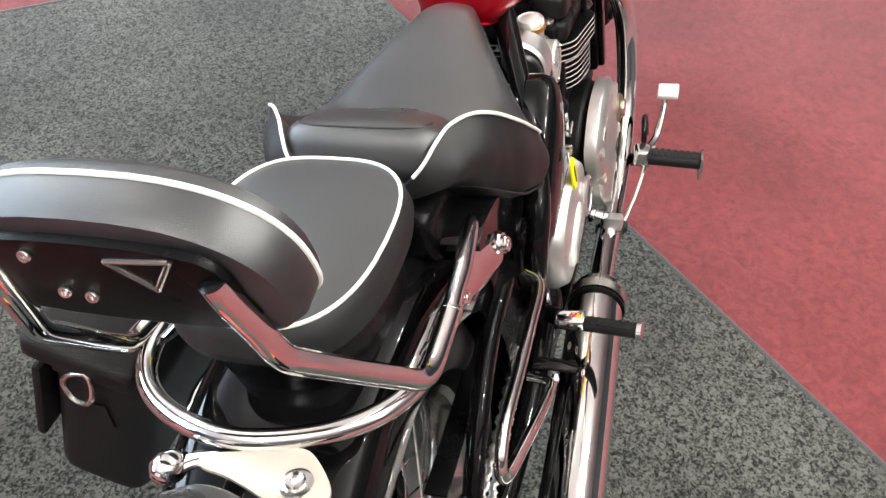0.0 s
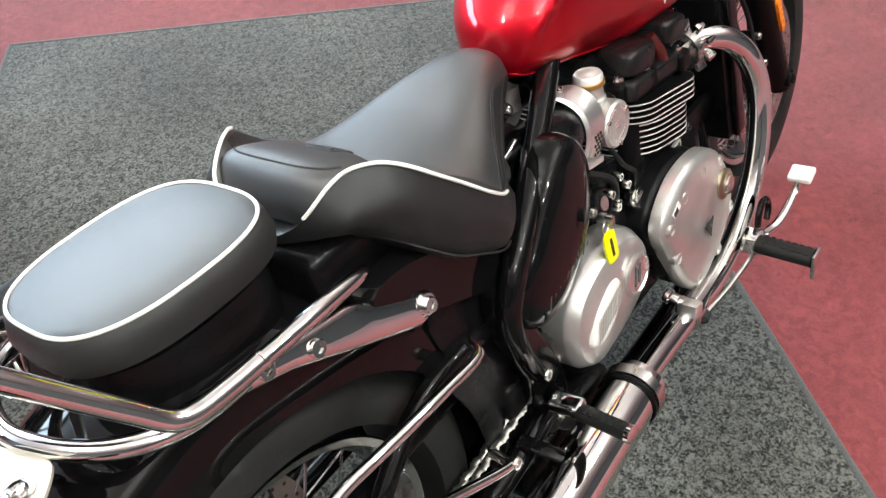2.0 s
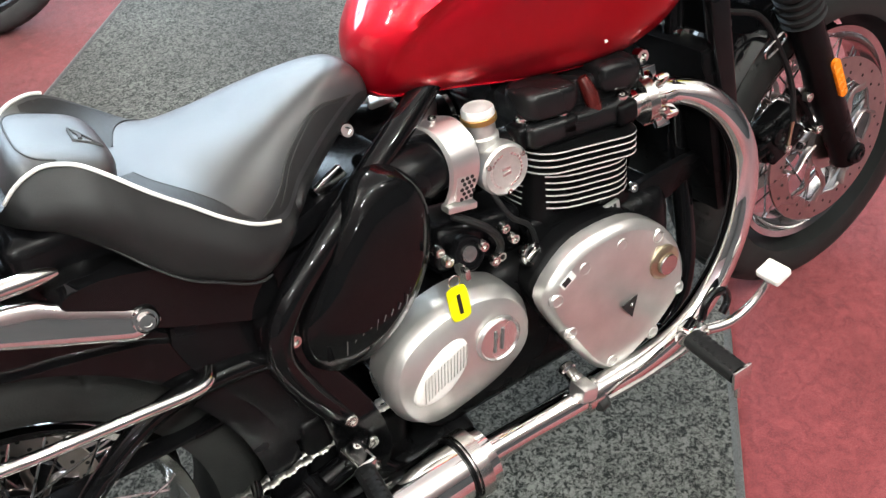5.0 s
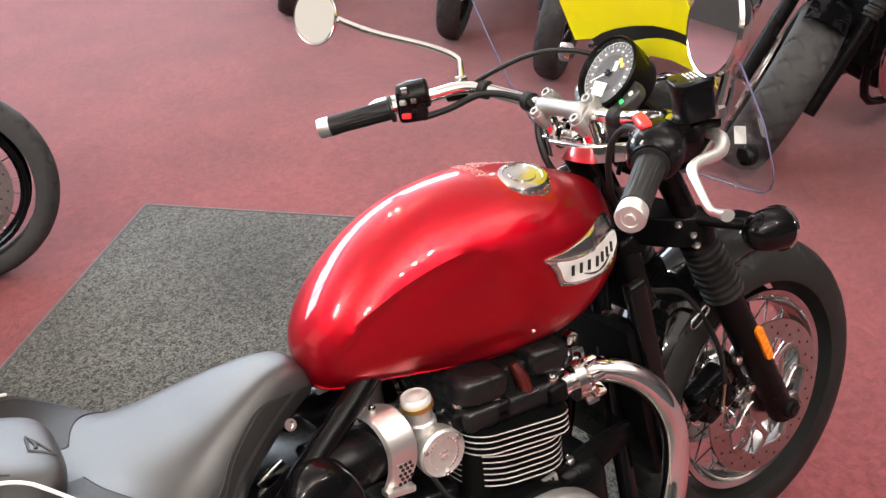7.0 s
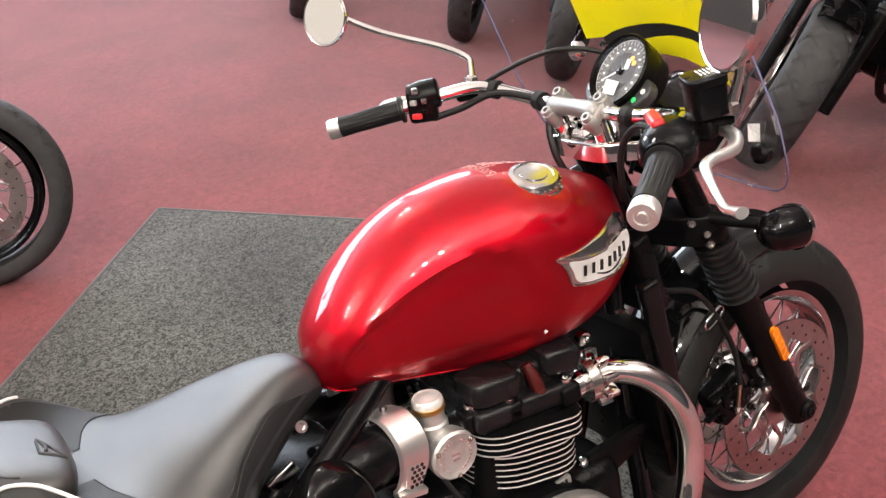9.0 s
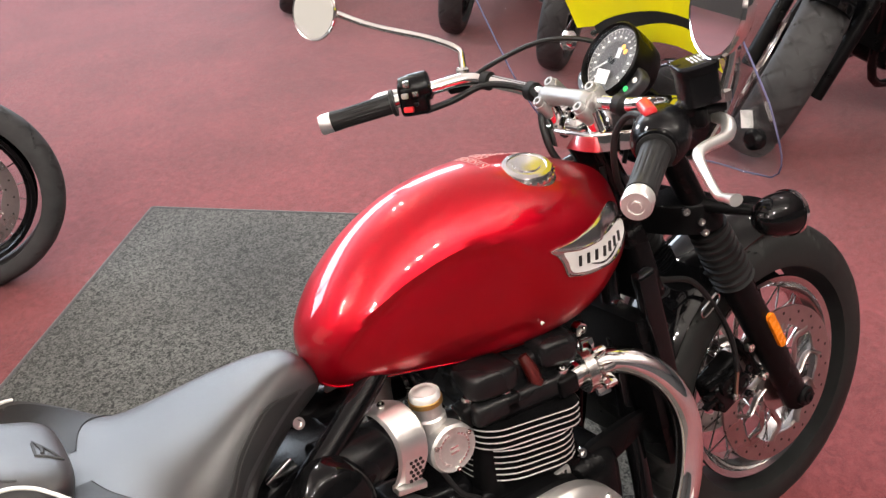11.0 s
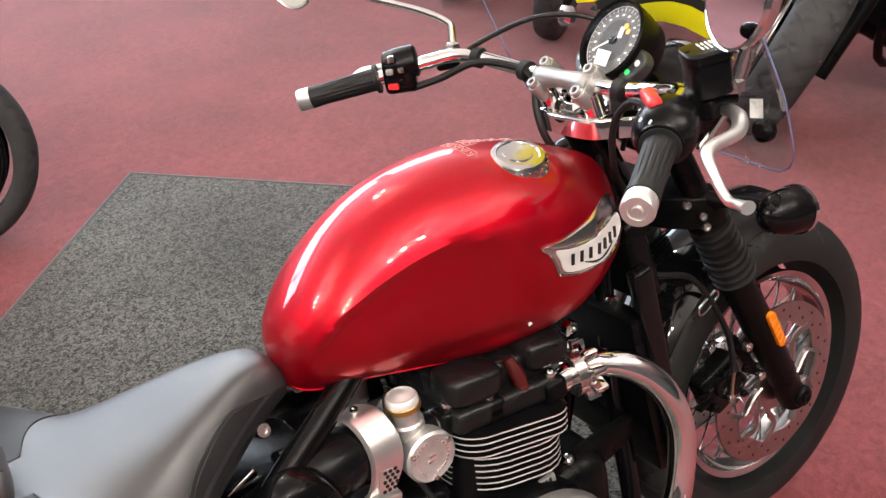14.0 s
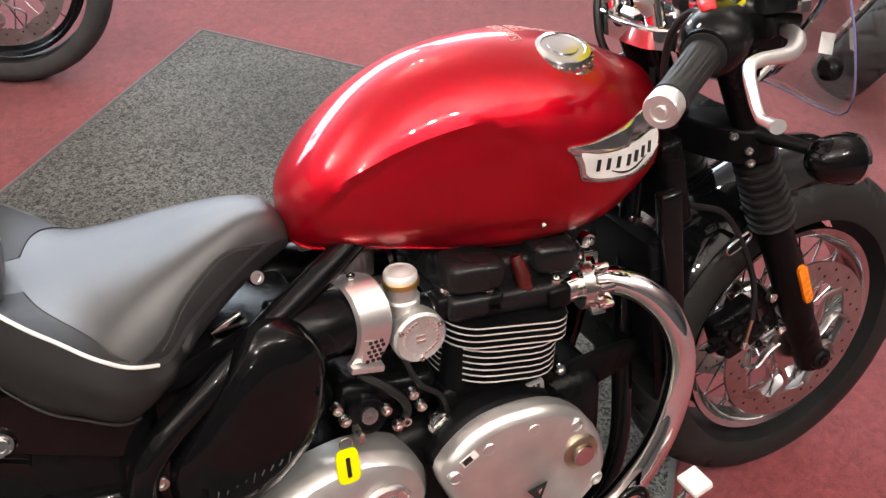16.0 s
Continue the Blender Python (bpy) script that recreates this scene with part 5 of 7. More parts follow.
for side in (-1, 1):
    part("stay", tube([(-0.2035, 0.086 * side, 1.040), (-0.201, 0.089 * side, 1.022), (-0.1935, 0.0955 * side, 0.988), (-0.1865, 0.1015 * side, 0.956), (-0.178, 0.106 * side, 0.940), (-0.160, 0.1135 * side, 0.916), (-0.130, 0.126 * side, 0.876), (-0.100, 0.1385 * side, 0.837), (-0.084, 0.1450 * side, 0.816), (-0.072, 0.1490 * side, 0.806), (-0.054, 0.1505 * side, 0.800), (-0.020, 0.149 * side, 0.796), (0.020, 0.147 * side, 0.793)], 0.0104, 16, 5), CHROME, back, "bent chrome backrest stay")
    part("stay_end", lathe([(0, 0.0025), (0.007, 0.0022), (0.0098, 0.0005), (0.0098, -0.003)], (-0.2035, 0.086 * side, 1.040), (-0.13, -0.16 * side, 0.95), 20), BLACK_PLASTIC, back, "black stay end cap")
    part("rail_end", tube([(0.018, 0.1468 * side, 0.793), (0.06, 0.142 * side, 0.788), (0.10, 0.138 * side, 0.784), (0.165, 0.128 * side, 0.774), (0.19, 0.123 * side, 0.768)], [0.0088, 0.0096, 0.0104, 0.0098, 0.005], 14, 5), CHROME, back, "tapered chrome rail")
    part("rail_ring", lathe([(0.0088, -0.003), (0.0114, -0.002), (0.0114, 0.002), (0.0088, 0.003)], (0.020, 0.147 * side, 0.793), (1, -0.1 * side, -0.09), 20), CHROME, back)
hoop = [(0.0, -0.143, 0.786), (-0.06, -0.140, 0.788), (-0.108, -0.116, 0.793), (-0.142, -0.068, 0.797), (-0.158, 0.0, 0.799), (-0.142, 0.068, 0.797), (-0.108, 0.116, 0.793), (-0.06, 0.140, 0.788), (0.0, 0.143, 0.786)]
rack = part("luggage_hoop", tube(hoop, 0.0105, 14, 6), CHROME, bike, "curved chrome luggage hoop")
part("bracket", plate(round_poly([(-0.158, -0.045), (-0.156, -0.066), (-0.163, -0.080), (-0.183, -0.099), (-0.198, -0.104), (-0.212, -0.100), (-0.217, -0.086), (-0.212, -0.062), (-0.200, -0.030), (-0.193, -0.008), (-0.188, 0.017), (-0.176, 0.020), (-0.168, -0.010)], 3), 0.004, pose(0, 0, 0.7935), 0.001), PLATE_CREAM, rack, "pale satin number-plate bracket")
part("washer", lathe([(0.006, 0.0), (0.0145, 0.0), (0.0145, 0.0016), (0.012, 0.0024), (0.006, 0.0024)], (-0.190, -0.073, 0.7975), (0, 0, 1), 28), STEEL, rack)
part("bolt_head", lathe([(0, 0.0030), (0.0035, 0.0030), (0.0042, 0.0048), (0.0075, 0.0052), (0.0088, 0.0036), (0.0088, 0.0)], (-0.190, -0.073, 0.7995), (0, 0, 1), 24), CHROME, rack, "bright button-head bolt")
part("bracket_arm", tube([(-0.176, 0.008, 0.792), (-0.178, 0.028, 0.790), (-0.188, 0.044, 0.788)], [0.008, 0.0085, 0.010], 14, 4, flat=0.6), CHROME, rack, "curved chrome arm")
part("ball_nut", lathe([(0.006, -0.020), (0.011, -0.015), (0.0145, -0.004), (0.015, 0.005), (0.0115, 0.013), (0.005, 0.017), (0, 0.018)], (-0.190, 0.0487, 0.790), (-0.7, 0.25, 0.35), 28), CHROME, rack, "domed chrome nut")

# --- rear mudguard
half = [(0.104, 0.313), (0.1045, 0.335), (0.1045, 0.358), (0.1035, 0.372), (0.1010, 0.383), (0.0960, 0.392), (0.0880, 0.398), (0.0740, 0.403), (0.0560, 0.407), (0.0360, 0.4100), (0.0160, 0.4116)]
GUARD = [(-y, r) for y, r in half] + half[::-1]
rings = []
FC = Vector((0.0, 0, 0.362))
for k in range(45):
    a = radians(28 + (205 - 28) * k / 44)
    up = [FC + Vector((rr * math.cos(a), y, rr * math.sin(a))) for y, rr in GUARD]
    dn = [FC + Vector(((rr - 0.004 * (1 - abs(y) / 0.2)) * math.cos(a), y * 0.965, (rr - 0.004 * (1 - abs(y) / 0.2)) * math.sin(a))) for y, rr in GUARD]
    rings.append(up + dn[::-1])
rm = part("rear_mudguard", ringed(rings), BLACK_GLOSS, bike, "wide gloss black rear mudguard")
for side in (-1, 1):
    rings = []
    for k in range(41):
        x = -0.056 + 0.320 * k / 40
        zt = float(np.interp(x, [-0.055, 0.03, 0.044, 0.096, 0.145, 0.160, 0.172, 0.208, 0.244, 0.258, 0.264], [0.797, 0.782, 0.777, 0.764, 0.752, 0.746, 0.737, 0.716, 0.695, 0.683, 0.672]))
        zb = float(np.interp(x, [-0.058, -0.034, 0.019, 0.052, 0.139, 0.233, 0.252, 0.264], [0.788, 0.776, 0.758, 0.748, 0.706, 0.660, 0.661, 0.672]))
        zm, zh = (zt + zb) / 2, max(0.003, (zt - zb) / 2)
        arc = [(math.cos(math.pi * n / 12), math.sin(math.pi * n / 12) ** 0.8) for n in range(13)]
        rings.append([Vector((x, side * (0.130 + 0.0065 * h - 0.30 * zh * u), zm + zh * u)) for u, h in arc] + [Vector((x, side * (0.127 - 0.30 * zh * u), zm + zh * u)) for u in (-0.96, 0.96)])
    st = part("mudguard_strut", ringed(rings), CHROME, rm, "long chrome mudguard strut")
    part("strut_boss", lathe([(0.012, -0.008), (0.0155, -0.004), (0.0155, 0.003), (0.013, 0.006), (0, 0.006)], (0.249, 0.133 * side, 0.678), (0, side, 0.25), 28), CHROME, st)
    for bx, bz in ((0.249, 0.678), (0.088, 0.747), (0.026, 0.772), (-0.027, 0.786)):
        bolt(st, (bx, (0.1385 if bx > 0.2 else 0.1358) * side, bz), (0, side, 0.25), 0.0105, 0.006, CHROME, "domed chrome bolt")
part("tail_lamp", cushion((-0.261, -0.004, 0.798), (0.045, 0.045, 0.043), 2.05, -14, 40, 22), LAMP_SHELL, rm, "rounded dark grey tail lamp shell")
part("tail_base", lathe([(0.0, -0.006), (0.042, -0.006), (0.046, -0.002), (0.046, 0.010), (0.042, 0.016), (0.036, 0.03), (0, 0.03)], (-0.228, -0.014, 0.780), (-1, 0.0, 0.12), 40), LAMP_SHELL, rm, "grey tail lamp base ring")
part("tail_lens", cushion((-0.292, -0.005, 0.796), (0.037, 0.046, 0.038), 2.25, -14, 40, 22), TAIL_LENS, rm, "lit red tail lamp lens")
part("tail_mount", tube([(-0.205, 0.005, 0.70), (-0.222, -0.008, 0.745), (-0.238, -0.016, 0.775)], [0.03, 0.028, 0.026], 16, 4), BLACK_SATIN, rm)
part("plate_holder", box((-0.335, 0.0, 0.66), (0.012, 0.19, 0.14), 0.006, (0, 20, 0), 2), BLACK_PLASTIC, rm, "black number-plate holder")
part("holder_arm", tube([(-0.29, 0.0, 0.64), (-0.325, 0, 0.70), (-0.335, 0, 0.66)], 0.016, 12, 4, flat=2.2), BLACK_SATIN, rm)
for side in (-1, 1):
    part("indicator_stalk", tube([(-0.30, 0.03 * side, 0.715), (-0.305, 0.09 * side, 0.735), (-0.305, 0.135 * side, 0.745)], 0.010, 12, 4), BLACK_SATIN, rm)
    ri = part("rear_indicator", lathe([(0.0, -0.045), (0.02, -0.036), (0.032, -0.012), (0.034, 0.015), (0.03, 0.018), (0, 0.018)], (-0.305, 0.165 * side, 0.75), (-1, 0, 0), 24), BLACK_GLOSS, rm, "gloss black rear indicator")
    part("lens", lathe([(0.033, 0.015), (0.028, 0.026), (0, 0.032)], (-0.305, 0.165 * side, 0.75), (-1, 0, 0), 24), AMBER, ri, "amber lens")

# --- frame
frame_parts = [
    ([(1.19, 0, 0.84), (1.05, 0, 0.80), (0.85, 0, 0.775), (0.66, 0, 0.755)], 0.022, "spine_tube"),
]
for side in (-1, 1):
    s = side
    frame_parts += [
        ([(0.69, 0.045 * s, 0.770), (0.65, 0.062 * s, 0.750), (0.56, 0.096 * s, 0.710), (0.47, 0.130 * s, 0.667), (0.40, 0.148 * s, 0.622), (0.372, 0.146 * s, 0.56), (0.392, 0.136 * s, 0.48), (0.43, 0.125 * s, 0.40)], 0.0185, "frame_tube"),
        ([(1.17, 0.028 * s, 0.86), (1.130, 0.034 * s, 0.72), (1.112, 0.060 * s, 0.5), (1.09, 0.10 * s, 0.30), (1.02, 0.11 * s, 0.20), (0.85, 0.115 * s, 0.175), (0.6, 0.12 * s, 0.19), (0.47, 0.122 * s, 0.26), (0.43, 0.125 * s, 0.40)], 0.0165, "down_tube"),
        ([(0.39, 0.112 * s, 0.53), (0.30, 0.112 * s, 0.545), (0.20, 0.113 * s, 0.53), (0.08, 0.115 * s, 0.44), (0.0, 0.118 * s, 0.345)], 0.014, "swingarm_tube"),
        ([(0.44, 0.130 * s, 0.325), (0.30, 0.134 * s, 0.302), (0.12, 0.130 * s, 0.302), (0.0, 0.120 * s, 0.325)], 0.019, "swingarm_tube"),
    ]
for pts, r, nm in frame_parts:
    part(nm, tube(pts, r, 14, 6), BLACK_GLOSS, bike, "gloss black frame tube")
for side in (-1, 1):
    pl = part("pivot_plate", plate(round_poly([(0.36, 0.60), (0.405, 0.60), (0.425, 0.52), (0.475, 0.40), (0.485, 0.31), (0.445, 0.27), (0.41, 0.31), (0.40, 0.42), (0.365, 0.52)], 3), 0.02, xz_plane(-0.118) if side < 0 else Matrix.Diagonal((1, -1, 1, 1)) @ xz_plane(-0.118), 0.006), BLACK_GLOSS, bike, "gloss black swingarm pivot plate")
    for bx, bz in ((0.435, 0.40), (0.455, 0.345), (0.395, 0.565), (0.45, 0.30)):
        bolt(pl, (bx, 0.138 * side, bz), (0, side, 0), 0.010, 0.008)
    part("axle_plate", plate(round_poly([(-0.05, 0.36), (0.06, 0.375), (0.07, 0.31), (-0.05, 0.31)], 3), 0.012, xz_plane(-0.112) if side < 0 else Matrix.Diagonal((1, -1, 1, 1)) @ xz_plane(-0.112), 0.004), BLACK_SATIN, bike)
    bolt(bike, (0.0, 0.124 * side, 0.338), (0, side, 0), 0.019, 0.014, CHROME, "chrome axle nut")
for side in (-1, 1):
    bolt(bike, (0.556, 0.052 * side, 0.752), (0.1, side, 0.5), 0.010, 0.012, CHROME, "bright seat bracket bolt")
    # chrome piece added as the white reflection on the gloss black part here
    part("bracket_glint", box((0.510, 0.086 * side, 0.716), (0.044, 0.008, 0.018), 0.003, (0, -28, 8 * side), 3), CHROME, bike, "chrome piece standing in for a bright reflection by the frame tube")
# seat base, black inner mudguard and battery box under the seat
part("seat_base", plate(round_poly([(0.19, -0.10), (0.40, -0.125), (0.52, -0.08), (0.60, -0.045), (0.60, 0.045), (0.52, 0.08), (0.40, 0.125), (0.19, 0.10)], 3), 0.03, pose(0, 0, 0.672, 0, 0, 0) @ pose(0, 0, 0), 0.004), BLACK_PLASTIC, bike)
# added block: keeps the window's reflection out between pad and seat
part("seat_gap_block", box((0.222, 0, 0.742), (0.15, 0.176, 0.105), 0.02, (0, 0, 0), 3), BLACK_PLASTIC, bike, "black block added to close the gap between pad and seat")
rings = []
for k in range(17):  # inner mudguard in front of the wheel
    a = radians(34 - 92 * k / 16)
    rings.append([Vector((0.004, 0, 0.345)) + Vector((rr * math.cos(a), y, rr * math.sin(a))) for y, rr in ((-0.108, 0.31), (-0.112, 0.34), (-0.106, 0.362), (0.106, 0.362), (0.112, 0.34), (0.108, 0.31), (0.104, 0.34), (0.09, 0.354), (-0.09, 0.354), (-0.104, 0.34))])
part("inner_mudguard", ringed(rings), BLACK_PLASTIC, bike, "black plastic inner mudguard")
part("swingarm_bridge", box((0.40, 0, 0.375), (0.06, 0.235, 0.07), 0.016, (0, 0, 0), 3), BLACK_SATIN, bike)
for side in (-1, 1):
    part("inner_panel", plate(round_poly([(0.27, 0.635), (0.375, 0.615), (0.385, 0.50), (0.41, 0.40), (0.36, 0.385), (0.335, 0.46), (0.285, 0.545)], 3), 0.012, xz_plane(-0.098) if side < 0 else Matrix.Diagonal((1, -1, 1, 1)) @ xz_plane(-0.098), 0.004), BLACK_PLASTIC, bike)
part("linkage_cover", box((0.45, 0, 0.285), (0.16, 0.215, 0.11), 0.025, (0, 6, 0), 3), BLACK_SATIN, bike)
part("collector_box", box((0.50, 0, 0.205), (0.26, 0.26, 0.10), 0.03, (0, 0, 0), 3), BLACK_SATIN, bike, "black exhaust collector box")
part("battery_box", box((0.44, 0, 0.58), (0.15, 0.19, 0.20), 0.02, (0, 8, 0), 3), BLACK_PLASTIC, bike)
# side cover
SIDE = [(0.535, 0.728), (0.578, 0.720), (0.606, 0.683), (0.608, 0.630), (0.592, 0.572), (0.553, 0.520), (0.500, 0.484), (0.445, 0.480), (0.405, 0.512), (0.404, 0.572), (0.446, 0.634), (0.492, 0.690)]
for side in (-1, 1):
    bm = bmesh.new()
    line = round_poly(SIDE, 5)
    cx, cz = 0.50, 0.62
    lv = []
    for f, y in ((1.0, 0.112), (1.0, 0.128), (0.96, 0.143), (0.88, 0.151), (0.7, 0.158), (0.4, 0.162)):
        lv.append([bm.verts.new((cx + (x - cx) * f, side * y, cz + (z - cz) * f)) for x, z in line])
    k = len(line)
    mid = bm.verts.new((cx, side * 0.163, cz))
    for a, b in zip(lv, lv[1:]):
        for j in range(k):
            bm.faces.new((a[j], a[(j + 1) % k], b[(j + 1) % k], b[j]))
    for j in range(k):
        bm.faces.new((lv[-1][j], lv[-1][(j + 1) % k], mid))
    bm.faces.new(lv[0])
    bmesh.ops.recalc_face_normals(bm, faces=bm.faces)
    sc = part("side_cover", bm, BLACK_GLOSS, bike, "bulging gloss black side cover")
    for j in range(10):  # the model script, as plain grey strokes
        x = 0.452 + 0.0115 * j
        z = 0.528 + 0.0035 * j + 0.0
        h = 0.011 if j in (0,) else 0.008 if j in (4, 8) else 0.0045
        part("script_stroke", tube([(x - 0.002, side * (0.1572 + 0.0003 * j), z - h), (x + 0.002, side * (0.1588 + 0.0003 * j), z + h)], 0.0008, 5, 1), SCRIPT, sc)

# --- engine
eng = part("engine", box((0.865, 0, 0.580), (0.165, 0.24, 0.16), 0.03, (0, 6, 0), 4), BLACK_SATIN, bike, "black air-finned parallel twin engine block")


def fin_ring(cx, hx, hy, rad, z, inset=0.0):
    pts = []
    for sx, sy, a0 in ((1, 1, 0), (-1, 1, 90), (-1, -1, 180), (1, -1, 270)):
        for k in range(7):
            a = radians(a0 + 15 * k)
            dx = sx * (hx - rad) + (rad - inset) * math.cos(a)
            pts.append(Vector((cx + dx, (sy * (hy - rad) + (rad - inset) * math.sin(a)) * (1 + 0.9 * dx), z - 0.13 * dx)))
    return pts


for k in range(10):
    z = 0.546 + 0.0100 * k
    low = k < 6
    hx, hy, rad = (0.090, 0.142, 0.066) if low else (0.089, 0.145, 0.040)
    cx = 0.867 + 0.0006 * k
    fin = part("fin", ringed([fin_ring(cx, hx, hy, rad, z - 0.0020, 0.006), fin_ring(cx, hx, hy, rad, z - 0.0013), fin_ring(cx, hx, hy, rad, z + 0.0013), fin_ring(cx, hx, hy, rad, z + 0.0020, 0.006)]), BLACK_SATIN, eng)
    part("machined_edge", ringed([fin_ring(cx, hx + 0.0006, hy + 0.0006, rad, z - 0.0013), fin_ring(cx, hx + 0.0006, hy + 0.0006, rad, z + 0.0013)], caps=False), MACHINED, fin, "bright machined fin edge")
part("cylinder_head", box((0.872, 0, 0.661), (0.180, 0.258, 0.036), 0.014, (0, 7, 0), 5), ENGINE_BLACK, eng, "black cylinder head")
cv = box((0.885, 0, 0.690), (0.20, 0.21, 0.05), 0.016, (0, 6, 0), 4)
part("cam_cover", cv, ENGINE_BLACK, eng, "black cam cover")
for side in (-1, 1):
    part("rocker_cover", cushion((0.828, 0.092 * side, 0.708), (0.044, 0.036, 0.023), 4.2, 8), ENGINE_BLACK, eng, "rounded black rocker cover")
    part("rocker_cover", cushion((0.950, 0.088 * side, 0.702), (0.038, 0.036, 0.023), 4.2, 10), ENGINE_BLACK, eng, "rounded black rocker cover")
    part("plug_cap", tube([(0.900, 0.118 * side, 0.664), (0.897, 0.112 * side, 0.690), (0.891, 0.102 * side, 0.716)], [0.010, 0.011, 0.008], 12, 4), DARK_RED, eng, "dark red spark plug cap")
    for bx, by, bz in ((0.846, 0.110, 0.676), (0.945, 0.118, 0.664), (0.79, 0.096, 0.684)):
        bolt(eng, (bx, by * side, bz), (0, side * 0.3, 1), 0.009, 0.014, CHROME, "bright head bolt")
    for bx, by, bz in ((0.846, 0.112, 0.670), (0.945, 0.120, 0.657), (0.79, 0.096, 0.676)):
        part("head_lug", box((bx, by * side, bz - 0.006), (0.036, 0.034, 0.034), 0.009, (0, -3, 0), 3), BLACK_SATIN, eng)
    bolt(bike, (1.024, 0.068 * side, 0.692), (0, side, 0), 0.013, 0.012, CHROME, "bright engine mount bolt")
    bolt(bike, (1.024, 0.072 * side, 0.465), (0, side, 0), 0.013, 0.012, CHROME, "bright engine mount bolt")
    bolt(bike, (0.774, 0.104 * side, 0.477), (0, side, 0), 0.017, 0.016, CHROME, "large bright plug")
    for bx, bz in ((1.123, 0.688), (1.119, 0.661)):
        bolt(bike, (bx, 0.050 * side, bz), (0, side, 0.1), 0.009, 0.008, CHROME)
    part("engine_mount", plate(round_poly([(0.985, 0.45), (1.03, 0.44), (1.12, 0.47), (1.12, 0.50), (1.03, 0.50), (0.985, 0.49)], 3), 0.012, xz_plane(-0.085) if side < 0 else Matrix.Diagonal((1, -1, 1, 1)) @ xz_plane(-0.085), 0.003), BLACK_SATIN, bike)
cs = box((0.80, 0, 0.37), (0.50, 0.24, 0.24), 0.05, (0, 0, 0), 4)
part("crankcase", cs, BLACK_SATIN, eng, "black crankcase")
part("barrel_base", box((0.865, 0, 0.515), (0.19, 0.235, 0.05), 0.012, (0, 0, 0), 3), BLACK_SATIN, eng)
for s in (-1, 1):  # starter housing and plugs behind the barrels
    part("starter_cover", box((0.70, 0.055 * s, 0.535), (0.15, 0.085, 0.075), 0.02, (0, 10, 0), 3), BLACK_PLASTIC, eng)
    pg = part("oil_plug", lathe([(0.013, -0.012), (0.0165, -0.006), (0.0185, 0.0), (0.0185, 0.007), (0.0165, 0.010), (0.0130, 0.0105), (0.012, 0.0085), (0, 0.0085)], (0.761, 0.122 * s, 0.497), (0.05, s, 0.22), 26), CHROME, eng, "round chrome slotted plug")
    part("slot_bar", box((0.761, 0.1325 * s, 0.4995), (0.026, 0.005, 0.006), 0.002, (0, -22, 0), 2), CHROME, pg)
    for bx, bz in ((0.621, 0.570), (0.727, 0.557), (0.715, 0.516)):
        bolt(eng, (bx, 0.112 * s, bz), (0, s, 0), 0.008, 0.012, STEEL)
part("number_pad", box((0.905, -0.124, 0.505), (0.045, 0.008, 0.015), 0.002, (0, -6, 0)), CAST, eng, "small cast serial pad")
for k in range(4):
    part("digit_bar", box((0.893 + 0.008 * k, -0.1285, 0.505 + 0.0008 * k), (0.0045, 0.0012, 0.008), 0, (0, -6, 0)), INK, eng)
for s in (-1, 1):  # bright fasteners on the barrels and the head
    for bx, by, bz in ((0.953, 0.118, 0.520), (0.948, 0.098, 0.658)):
        bolt(eng, (bx, by * s, bz), (0, s, 0.35), 0.009, 0.014, CHROME, "bright engine bolt")
# covers on the sides
CLUTCH = [(0.738, 0.468), (0.790, 0.512), (0.850, 0.522), (0.915, 0.510), (0.968, 0.468), (1.000, 0.405), (1.000, 0.345), (0.955, 0.298), (0.890, 0.262), (0.850, 0.258), (0.812, 0.290), (0.775, 0.358), (0.742, 0.425)]


def domed(poly, y0, y1, side, n=4, dome=0.012, fl=1.0):
    line = round_poly(poly, n)
    cx, cz = sum(x for x, _ in line) / len(line), sum(z for _, z in line) / len(line)
    bm = bmesh.new()
    lv = []
    for f, t in ((1.0, 0.0), (1.0, 0.60), (0.992, 0.68), (0.90, 0.98), (0.885, 1.0), (0.6, 1.0 + 0.6 * dome / max(1e-3, y1 - y0)), (0.3, 1.0 + dome / max(1e-3, y1 - y0))):
        y = y0 + (y1 - y0) * t
        lv.append([bm.verts.new((cx + (x - cx) * f, side * y, cz + (z - cz) * f)) for x, z in line])
    k = len(line)
    mid = bm.verts.new((cx, side * (y1 + dome), cz))
    for a, b in zip(lv, lv[1:]):
        for j in range(k):
            bm.faces.new((a[j], a[(j + 1) % k], b[(j + 1) % k], b[j]))
    for j in range(k):
        bm.faces.new((lv[-1][j], lv[-1][(j + 1) % k], mid))
    bm.faces.new(lv[0])
    bmesh.ops.recalc_face_normals(bm, faces=bm.faces)
    return bm


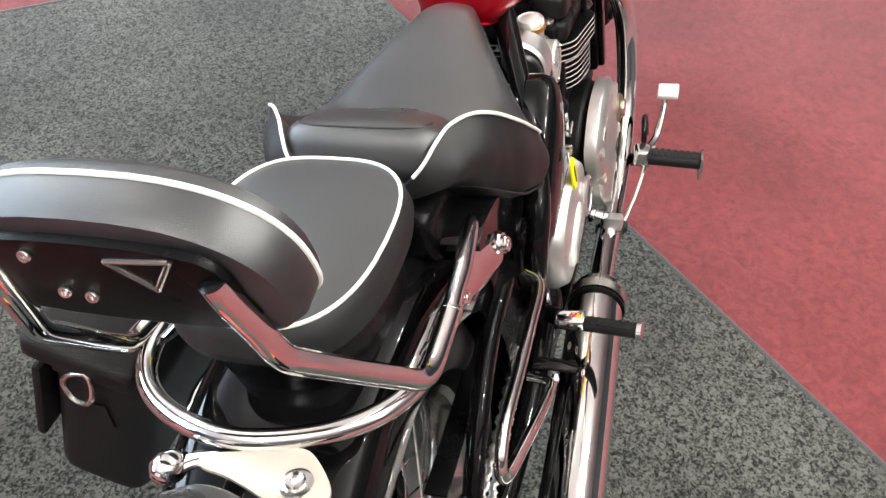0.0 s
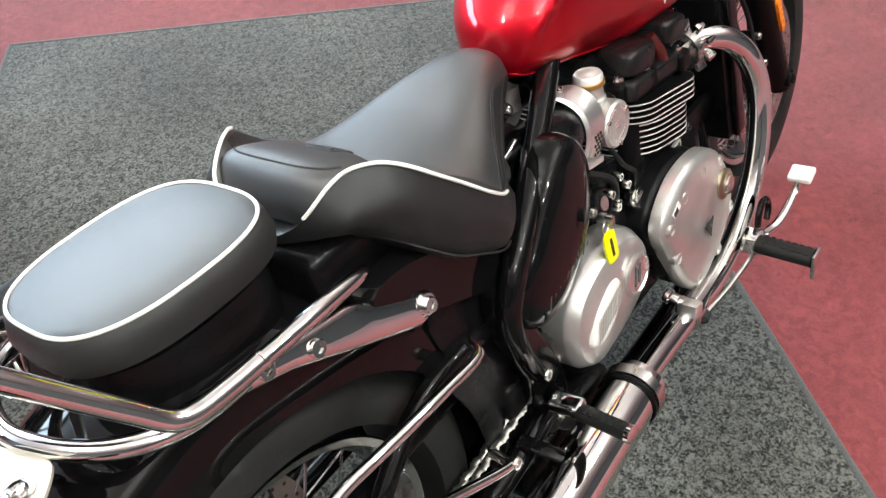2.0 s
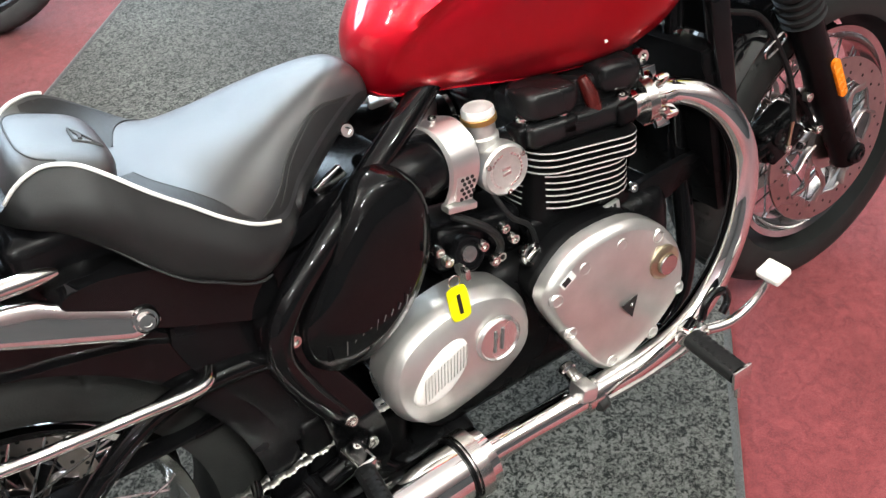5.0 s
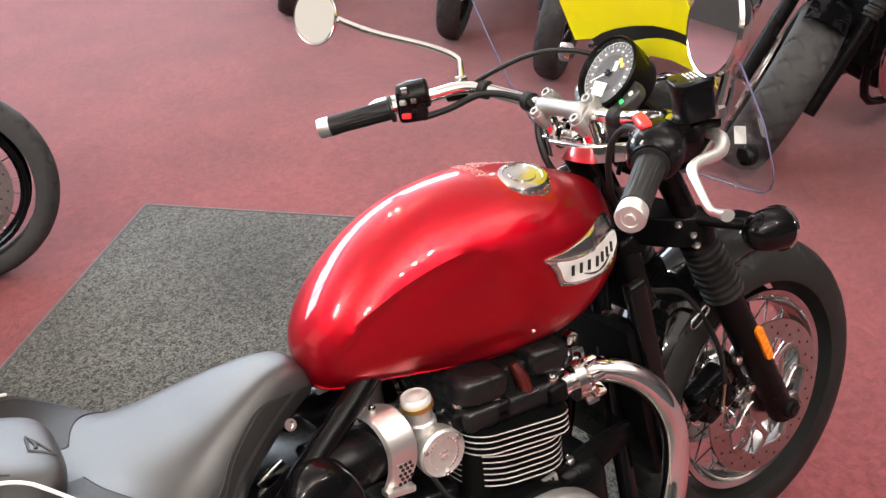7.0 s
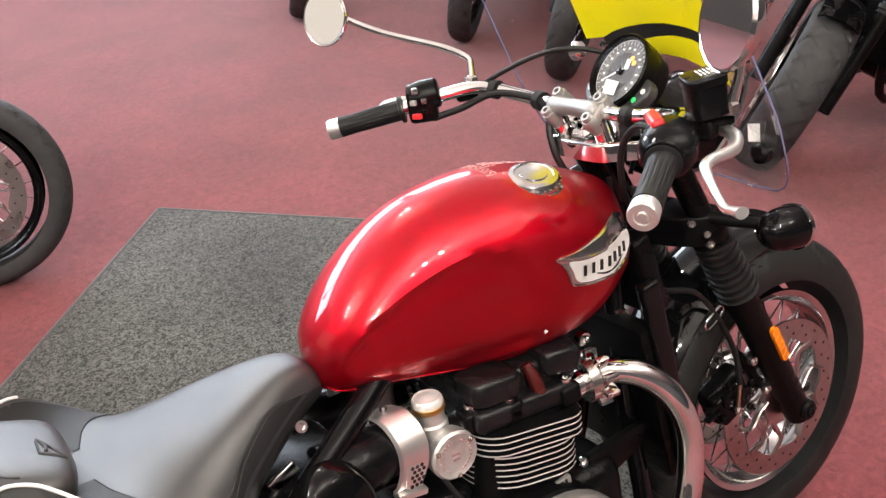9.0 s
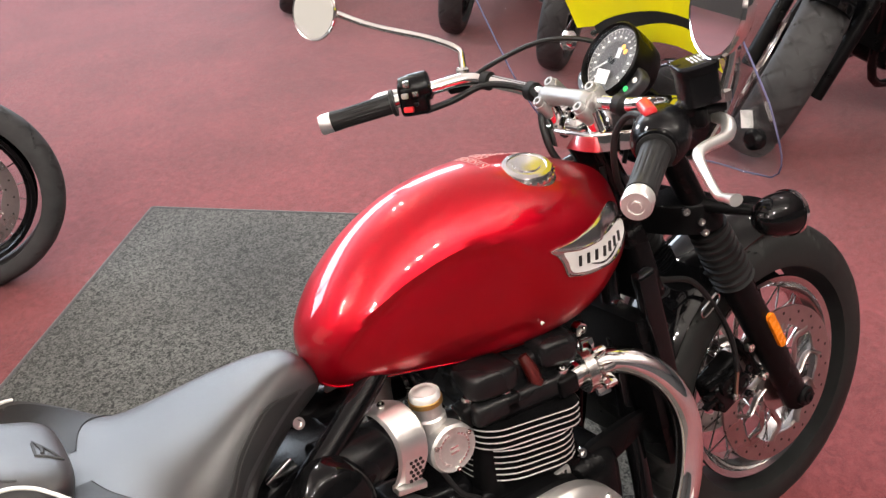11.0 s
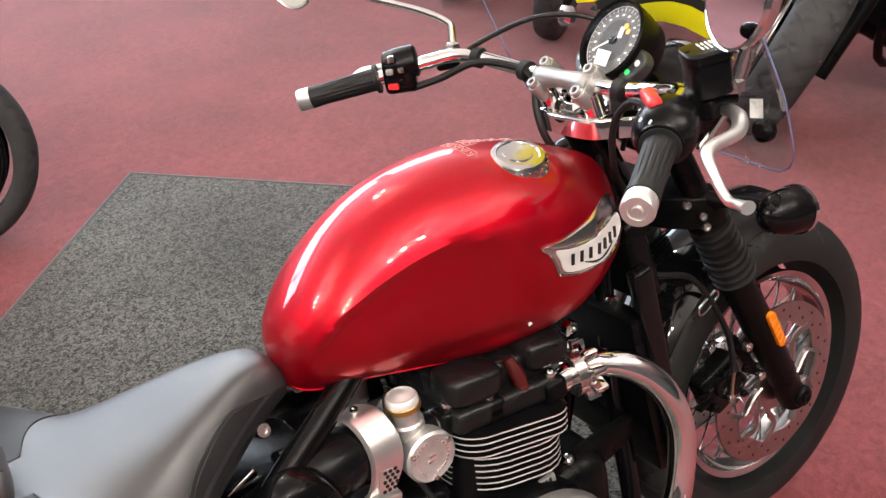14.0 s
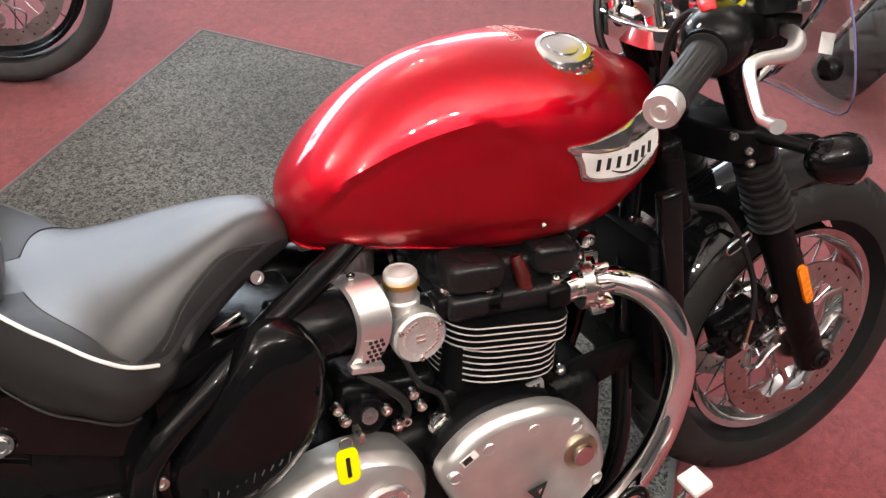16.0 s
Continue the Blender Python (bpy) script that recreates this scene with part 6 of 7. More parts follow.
for side in (-1, 1):
    part("crankcase_side", domed([(0.873 + (x - 0.873) * 0.975, 0.39 + (z - 0.39) * 0.975) for x, z in CLUTCH], 0.110, 0.159, side, 3, 0.0), BLACK_SATIN, eng, "black crankcase side")
    cc2 = part("clutch_cover", domed(CLUTCH, 0.157, 0.188, side, 3, 0.004), COVER_ALU, eng, "brushed aluminium clutch cover")
    for bx, bz in ((0.754, 0.452), (0.806, 0.482), (0.875, 0.488), (0.945, 0.468), (0.985, 0.35), (0.93, 0.292), (0.845, 0.285), (0.773, 0.382)):
        part("bolt_boss", lathe([(0.0125, 0), (0.0125, 0.011), (0.009, 0.0145), (0.008, 0.0105), (0, 0.0105)], (bx, side * 0.1755, bz), (0, side, 0), 14), COVER_ALU, cc2)
    part("filler_plug", lathe([(0.025, 0), (0.028, 0.004), (0.028, 0.012), (0.024, 0.015), (0.018, 0.015), (0.017, 0.019), (0.006, 0.021), (0, 0.021)], (0.952, side * 0.182, 0.420), (0, side, 0), 28), PLUG_METAL, cc2, "dull brass-grey oil filler plug")
    part("plug_face", lathe([(0.017, 0.018), (0.016, 0.0215), (0, 0.022)], (0.952, side * 0.182, 0.420), (0, side, 0), 24), STEEL, cc2)
    part("emblem", plate([(-0.016, 0.012), (0.016, 0.018), (0.004, -0.018)], 0.0015, (xz_plane(-0.1955) if side < 0 else Matrix.Diagonal((1, -1, 1, 1)) @ xz_plane(-0.1955)) @ pose(0.878, 0.374, 0), 0), INK, cc2, "black triangle emblem", smooth=False)
    part("emblem_inlay", plate([(0.000, 0.0065), (0.007, 0.0100), (0.0035, 0.000)], 0.0012, (xz_plane(-0.1972) if side < 0 else Matrix.Diagonal((1, -1, 1, 1)) @ xz_plane(-0.1972)) @ pose(0.878, 0.374, 0), 0), ALU, cc2, smooth=False)
    part("sticker", box((0.775, side * 0.1885, 0.478), (0.026, 0.0012, 0.014), 0, (0, -30, 0)), WHITE, cc2, "small black and white sticker")
    part("sticker_print", box((0.772, side * 0.1895, 0.4765), (0.014, 0.0008, 0.010), 0, (0, -30, 0)), INK, cc2)
    SPROCKET = [(0.492, 0.425), (0.520, 0.475), (0.580, 0.502), (0.645, 0.506), (0.703, 0.482), (0.732, 0.432), (0.722, 0.378), (0.672, 0.345), (0.600, 0.328), (0.540, 0.325), (0.502, 0.360)]
    sp = part("sprocket_cover", domed(SPROCKET, 0.10, 0.160, side, 4, 0.012), COVER_ALU, eng, "brushed aluminium sprocket cover")
    ro = lathe([(0.0, 0.0), (0.033, 0.0), (0.036, 0.003), (0.036, 0.007), (0.032, 0.010), (0.030, 0.007), (0, 0.007)], (0.660, side * 0.168, 0.430), (0, side, 0), 30)
    cr = part("roundel", ro, ALU, sp, "round engraved roundel")
    for k in range(2):
        part("stroke", tube([(0.650 + 0.012 * k, side * 0.1758, 0.413), (0.656 + 0.012 * k, side * 0.1758, 0.447)], 0.0026, 8, 1), SCRIPT, cr)
    gp = part("grille_panel", domed([(0.520, 0.395), (0.545, 0.438), (0.585, 0.462), (0.614, 0.455), (0.608, 0.415), (0.575, 0.385), (0.540, 0.378)], 0.16, 0.172, side, 4, 0.002), PIPING, sp, "pale ribbed inset panel")
    for k in range(14):
        x = 0.532 + 0.0055 * k
        part("rib", tube([(x, side * 0.1752, 0.390 + 0.0022 * k), (x + 0.006, side * 0.1752, 0.430 + 0.0018 * k)], 0.0009, 5, 1), CAST, gp)

for side in (-1, 1):
    part("side_fairing", domed([(0.165, 0.735), (0.20, 0.690), (0.255, 0.655), (0.325, 0.622), (0.385, 0.598), (0.412, 0.622), (0.395, 0.680), (0.33, 0.715), (0.24, 0.745), (0.19, 0.750)], 0.0, 0.130, side, 3, 0.0), BLACK_GLOSS, bike, "gloss black under-seat cover")

# --- intakes: throttle body dressed as a carburettor
for side in (-1, 1):
    s = side
    cb = part("carburettor_body", lathe([(0.019, 0.0), (0.024, 0.004), (0.024, 0.045), (0.021, 0.048), (0.021, 0.068)], (0.735, 0.079 * s, 0.640), (0, 0, 1), 24), CAST, eng, "cast alloy carburettor body")
    part("brass_ring", lathe([(0.021, 0.066), (0.0245, 0.067), (0.0245, 0.074), (0.021, 0.075)], (0.735, 0.079 * s, 0.640), (0, 0, 1), 24), BRASS, cb, "brass collar")
    part("cap", lathe([(0.0225, 0.074), (0.0225, 0.082), (0.020, 0.0855), (0.018, 0.0845), (0.012, 0.0850), (0.009, 0.0870), (0, 0.0875)], (0.735, 0.079 * s, 0.640), (0, 0, 1), 24), MACHINED, cb, "bright steel cap")
    fc = part("float_cover", lathe([(0.030, -0.03), (0.036, -0.026), (0.0375, -0.004), (0.0375, 0.008), (0.034, 0.012), (0.030, 0.0105), (0, 0.0105)], (0.744, 0.106 * s, 0.640), (0, s, 0), 32), CAST, cb, "round cast float cover")
    for k in range(3):
        a = radians(30 + 120 * k)
        bolt(fc, (0.744 + 0.0315 * math.cos(a), 0.116 * s, 0.640 + 0.0315 * math.sin(a)), (0, s, 0), 0.004, 0.004, STEEL)
    for k in range(26):  # raised lettering round the cover, as plain bars
        a = 2 * math.pi * (k + 0.5) / 26
        if k % 13 in (5, 6):
            continue
        part("raised_bar", box((0.744 + 0.0245 * math.cos(a), 0.1168 * s, 0.640 + 0.0245 * math.sin(a)), (0.0045, 0.0010, 0.0032), 0, (0, 90 - math.degrees(a), 0)), ALU, fc)
    for k in range(2):
        part("raised_bar", box((0.744, 0.1168 * s, 0.643 - 0.008 * k), (0.014, 0.001, 0.004), 0), ALU, fc)
    band = [(0.662, 0.045 * s, 0.720), (0.676, 0.072 * s, 0.722), (0.683, 0.098 * s, 0.706), (0.684, 0.112 * s, 0.680), (0.679, 0.113 * s, 0.650), (0.668, 0.108 * s, 0.625)]
    line = spline(band, 6)
    rings = []
    for q in line:
        out = Vector((0.15, 0.8 * s, 0.5)).normalized()
        rings.append([q + Vector((dx, 0, 0)) + out * dz for dx, dz in ((-0.024, 0), (-0.020, 0.005), (0.020, 0.005), (0.024, 0), (0.02, -0.004), (-0.02, -0.004))])
    bd = part("intake_band", ringed(rings), ALU, cb, "polished alloy intake band")
    bolt(bd, (0.672, 0.068 * s, 0.727), (0, 0.2 * s, 1), 0.006, 0.005)
    part("vent_panel", box((0.676, 0.1165 * s, 0.643), (0.026, 0.004, 0.034), 0.002, (0, 12, 0)), ALU, bd, "perforated vent panel")
    # perforations: black discs on the solid plate give the holes' dark
    for r_ in range(5):
        for c_ in range(3):
            part("vent_hole_shade", lathe([(0.0028, 0), (0.0028, 0.0006), (0, 0.0006)], (0.668 + 0.0075 * c_ + 0.0015 * r_ + (0.0035 if r_ % 2 else 0), 0.1186 * s, 0.630 + 0.0066 * r_), (0, s, 0), 10), INK, bd)
    part("band_foot", box((0.668, 0.110 * s, 0.617), (0.046, 0.02, 0.010), 0.003, (0, 12, 0)), ALU, bd)
    part("intake_boot", tube([(0.69, 0.07 * s, 0.672), (0.655, 0.072 * s, 0.672), (0.61, 0.078 * s, 0.675), (0.56, 0.08 * s, 0.68)], [0.030, 0.040, 0.046, 0.046], 22, 5), BLACK_PLASTIC, eng, "black rubber intake boot")
    part("intake_stub", tube([(0.75, 0.08 * s, 0.655), (0.80, 0.08 * s, 0.650)], 0.024, 18, 1), BLACK_SATIN, eng)
    part("hose_clamp", lathe([(0.022, -0.005), (0.027, -0.004), (0.027, 0.004), (0.022, 0.005)], (0.775, 0.08 * s, 0.652), (1, 0, 0), 22), STEEL, eng, "steel hose clamp")
    part("wire", tube([(0.72, 0.11 * s, 0.615), (0.735, 0.125 * s, 0.575), (0.765, 0.125 * s, 0.545), (0.78, 0.115 * s, 0.50)], 0.004, 8, 5), GRIP, eng)
    part("wire", tube([(0.66, 0.10 * s, 0.60), (0.70, 0.12 * s, 0.57), (0.72, 0.115 * s, 0.53), (0.70, 0.12 * s, 0.505)], 0.006, 8, 5), GRIP, eng)
lock = part("ignition_lock", lathe([(0.02, -0.03), (0.026, -0.012), (0.026, 0.006), (0.023, 0.010), (0.019, 0.010), (0.018, 0.006), (0, 0.006)], (0.661, -0.120, 0.549), (0.05, -1, 0.25), 28), BLACK_PLASTIC, bike, "black ignition lock")
part("barrel", lathe([(0.012, 0.006), (0.0115, 0.0095), (0.004, 0.010), (0, 0.0095)], (0.661, -0.120, 0.549), (0.05, -1, 0.25), 20), STEEL, lock)
for bx, bz in ((0.628, 0.555), (0.685, 0.552), (0.70, 0.52), (0.735, 0.54)):
    bolt(bike, (bx, -0.122, bz), (0, -1, 0), 0.008, 0.01, STEEL)
key = part("key_tag", plate(round_poly([(-0.009, -0.025), (0.009, -0.025), (0.0150, -0.017), (0.0150, 0.017), (0.009, 0.025), (-0.009, 0.025), (-0.0150, 0.017), (-0.0150, -0.017)], 2), 0.004, xz_plane(-0.158) @ pose(0.616, 0.510, 0, -6, 0, 0), 0.001), YELLOW, bike, "bright yellow plastic key tag on the ignition key")
part("print_bar", box((0.616, -0.1628, 0.510), (0.0055, 0.001, 0.030), 0, (-6, 0, 0)), INK, key)
part("key_ring", tube([(0.618 + 0.009 * math.cos(a), -0.153, 0.541 + 0.009 * math.sin(a)) for a in [2 * math.pi * k / 10 for k in range(10)]], 0.0012, 6, 1, closed=True), STEEL, key, "thin steel key ring")
part("key", box((0.640, -0.140, 0.540), (0.008, 0.03, 0.016), 0.002), STEEL, key)

# --- radiator and oil lines
for side in (-1, 1):
    for bx, bz in ((1.122, 0.690), (1.114, 0.666)):
        bolt(bike, (bx, 0.056 * side, bz), (-0.1, side, 0.1), 0.0095, 0.010, STEEL, "bright frame bolt")
part("frame_gusset", box((1.172, 0, 0.745), (0.040, 0.17, 0.15), 0.012, (0, -14, 0), 3), BLACK_SATIN, bike, "black headstock gusset")
part("radiator", box((1.135, 0, 0.54), (0.035, 0.25, 0.30), 0.008, (0, -8, 0), 2), BLACK_SATIN, bike, "black radiator")
for side in (-1, 1):
    part("radiator_tank", box((1.146, 0.125 * side, 0.580), (0.036, 0.024, 0.38), 0.008, (0, -8, 0), 3), BLACK_GLOSS, bike)

# --- exhausts
for side in (-1, 1):
    s = side
    hdr = [(0.965, 0.100 * s, 0.640), (1.03, 0.112 * s, 0.645), (1.072, 0.142 * s, 0.634), (1.108, 0.168 * s, 0.590), (1.126, 0.183 * s, 0.520), (1.112, 0.190 * s, 0.430), (1.070, 0.192 * s, 0.345), (1.00, 0.192 * s, 0.278), (0.90, 0.192 * s, 0.249), (0.78, 0.193 * s, 0.252), (0.66, 0.196 * s, 0.262), (0.56, 0.200 * s, 0.270)]
    ex = part("exhaust_header", tube(hdr, 0.0215, 20, 7), CHROME, bike, "curved chrome exhaust header")
    cl_ = part("exhaust_flange", lathe([(0.022, -0.012), (0.035, -0.012), (0.035, 0.004), (0.026, 0.012), (0.022, 0.012)], (1.002, 0.106 * s, 0.643), (1, 0.16 * s, 0.03), 24), STEEL, ex, "finned steel exhaust clamp")
    for k in range(9):
        a = radians(40 * k)
        u = Vector((0, math.cos(a), math.sin(a)))
        o = Vector((1.012, 0.108 * s, 0.643)) + u * 0.036
        part("flange_fin", box(o, (0.022, 0.010, 0.022), 0.003, (math.degrees(a) - 90, 0, 8 * s), 2), CHROME, cl_)
    mf = [(0.585, 0.199 * s, 0.268), (0.57, 0.200 * s, 0.269), (0.30, 0.214 * s, 0.276), (0.0, 0.228 * s, 0.284), (-0.22, 0.238 * s, 0.290), (-0.30, 0.242 * s, 0.292)]
    mu = part("muffler", tube(mf, [0.040, 0.045, 0.047, 0.048, 0.046, 0.042], 28, 4), CHROME, ex, "long chrome peashooter muffler")
    part("muffler_clamp", lathe([(0.0455, -0.011), (0.0515, -0.010), (0.0515, 0.010), (0.0455, 0.011)], (0.565, 0.200 * s, 0.269), (1, -0.05 * s, -0.03), 30), STEEL, mu, "steel band clamp")
    part("clamp_gap", lathe([(0.0458, -0.003), (0.049, -0.003), (0.049, 0.003), (0.0458, 0.003)], (0.548, 0.201 * s, 0.2695), (1, -0.05 * s, -0.03), 30), BLACK_SATIN, mu)
    part("hanger", tube([(0.36, 0.13 * s, 0.33), (0.365, 0.17 * s, 0.325), (0.372, 0.195 * s, 0.315)], 0.013, 10, 4, flat=0.5), BLACK_GLOSS, mu)
    part("header_clamp", lathe([(0.022, -0.016), (0.0265, -0.014), (0.0265, 0.014), (0.022, 0.016)], (0.79, 0.193 * s, 0.2515), (1, 0, 0), 24), STEEL, ex, "bright header clamp")
    part("clamp_lug", box((0.776, 0.202 * s, 0.277), (0.030, 0.036, 0.026), 0.006, (0, 14, 0), 2), ALU, ex, "bright clamp lug")
    part("clamp_stud", lathe([(0.012, 0.0), (0.015, 0.003), (0.015, 0.010), (0.012, 0.013), (0.012, 0.026), (0.014, 0.028), (0.014, 0.036)], (0.779, 0.155 * s, 0.291), (-0.05, s, -0.3), 18), CHROME, ex, "chrome stud")

    # --- footrests, pedal
    fr = part("footrest", tube([(0.952, 0.252 * s, 0.306), (0.942, 0.352 * s, 0.308)], 0.0185, 18, 1, flat=0.85), GRIP, bike, "black rubber-covered footrest")
    for k in range(7):
        part("tread_rib", box((0.950 - 0.00125 * k, (0.265 + 0.0125 * k) * s, 0.3208), (0.024, 0.007, 0.0022), 0.0008), GRIP, fr)
    part("end_cap", box((0.9415, 0.3555 * s, 0.308), (0.036, 0.006, 0.032), 0.003), CHROME, fr, "bright footrest end")
    part("feeler", tube([(0.940, 0.350 * s, 0.294), (0.938, 0.352 * s, 0.268)], 0.0045, 8, 1), STEEL, fr)
    part("knuckle", box((0.963, 0.238 * s, 0.301), (0.04, 0.036, 0.036), 0.008, (8, 0, 10), 3), CHROME, fr, "chrome footrest bracket")
    for dx, dz in ((0.012, 0.01), (-0.012, 0.01), (0, -0.012)):
        bolt(fr, (0.963 + dx, 0.256 * s, 0.301 + dz), (0, s, 0), 0.0055, 0.006)
    part("mount_arm", tube([(0.970, 0.235 * s, 0.298), (1.0, 0.205 * s, 0.255), (1.01, 0.14 * s, 0.215), (1.01, 0.11 * s, 0.205)], 0.012, 12, 4), BLACK_GLOSS, fr)
    part("pedal_arm", tube([(0.975, 0.245 * s, 0.305), (1.02, 0.258 * s, 0.302), (1.06, 0.265 * s, 0.318), (1.085, 0.271 * s, 0.345), (1.092, 0.275 * s, 0.362)], [0.009, 0.0085, 0.0075, 0.007, 0.007], 12, 5), CHROME, fr, "curved chrome pedal arm")
    part("pedal_pad", box((1.095, 0.276 * s, 0.370), (0.034, 0.042, 0.014), 0.005, (0, -18, 0), 3), PIPING if s < 0 else GRIP, fr, "bright ribbed pedal pad")
    part("pedal_guard", tube([(0.985, 0.238 * s, 0.318), (0.992, 0.238 * s, 0.342), (1.012, 0.236 * s, 0.352), (1.034, 0.236 * s, 0.344), (1.042, 0.236 * s, 0.322), (1.028, 0.238 * s, 0.305)], 0.0075, 12, 5, flat=0.8), BLACK_GLOSS, fr, "curved black pedal guard")
    part("linkage_rod", tube([(0.945, 0.245 * s, 0.285), (0.87, 0.232 * s, 0.262), (0.80, 0.215 * s, 0.245)], 0.0045, 8, 2), STEEL, fr, "thin steel linkage rod")
    part("rubber_boot", lathe([(0.006, -0.012), (0.011, -0.008), (0.012, 0.008), (0.006, 0.014)], (0.800, 0.215 * s, 0.245), (-1, 0, -0.2), 14), RUBBER, fr)
    pf = part("pillion_footrest", tube([(0.415, 0.205 * s, 0.372), (0.405, 0.285 * s, 0.378)], 0.014, 16, 1, flat=0.75), GRIP, bike, "folding pillion footrest")
    part("cap", lathe([(0.010, 0), (0.0145, 0.001), (0.014, 0.008), (0.008, 0.010), (0, 0.010)], (0.405, 0.285 * s, 0.378), (-0.1, s, 0.08), 16), CHROME, pf)
    for k in range(6):
        part("tread_rib", box((0.4135 - 0.0013 * k, (0.215 + 0.011 * k) * s, 0.3818 + 0.0008 * k), (0.017, 0.006, 0.003), 0.001), GRIP, pf)
    part("hinge", box((0.420, 0.180 * s, 0.370), (0.028, 0.05, 0.022), 0.006, (0, 0, 6), 3), CHROME, pf, "chrome folding hinge")
    part("bracket", tube([(0.425, 0.165 * s, 0.37), (0.44, 0.14 * s, 0.36), (0.45, 0.125 * s, 0.35)], 0.015, 12, 3), BLACK_GLOSS, pf)
    # --- saddlebag support loop
    lp = [(0.290, 0.150 * s, 0.590), (0.272, 0.172 * s, 0.589), (0.20, 0.177 * s, 0.598), (0.11, 0.181 * s, 0.610), (0.022, 0.184 * s, 0.622), (-0.012, 0.186 * s, 0.610), (-0.016, 0.186 * s, 0.582), (0.006, 0.186 * s, 0.556), (0.06, 0.186 * s, 0.522), (0.17, 0.184 * s, 0.452), (0.262, 0.180 * s, 0.396), (0.282, 0.172 * s, 0.385), (0.290, 0.14 * s, 0.38)]
    bs = part("saddlebag_rail", tube(lp, 0.0075, 14, 6), CHROME, bike, "chrome saddlebag support rail")
    bolt(bs, (0.288, 0.176 * s, 0.384), (0, s, 0), 0.010, 0.009, CHROME)

# --- chain and sprocket on the right
part("rear_sprocket", lathe([(0.05, -0.004), (0.098, -0.004), (0.098, 0.004), (0.05, 0.004)], AX_R + Vector((0, -0.105, 0)), (0, 1, 0), 42), STEEL, rw_, "steel rear sprocket")
lk = tube([(-0.0075, 0, 0), (-0.004, 0, 0), (0, 0, 0), (0.004, 0, 0), (0.0075, 0, 0)], [0.0045, 0.0072, 0.0052, 0.0072, 0.0045], 8, 1, flat=0.5)
link_ob = part("chain_link", lk, CHAIN, bike)
low = [Vector((0.56, -0.106, 0.372)), Vector((0.38, -0.109, 0.350)), Vector((0.2, -0.111, 0.331)), Vector((0.04, -0.111, 0.315))]
first = True
for line in (low,):
    tot = [line[0].lerp(line[1], t / 14) for t in range(14)] + [line[1].lerp(line[2], t / 14) for t in range(14)] + [line[2].lerp(line[3], t / 14) for t in range(15)]
    for k, q in enumerate(tot):
        for dy in (-1, 1):  # inner and outer side plates
            m4 = Matrix.Translation(q + Vector((0, dy * (0.0075 if k % 2 else 0.0045), 0))) @ Matrix.Rotation(-0.1, 4, "Y")
            if first:
                link_ob.matrix_basis, first = m4, False
            else:
                o = link_ob.copy()
                scene.collection.objects.link(o)
                o.matrix_basis = m4
part("chain_guard", box((0.2, -0.083, 0.463), (0.36, 0.03, 0.006), 0.002, (0, 0, 0)), BLACK_SATIN, bike)
part("shock_body", tube([(0.33, 0.0, 0.60), (0.22, 0.0, 0.50)], 0.03, 16, 1), BLACK_SATIN, bike)
# side stand
part("side_stand", tube([(0.72, 0.13, 0.22), (0.70, 0.22, 0.14), (0.68, 0.30, 0.066)], 0.012, 12, 3), BLACK_SATIN, bike, "black side stand")
part("stand_foot", box((0.68, 0.303, 0.068), (0.06, 0.05, 0.008), 0.002, (11.6, 0, 0)), BLACK_SATIN, bike)

# --- saddlebag, hung on its rail
bag = tagged(part("saddlebag", box((0.075, 0.318, 0.570), (0.22, 0.125, 0.27), 0.035, (24, 0, 0), 4), BAG), "black leather saddlebag strapped beside the rear mudguard", "saddlebag")
bag.matrix_world = bike.matrix_world
part("lid", box((0.075, 0.286, 0.705), (0.234, 0.140, 0.040), 0.016, (24, 0, 0), 3), BAG, bag, "overhanging black leather lid")
part("lid_flap", box((0.075, 0.376, 0.625), (0.23, 0.012, 0.15), 0.005, (24, 0, 0), 2), BAG, bag)
part("d_ring", tube([(-0.040, 0.312, 0.682), (-0.040, 0.276, 0.696), (-0.045, 0.274, 0.672), (-0.048, 0.286, 0.652), (-0.046, 0.308, 0.656)], 0.0035, 8, 3, closed=True), STEEL, bag, "steel D-ring")
part("tab", box((-0.037, 0.296, 0.696), (0.006, 0.045, 0.022), 0.002, (24, 0, 0)), BAG, bag)
part("patch", plate([(-0.018, 0.02), (0.018, 0.02), (0.014, -0.02), (-0.022, -0.02)], 0.002, pose(-0.0365, 0.296, 0.615, 90, 0, -90), 0), BAG, bag)

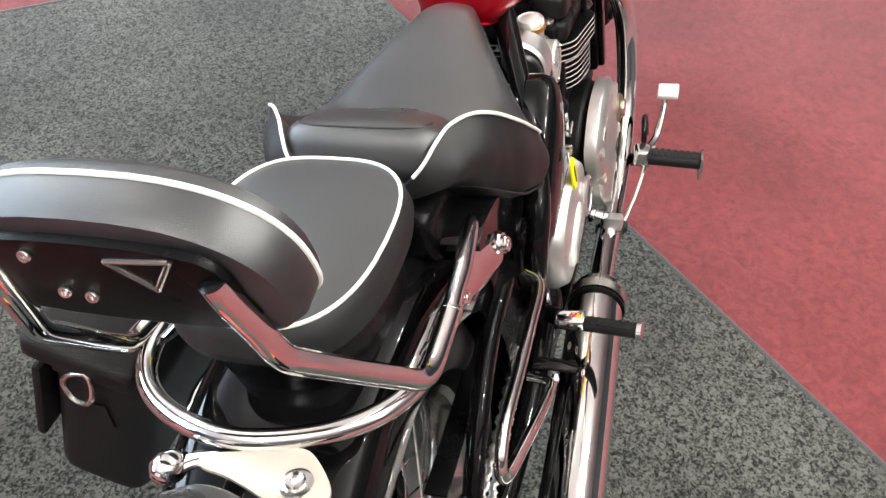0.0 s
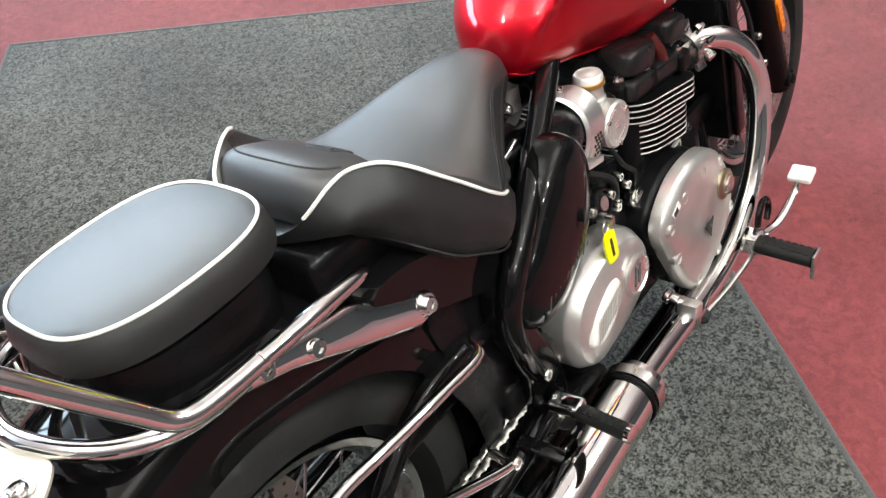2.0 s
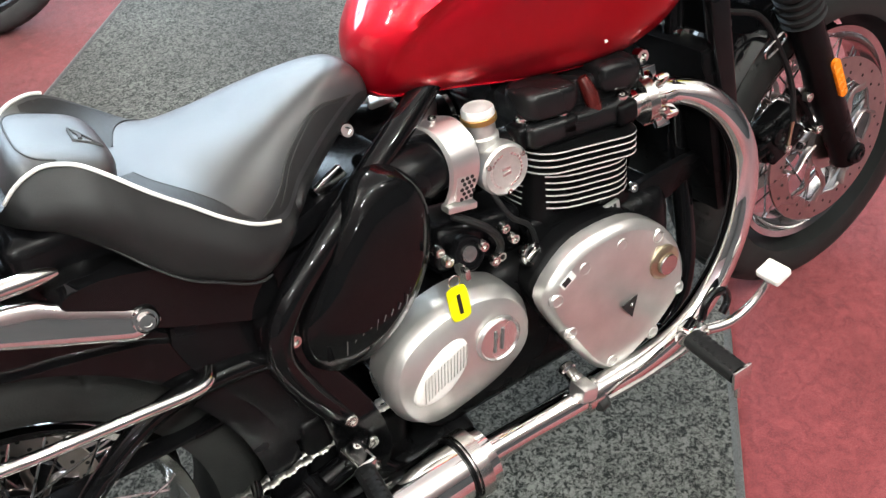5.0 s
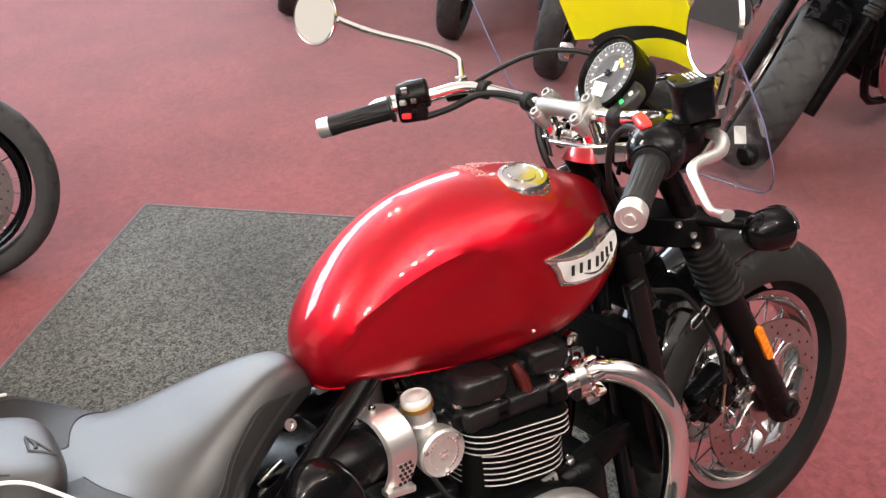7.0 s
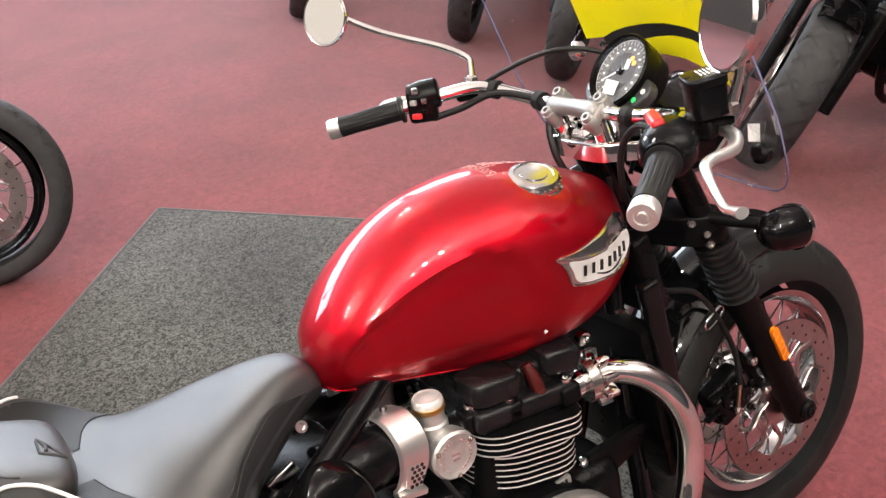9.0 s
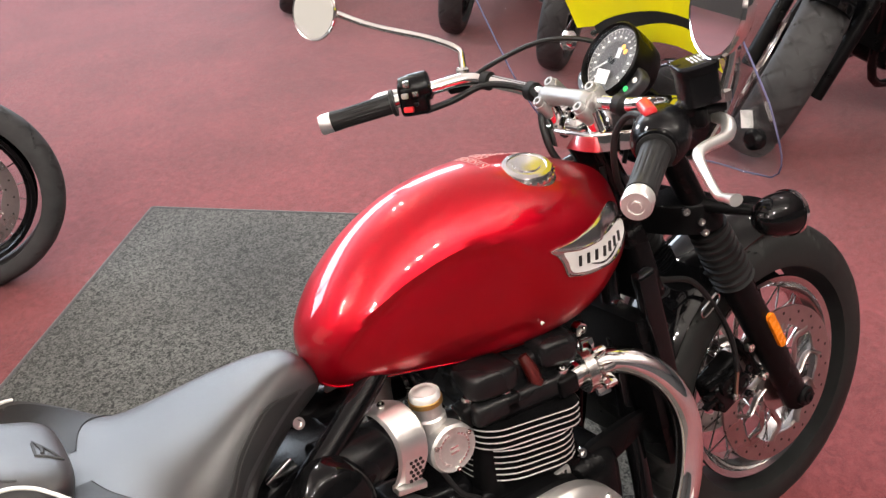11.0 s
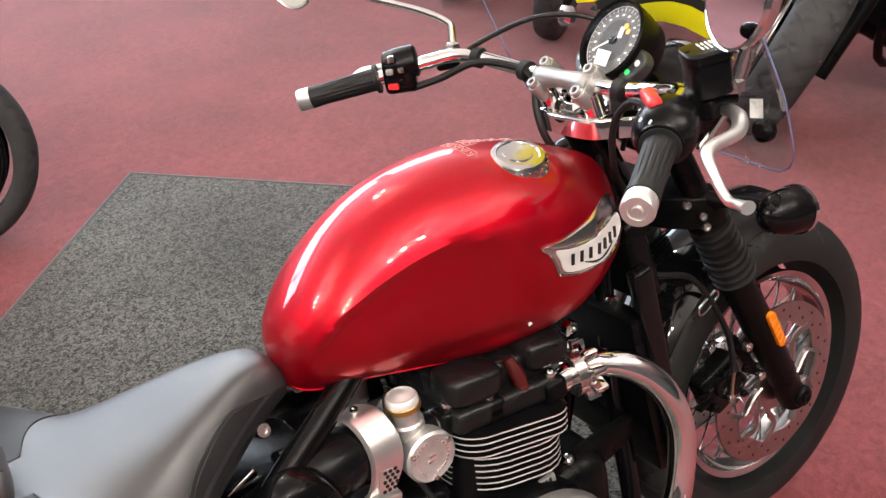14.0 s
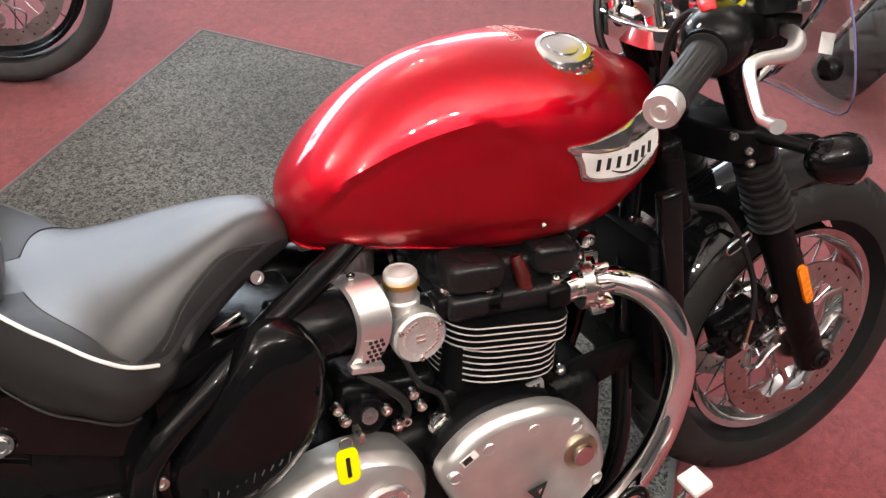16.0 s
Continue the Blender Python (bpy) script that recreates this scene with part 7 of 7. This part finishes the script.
# ---- the other motorcycles of the showroom ----
def parked_bike(m, label, group, fat=0.0, steer=0.0):
    root = empty("parked_motorcycle", label, "motorcycle", m, group)
    cf, cr = Vector((0.0, 0, 0.32)), Vector((-1.45, 0, 0.32))
    w = wheel(root, cf, 0.32, 0.225, 0.12 + fat, 20, rim_mat=BLACK_SATIN, tyre_mat=LAMPLIT_RUBBER, sipes=True)
    disc_rotor(w, cf + Vector((0, -0.068 - fat / 2, 0)), 0.19)
    wheel(root, cr, 0.32, 0.22, 0.15, 20, "rear_wheel", rim_mat=BLACK_SATIN, tyre_mat=LAMPLIT_RUBBER)
    for s in (-1, 1):
        f0 = lambda z: (-(z - 0.32) * 0.46, (0.10 + fat * 0.6) * s, z)
        part("fork_leg", tube([f0(0.29), f0(0.62)], 0.028, 14, 1), BLACK_SATIN, root, "black fork lower")
        part("fork_tube", tube([f0(0.62), f0(0.95)], 0.022, 12, 1), BLACK_SATIN, root)
        g = [(f0(0.78 - 0.15 * k / 30), 0.031 + 0.004 * (1 if k % 5 < 3 else -0.5)) for k in range(31)]
        part("fork_gaiter", tube([q for q, _ in g], [r for _, r in g], 16, 1), RUBBER, root)
        part("caliper", box((-0.10, 0.085 * s, 0.36), (0.06, 0.05, 0.11), 0.012, (0, 20, 0), 2), BLACK_SATIN, root)
        part("reflector", box((-0.075, 0.131 * s, 0.50), (0.018, 0.005, 0.06), 0.002, (0, -24, 0)), AMBER, root)
        part("exhaust", tube([(-0.42, 0.10 * s, 0.60), (-0.34, 0.15 * s, 0.56), (-0.33, 0.17 * s, 0.42), (-0.42, 0.18 * s, 0.28), (-0.6, 0.185 * s, 0.24), (-1.1, 0.20 * s, 0.26), (-1.6, 0.22 * s, 0.29)], [0.02, 0.02, 0.02, 0.02, 0.022, 0.042, 0.045], 16, 5), CHROME, root, "chrome exhaust pipe")
        part("footrest", tube([(-0.55, 0.19 * s, 0.31), (-0.55, 0.31 * s, 0.32)], 0.016, 12, 1), GRIP, root)
        part("down_tube", tube([(-0.27, 0.04 * s, 0.85), (-0.33, 0.09 * s, 0.5), (-0.45, 0.11 * s, 0.2), (-0.95, 0.12 * s, 0.2)], 0.017, 12, 5), BLACK_GLOSS, root)
        part("handlebar", tube([(-0.36, 0.0, 1.02), (-0.36, 0.15 * s, 1.04), (-0.42, 0.26 * s, 1.05), (-0.56, 0.37 * s, 1.03)], 0.012, 12, 5), CHROME, root)
        part("grip", tube([(-0.48, 0.307 * s, 1.043), (-0.57, 0.376 * s, 1.029)], 0.018, 12, 1), GRIP, root)
        part("mirror", lathe([(0, -0.02), (0.04, -0.01), (0.05, 0.0), (0, 0.002)], (-0.54, 0.43 * s, 1.19), (-1, 0, 0), 24), CHROME, root)
        part("mirror_stem", tube([(-0.42, 0.27 * s, 1.05), (-0.41, 0.3 * s, 1.12), (-0.53, 0.42 * s, 1.19)], 0.006, 8, 5), CHROME, root)
        part("indicator", cushion((-0.20, 0.22 * s, 0.80), (0.045, 0.033, 0.033), 2.2), BLACK_GLOSS, root)
    rings = []
    for k in range(17):
        a = radians(75 + 95 * k / 16)
        rings.append([cf + Vector(((0.345 + t - 0.02 * abs(u) ** 2.5) * math.cos(a), 0.072 * u, (0.345 + t - 0.02 * abs(u) ** 2.5) * math.sin(a))) for u, t in [(-1 + j / 4, 0.006) for j in range(9)] + [(1 - j / 4, 0) for j in range(9)]])
    part("front_mudguard", ringed(rings), BLACK_GLOSS, root, "gloss black mudguard")
    part("headlamp", lathe([(0, -0.1), (0.06, -0.08), (0.085, 0.0), (0.085, 0.03), (0.07, 0.04), (0, 0.045)], (-0.17, 0, 0.92), (1, 0, 0), 24), BLACK_GLOSS, root)
    part("radiator", box((-0.36, 0, 0.52), (0.04, 0.27, 0.3), 0.01, (0, -8, 0), 2), BLACK_SATIN, root)
    part("engine", box((-0.62, 0, 0.55), (0.22, 0.29, 0.22), 0.03, (0, 0, 0), 3), BLACK_SATIN, root)
    part("crankcase", box((-0.70, 0, 0.36), (0.5, 0.26, 0.24), 0.05, (0, 0, 0), 3), BLACK_SATIN, root)
    for s in (-1, 1):
        part("engine_cover", domed([(-0.75, 0.45), (-0.62, 0.50), (-0.52, 0.40), (-0.58, 0.28), (-0.68, 0.27)], 0.12, 0.18, s), ALU, root, "brushed alloy engine cover")
    part("fuel_tank", cushion((-0.55, 0, 0.84), (0.29, 0.145, 0.12), 2.4, -8), BLACK_GLOSS, root, "gloss black fuel tank")
    part("seat", cushion((-0.98, 0, 0.76), (0.24, 0.13, 0.05), 3.0), LEATHER, root)
    rings = []
    for k in range(21):
        a = radians(40 + 150 * k / 20)
        rings.append([cr + Vector(((0.37 + t - 0.03 * abs(u) ** 3) * math.cos(a), 0.095 * u, (0.37 + t - 0.03 * abs(u) ** 3) * math.sin(a))) for u, t in [(-1 + j / 4, 0.006) for j in range(9)] + [(1 - j / 4, 0) for j in range(9)]])
    part("rear_mudguard", ringed(rings), BLACK_GLOSS, root)
    part("swingarm", tube([(-0.95, 0.12, 0.35), (-1.45, 0.12, 0.32)], 0.02, 12, 1), BLACK_SATIN, root)
    part("swingarm", tube([(-0.95, -0.12, 0.35), (-1.45, -0.12, 0.32)], 0.02, 12, 1), BLACK_SATIN, root)
    part("side_stand", tube([(-0.75, 0.13, 0.22), (-0.77, 0.30, 0.064)], 0.012, 10, 1), BLACK_SATIN, root)
    if steer:  # the front end turned about the steering axis
        axis = Vector((-0.46, 0, 1)).normalized()
        turn = Matrix.Translation(cf) @ Matrix.Rotation(radians(steer), 4, axis) @ Matrix.Translation(-cf)
        for ob in root.children:
            if ob.name.split(".")[0] in ("front_wheel", "fork_leg", "fork_tube", "fork_gaiter", "caliper", "reflector", "handlebar", "grip", "mirror", "mirror_stem", "indicator", "front_mudguard", "headlamp"):
                ob.matrix_basis = turn
    return root


def stand_at(x, y, heading, lean=-11):
    return pose(x, y, 0.002, 0, 0, heading) @ pose(0, 0, 0, lean, 0, 0)


first_bike = parked_bike(stand_at(0.362, 2.125, -16), "black motorcycle parked beside the grey mat", "parked motorcycles")
for k, (x, y, h, lb) in enumerate(((2.50, 4.10, 242, "black motorcycle parked far back on the red carpet"), (2.97, 3.08, 222, "black motorcycle parked in a row facing the mat"), (2.99, 2.30, 214, "black motorcycle parked next in the row"))):
    tagged(copy_thing(first_bike, stand_at(x, y, h)), lb)
parked_bike(stand_at(2.96, 1.10, 178), "black fat-tyred motorcycle parked facing the red one", "parked motorcycles", 0.05, 32)
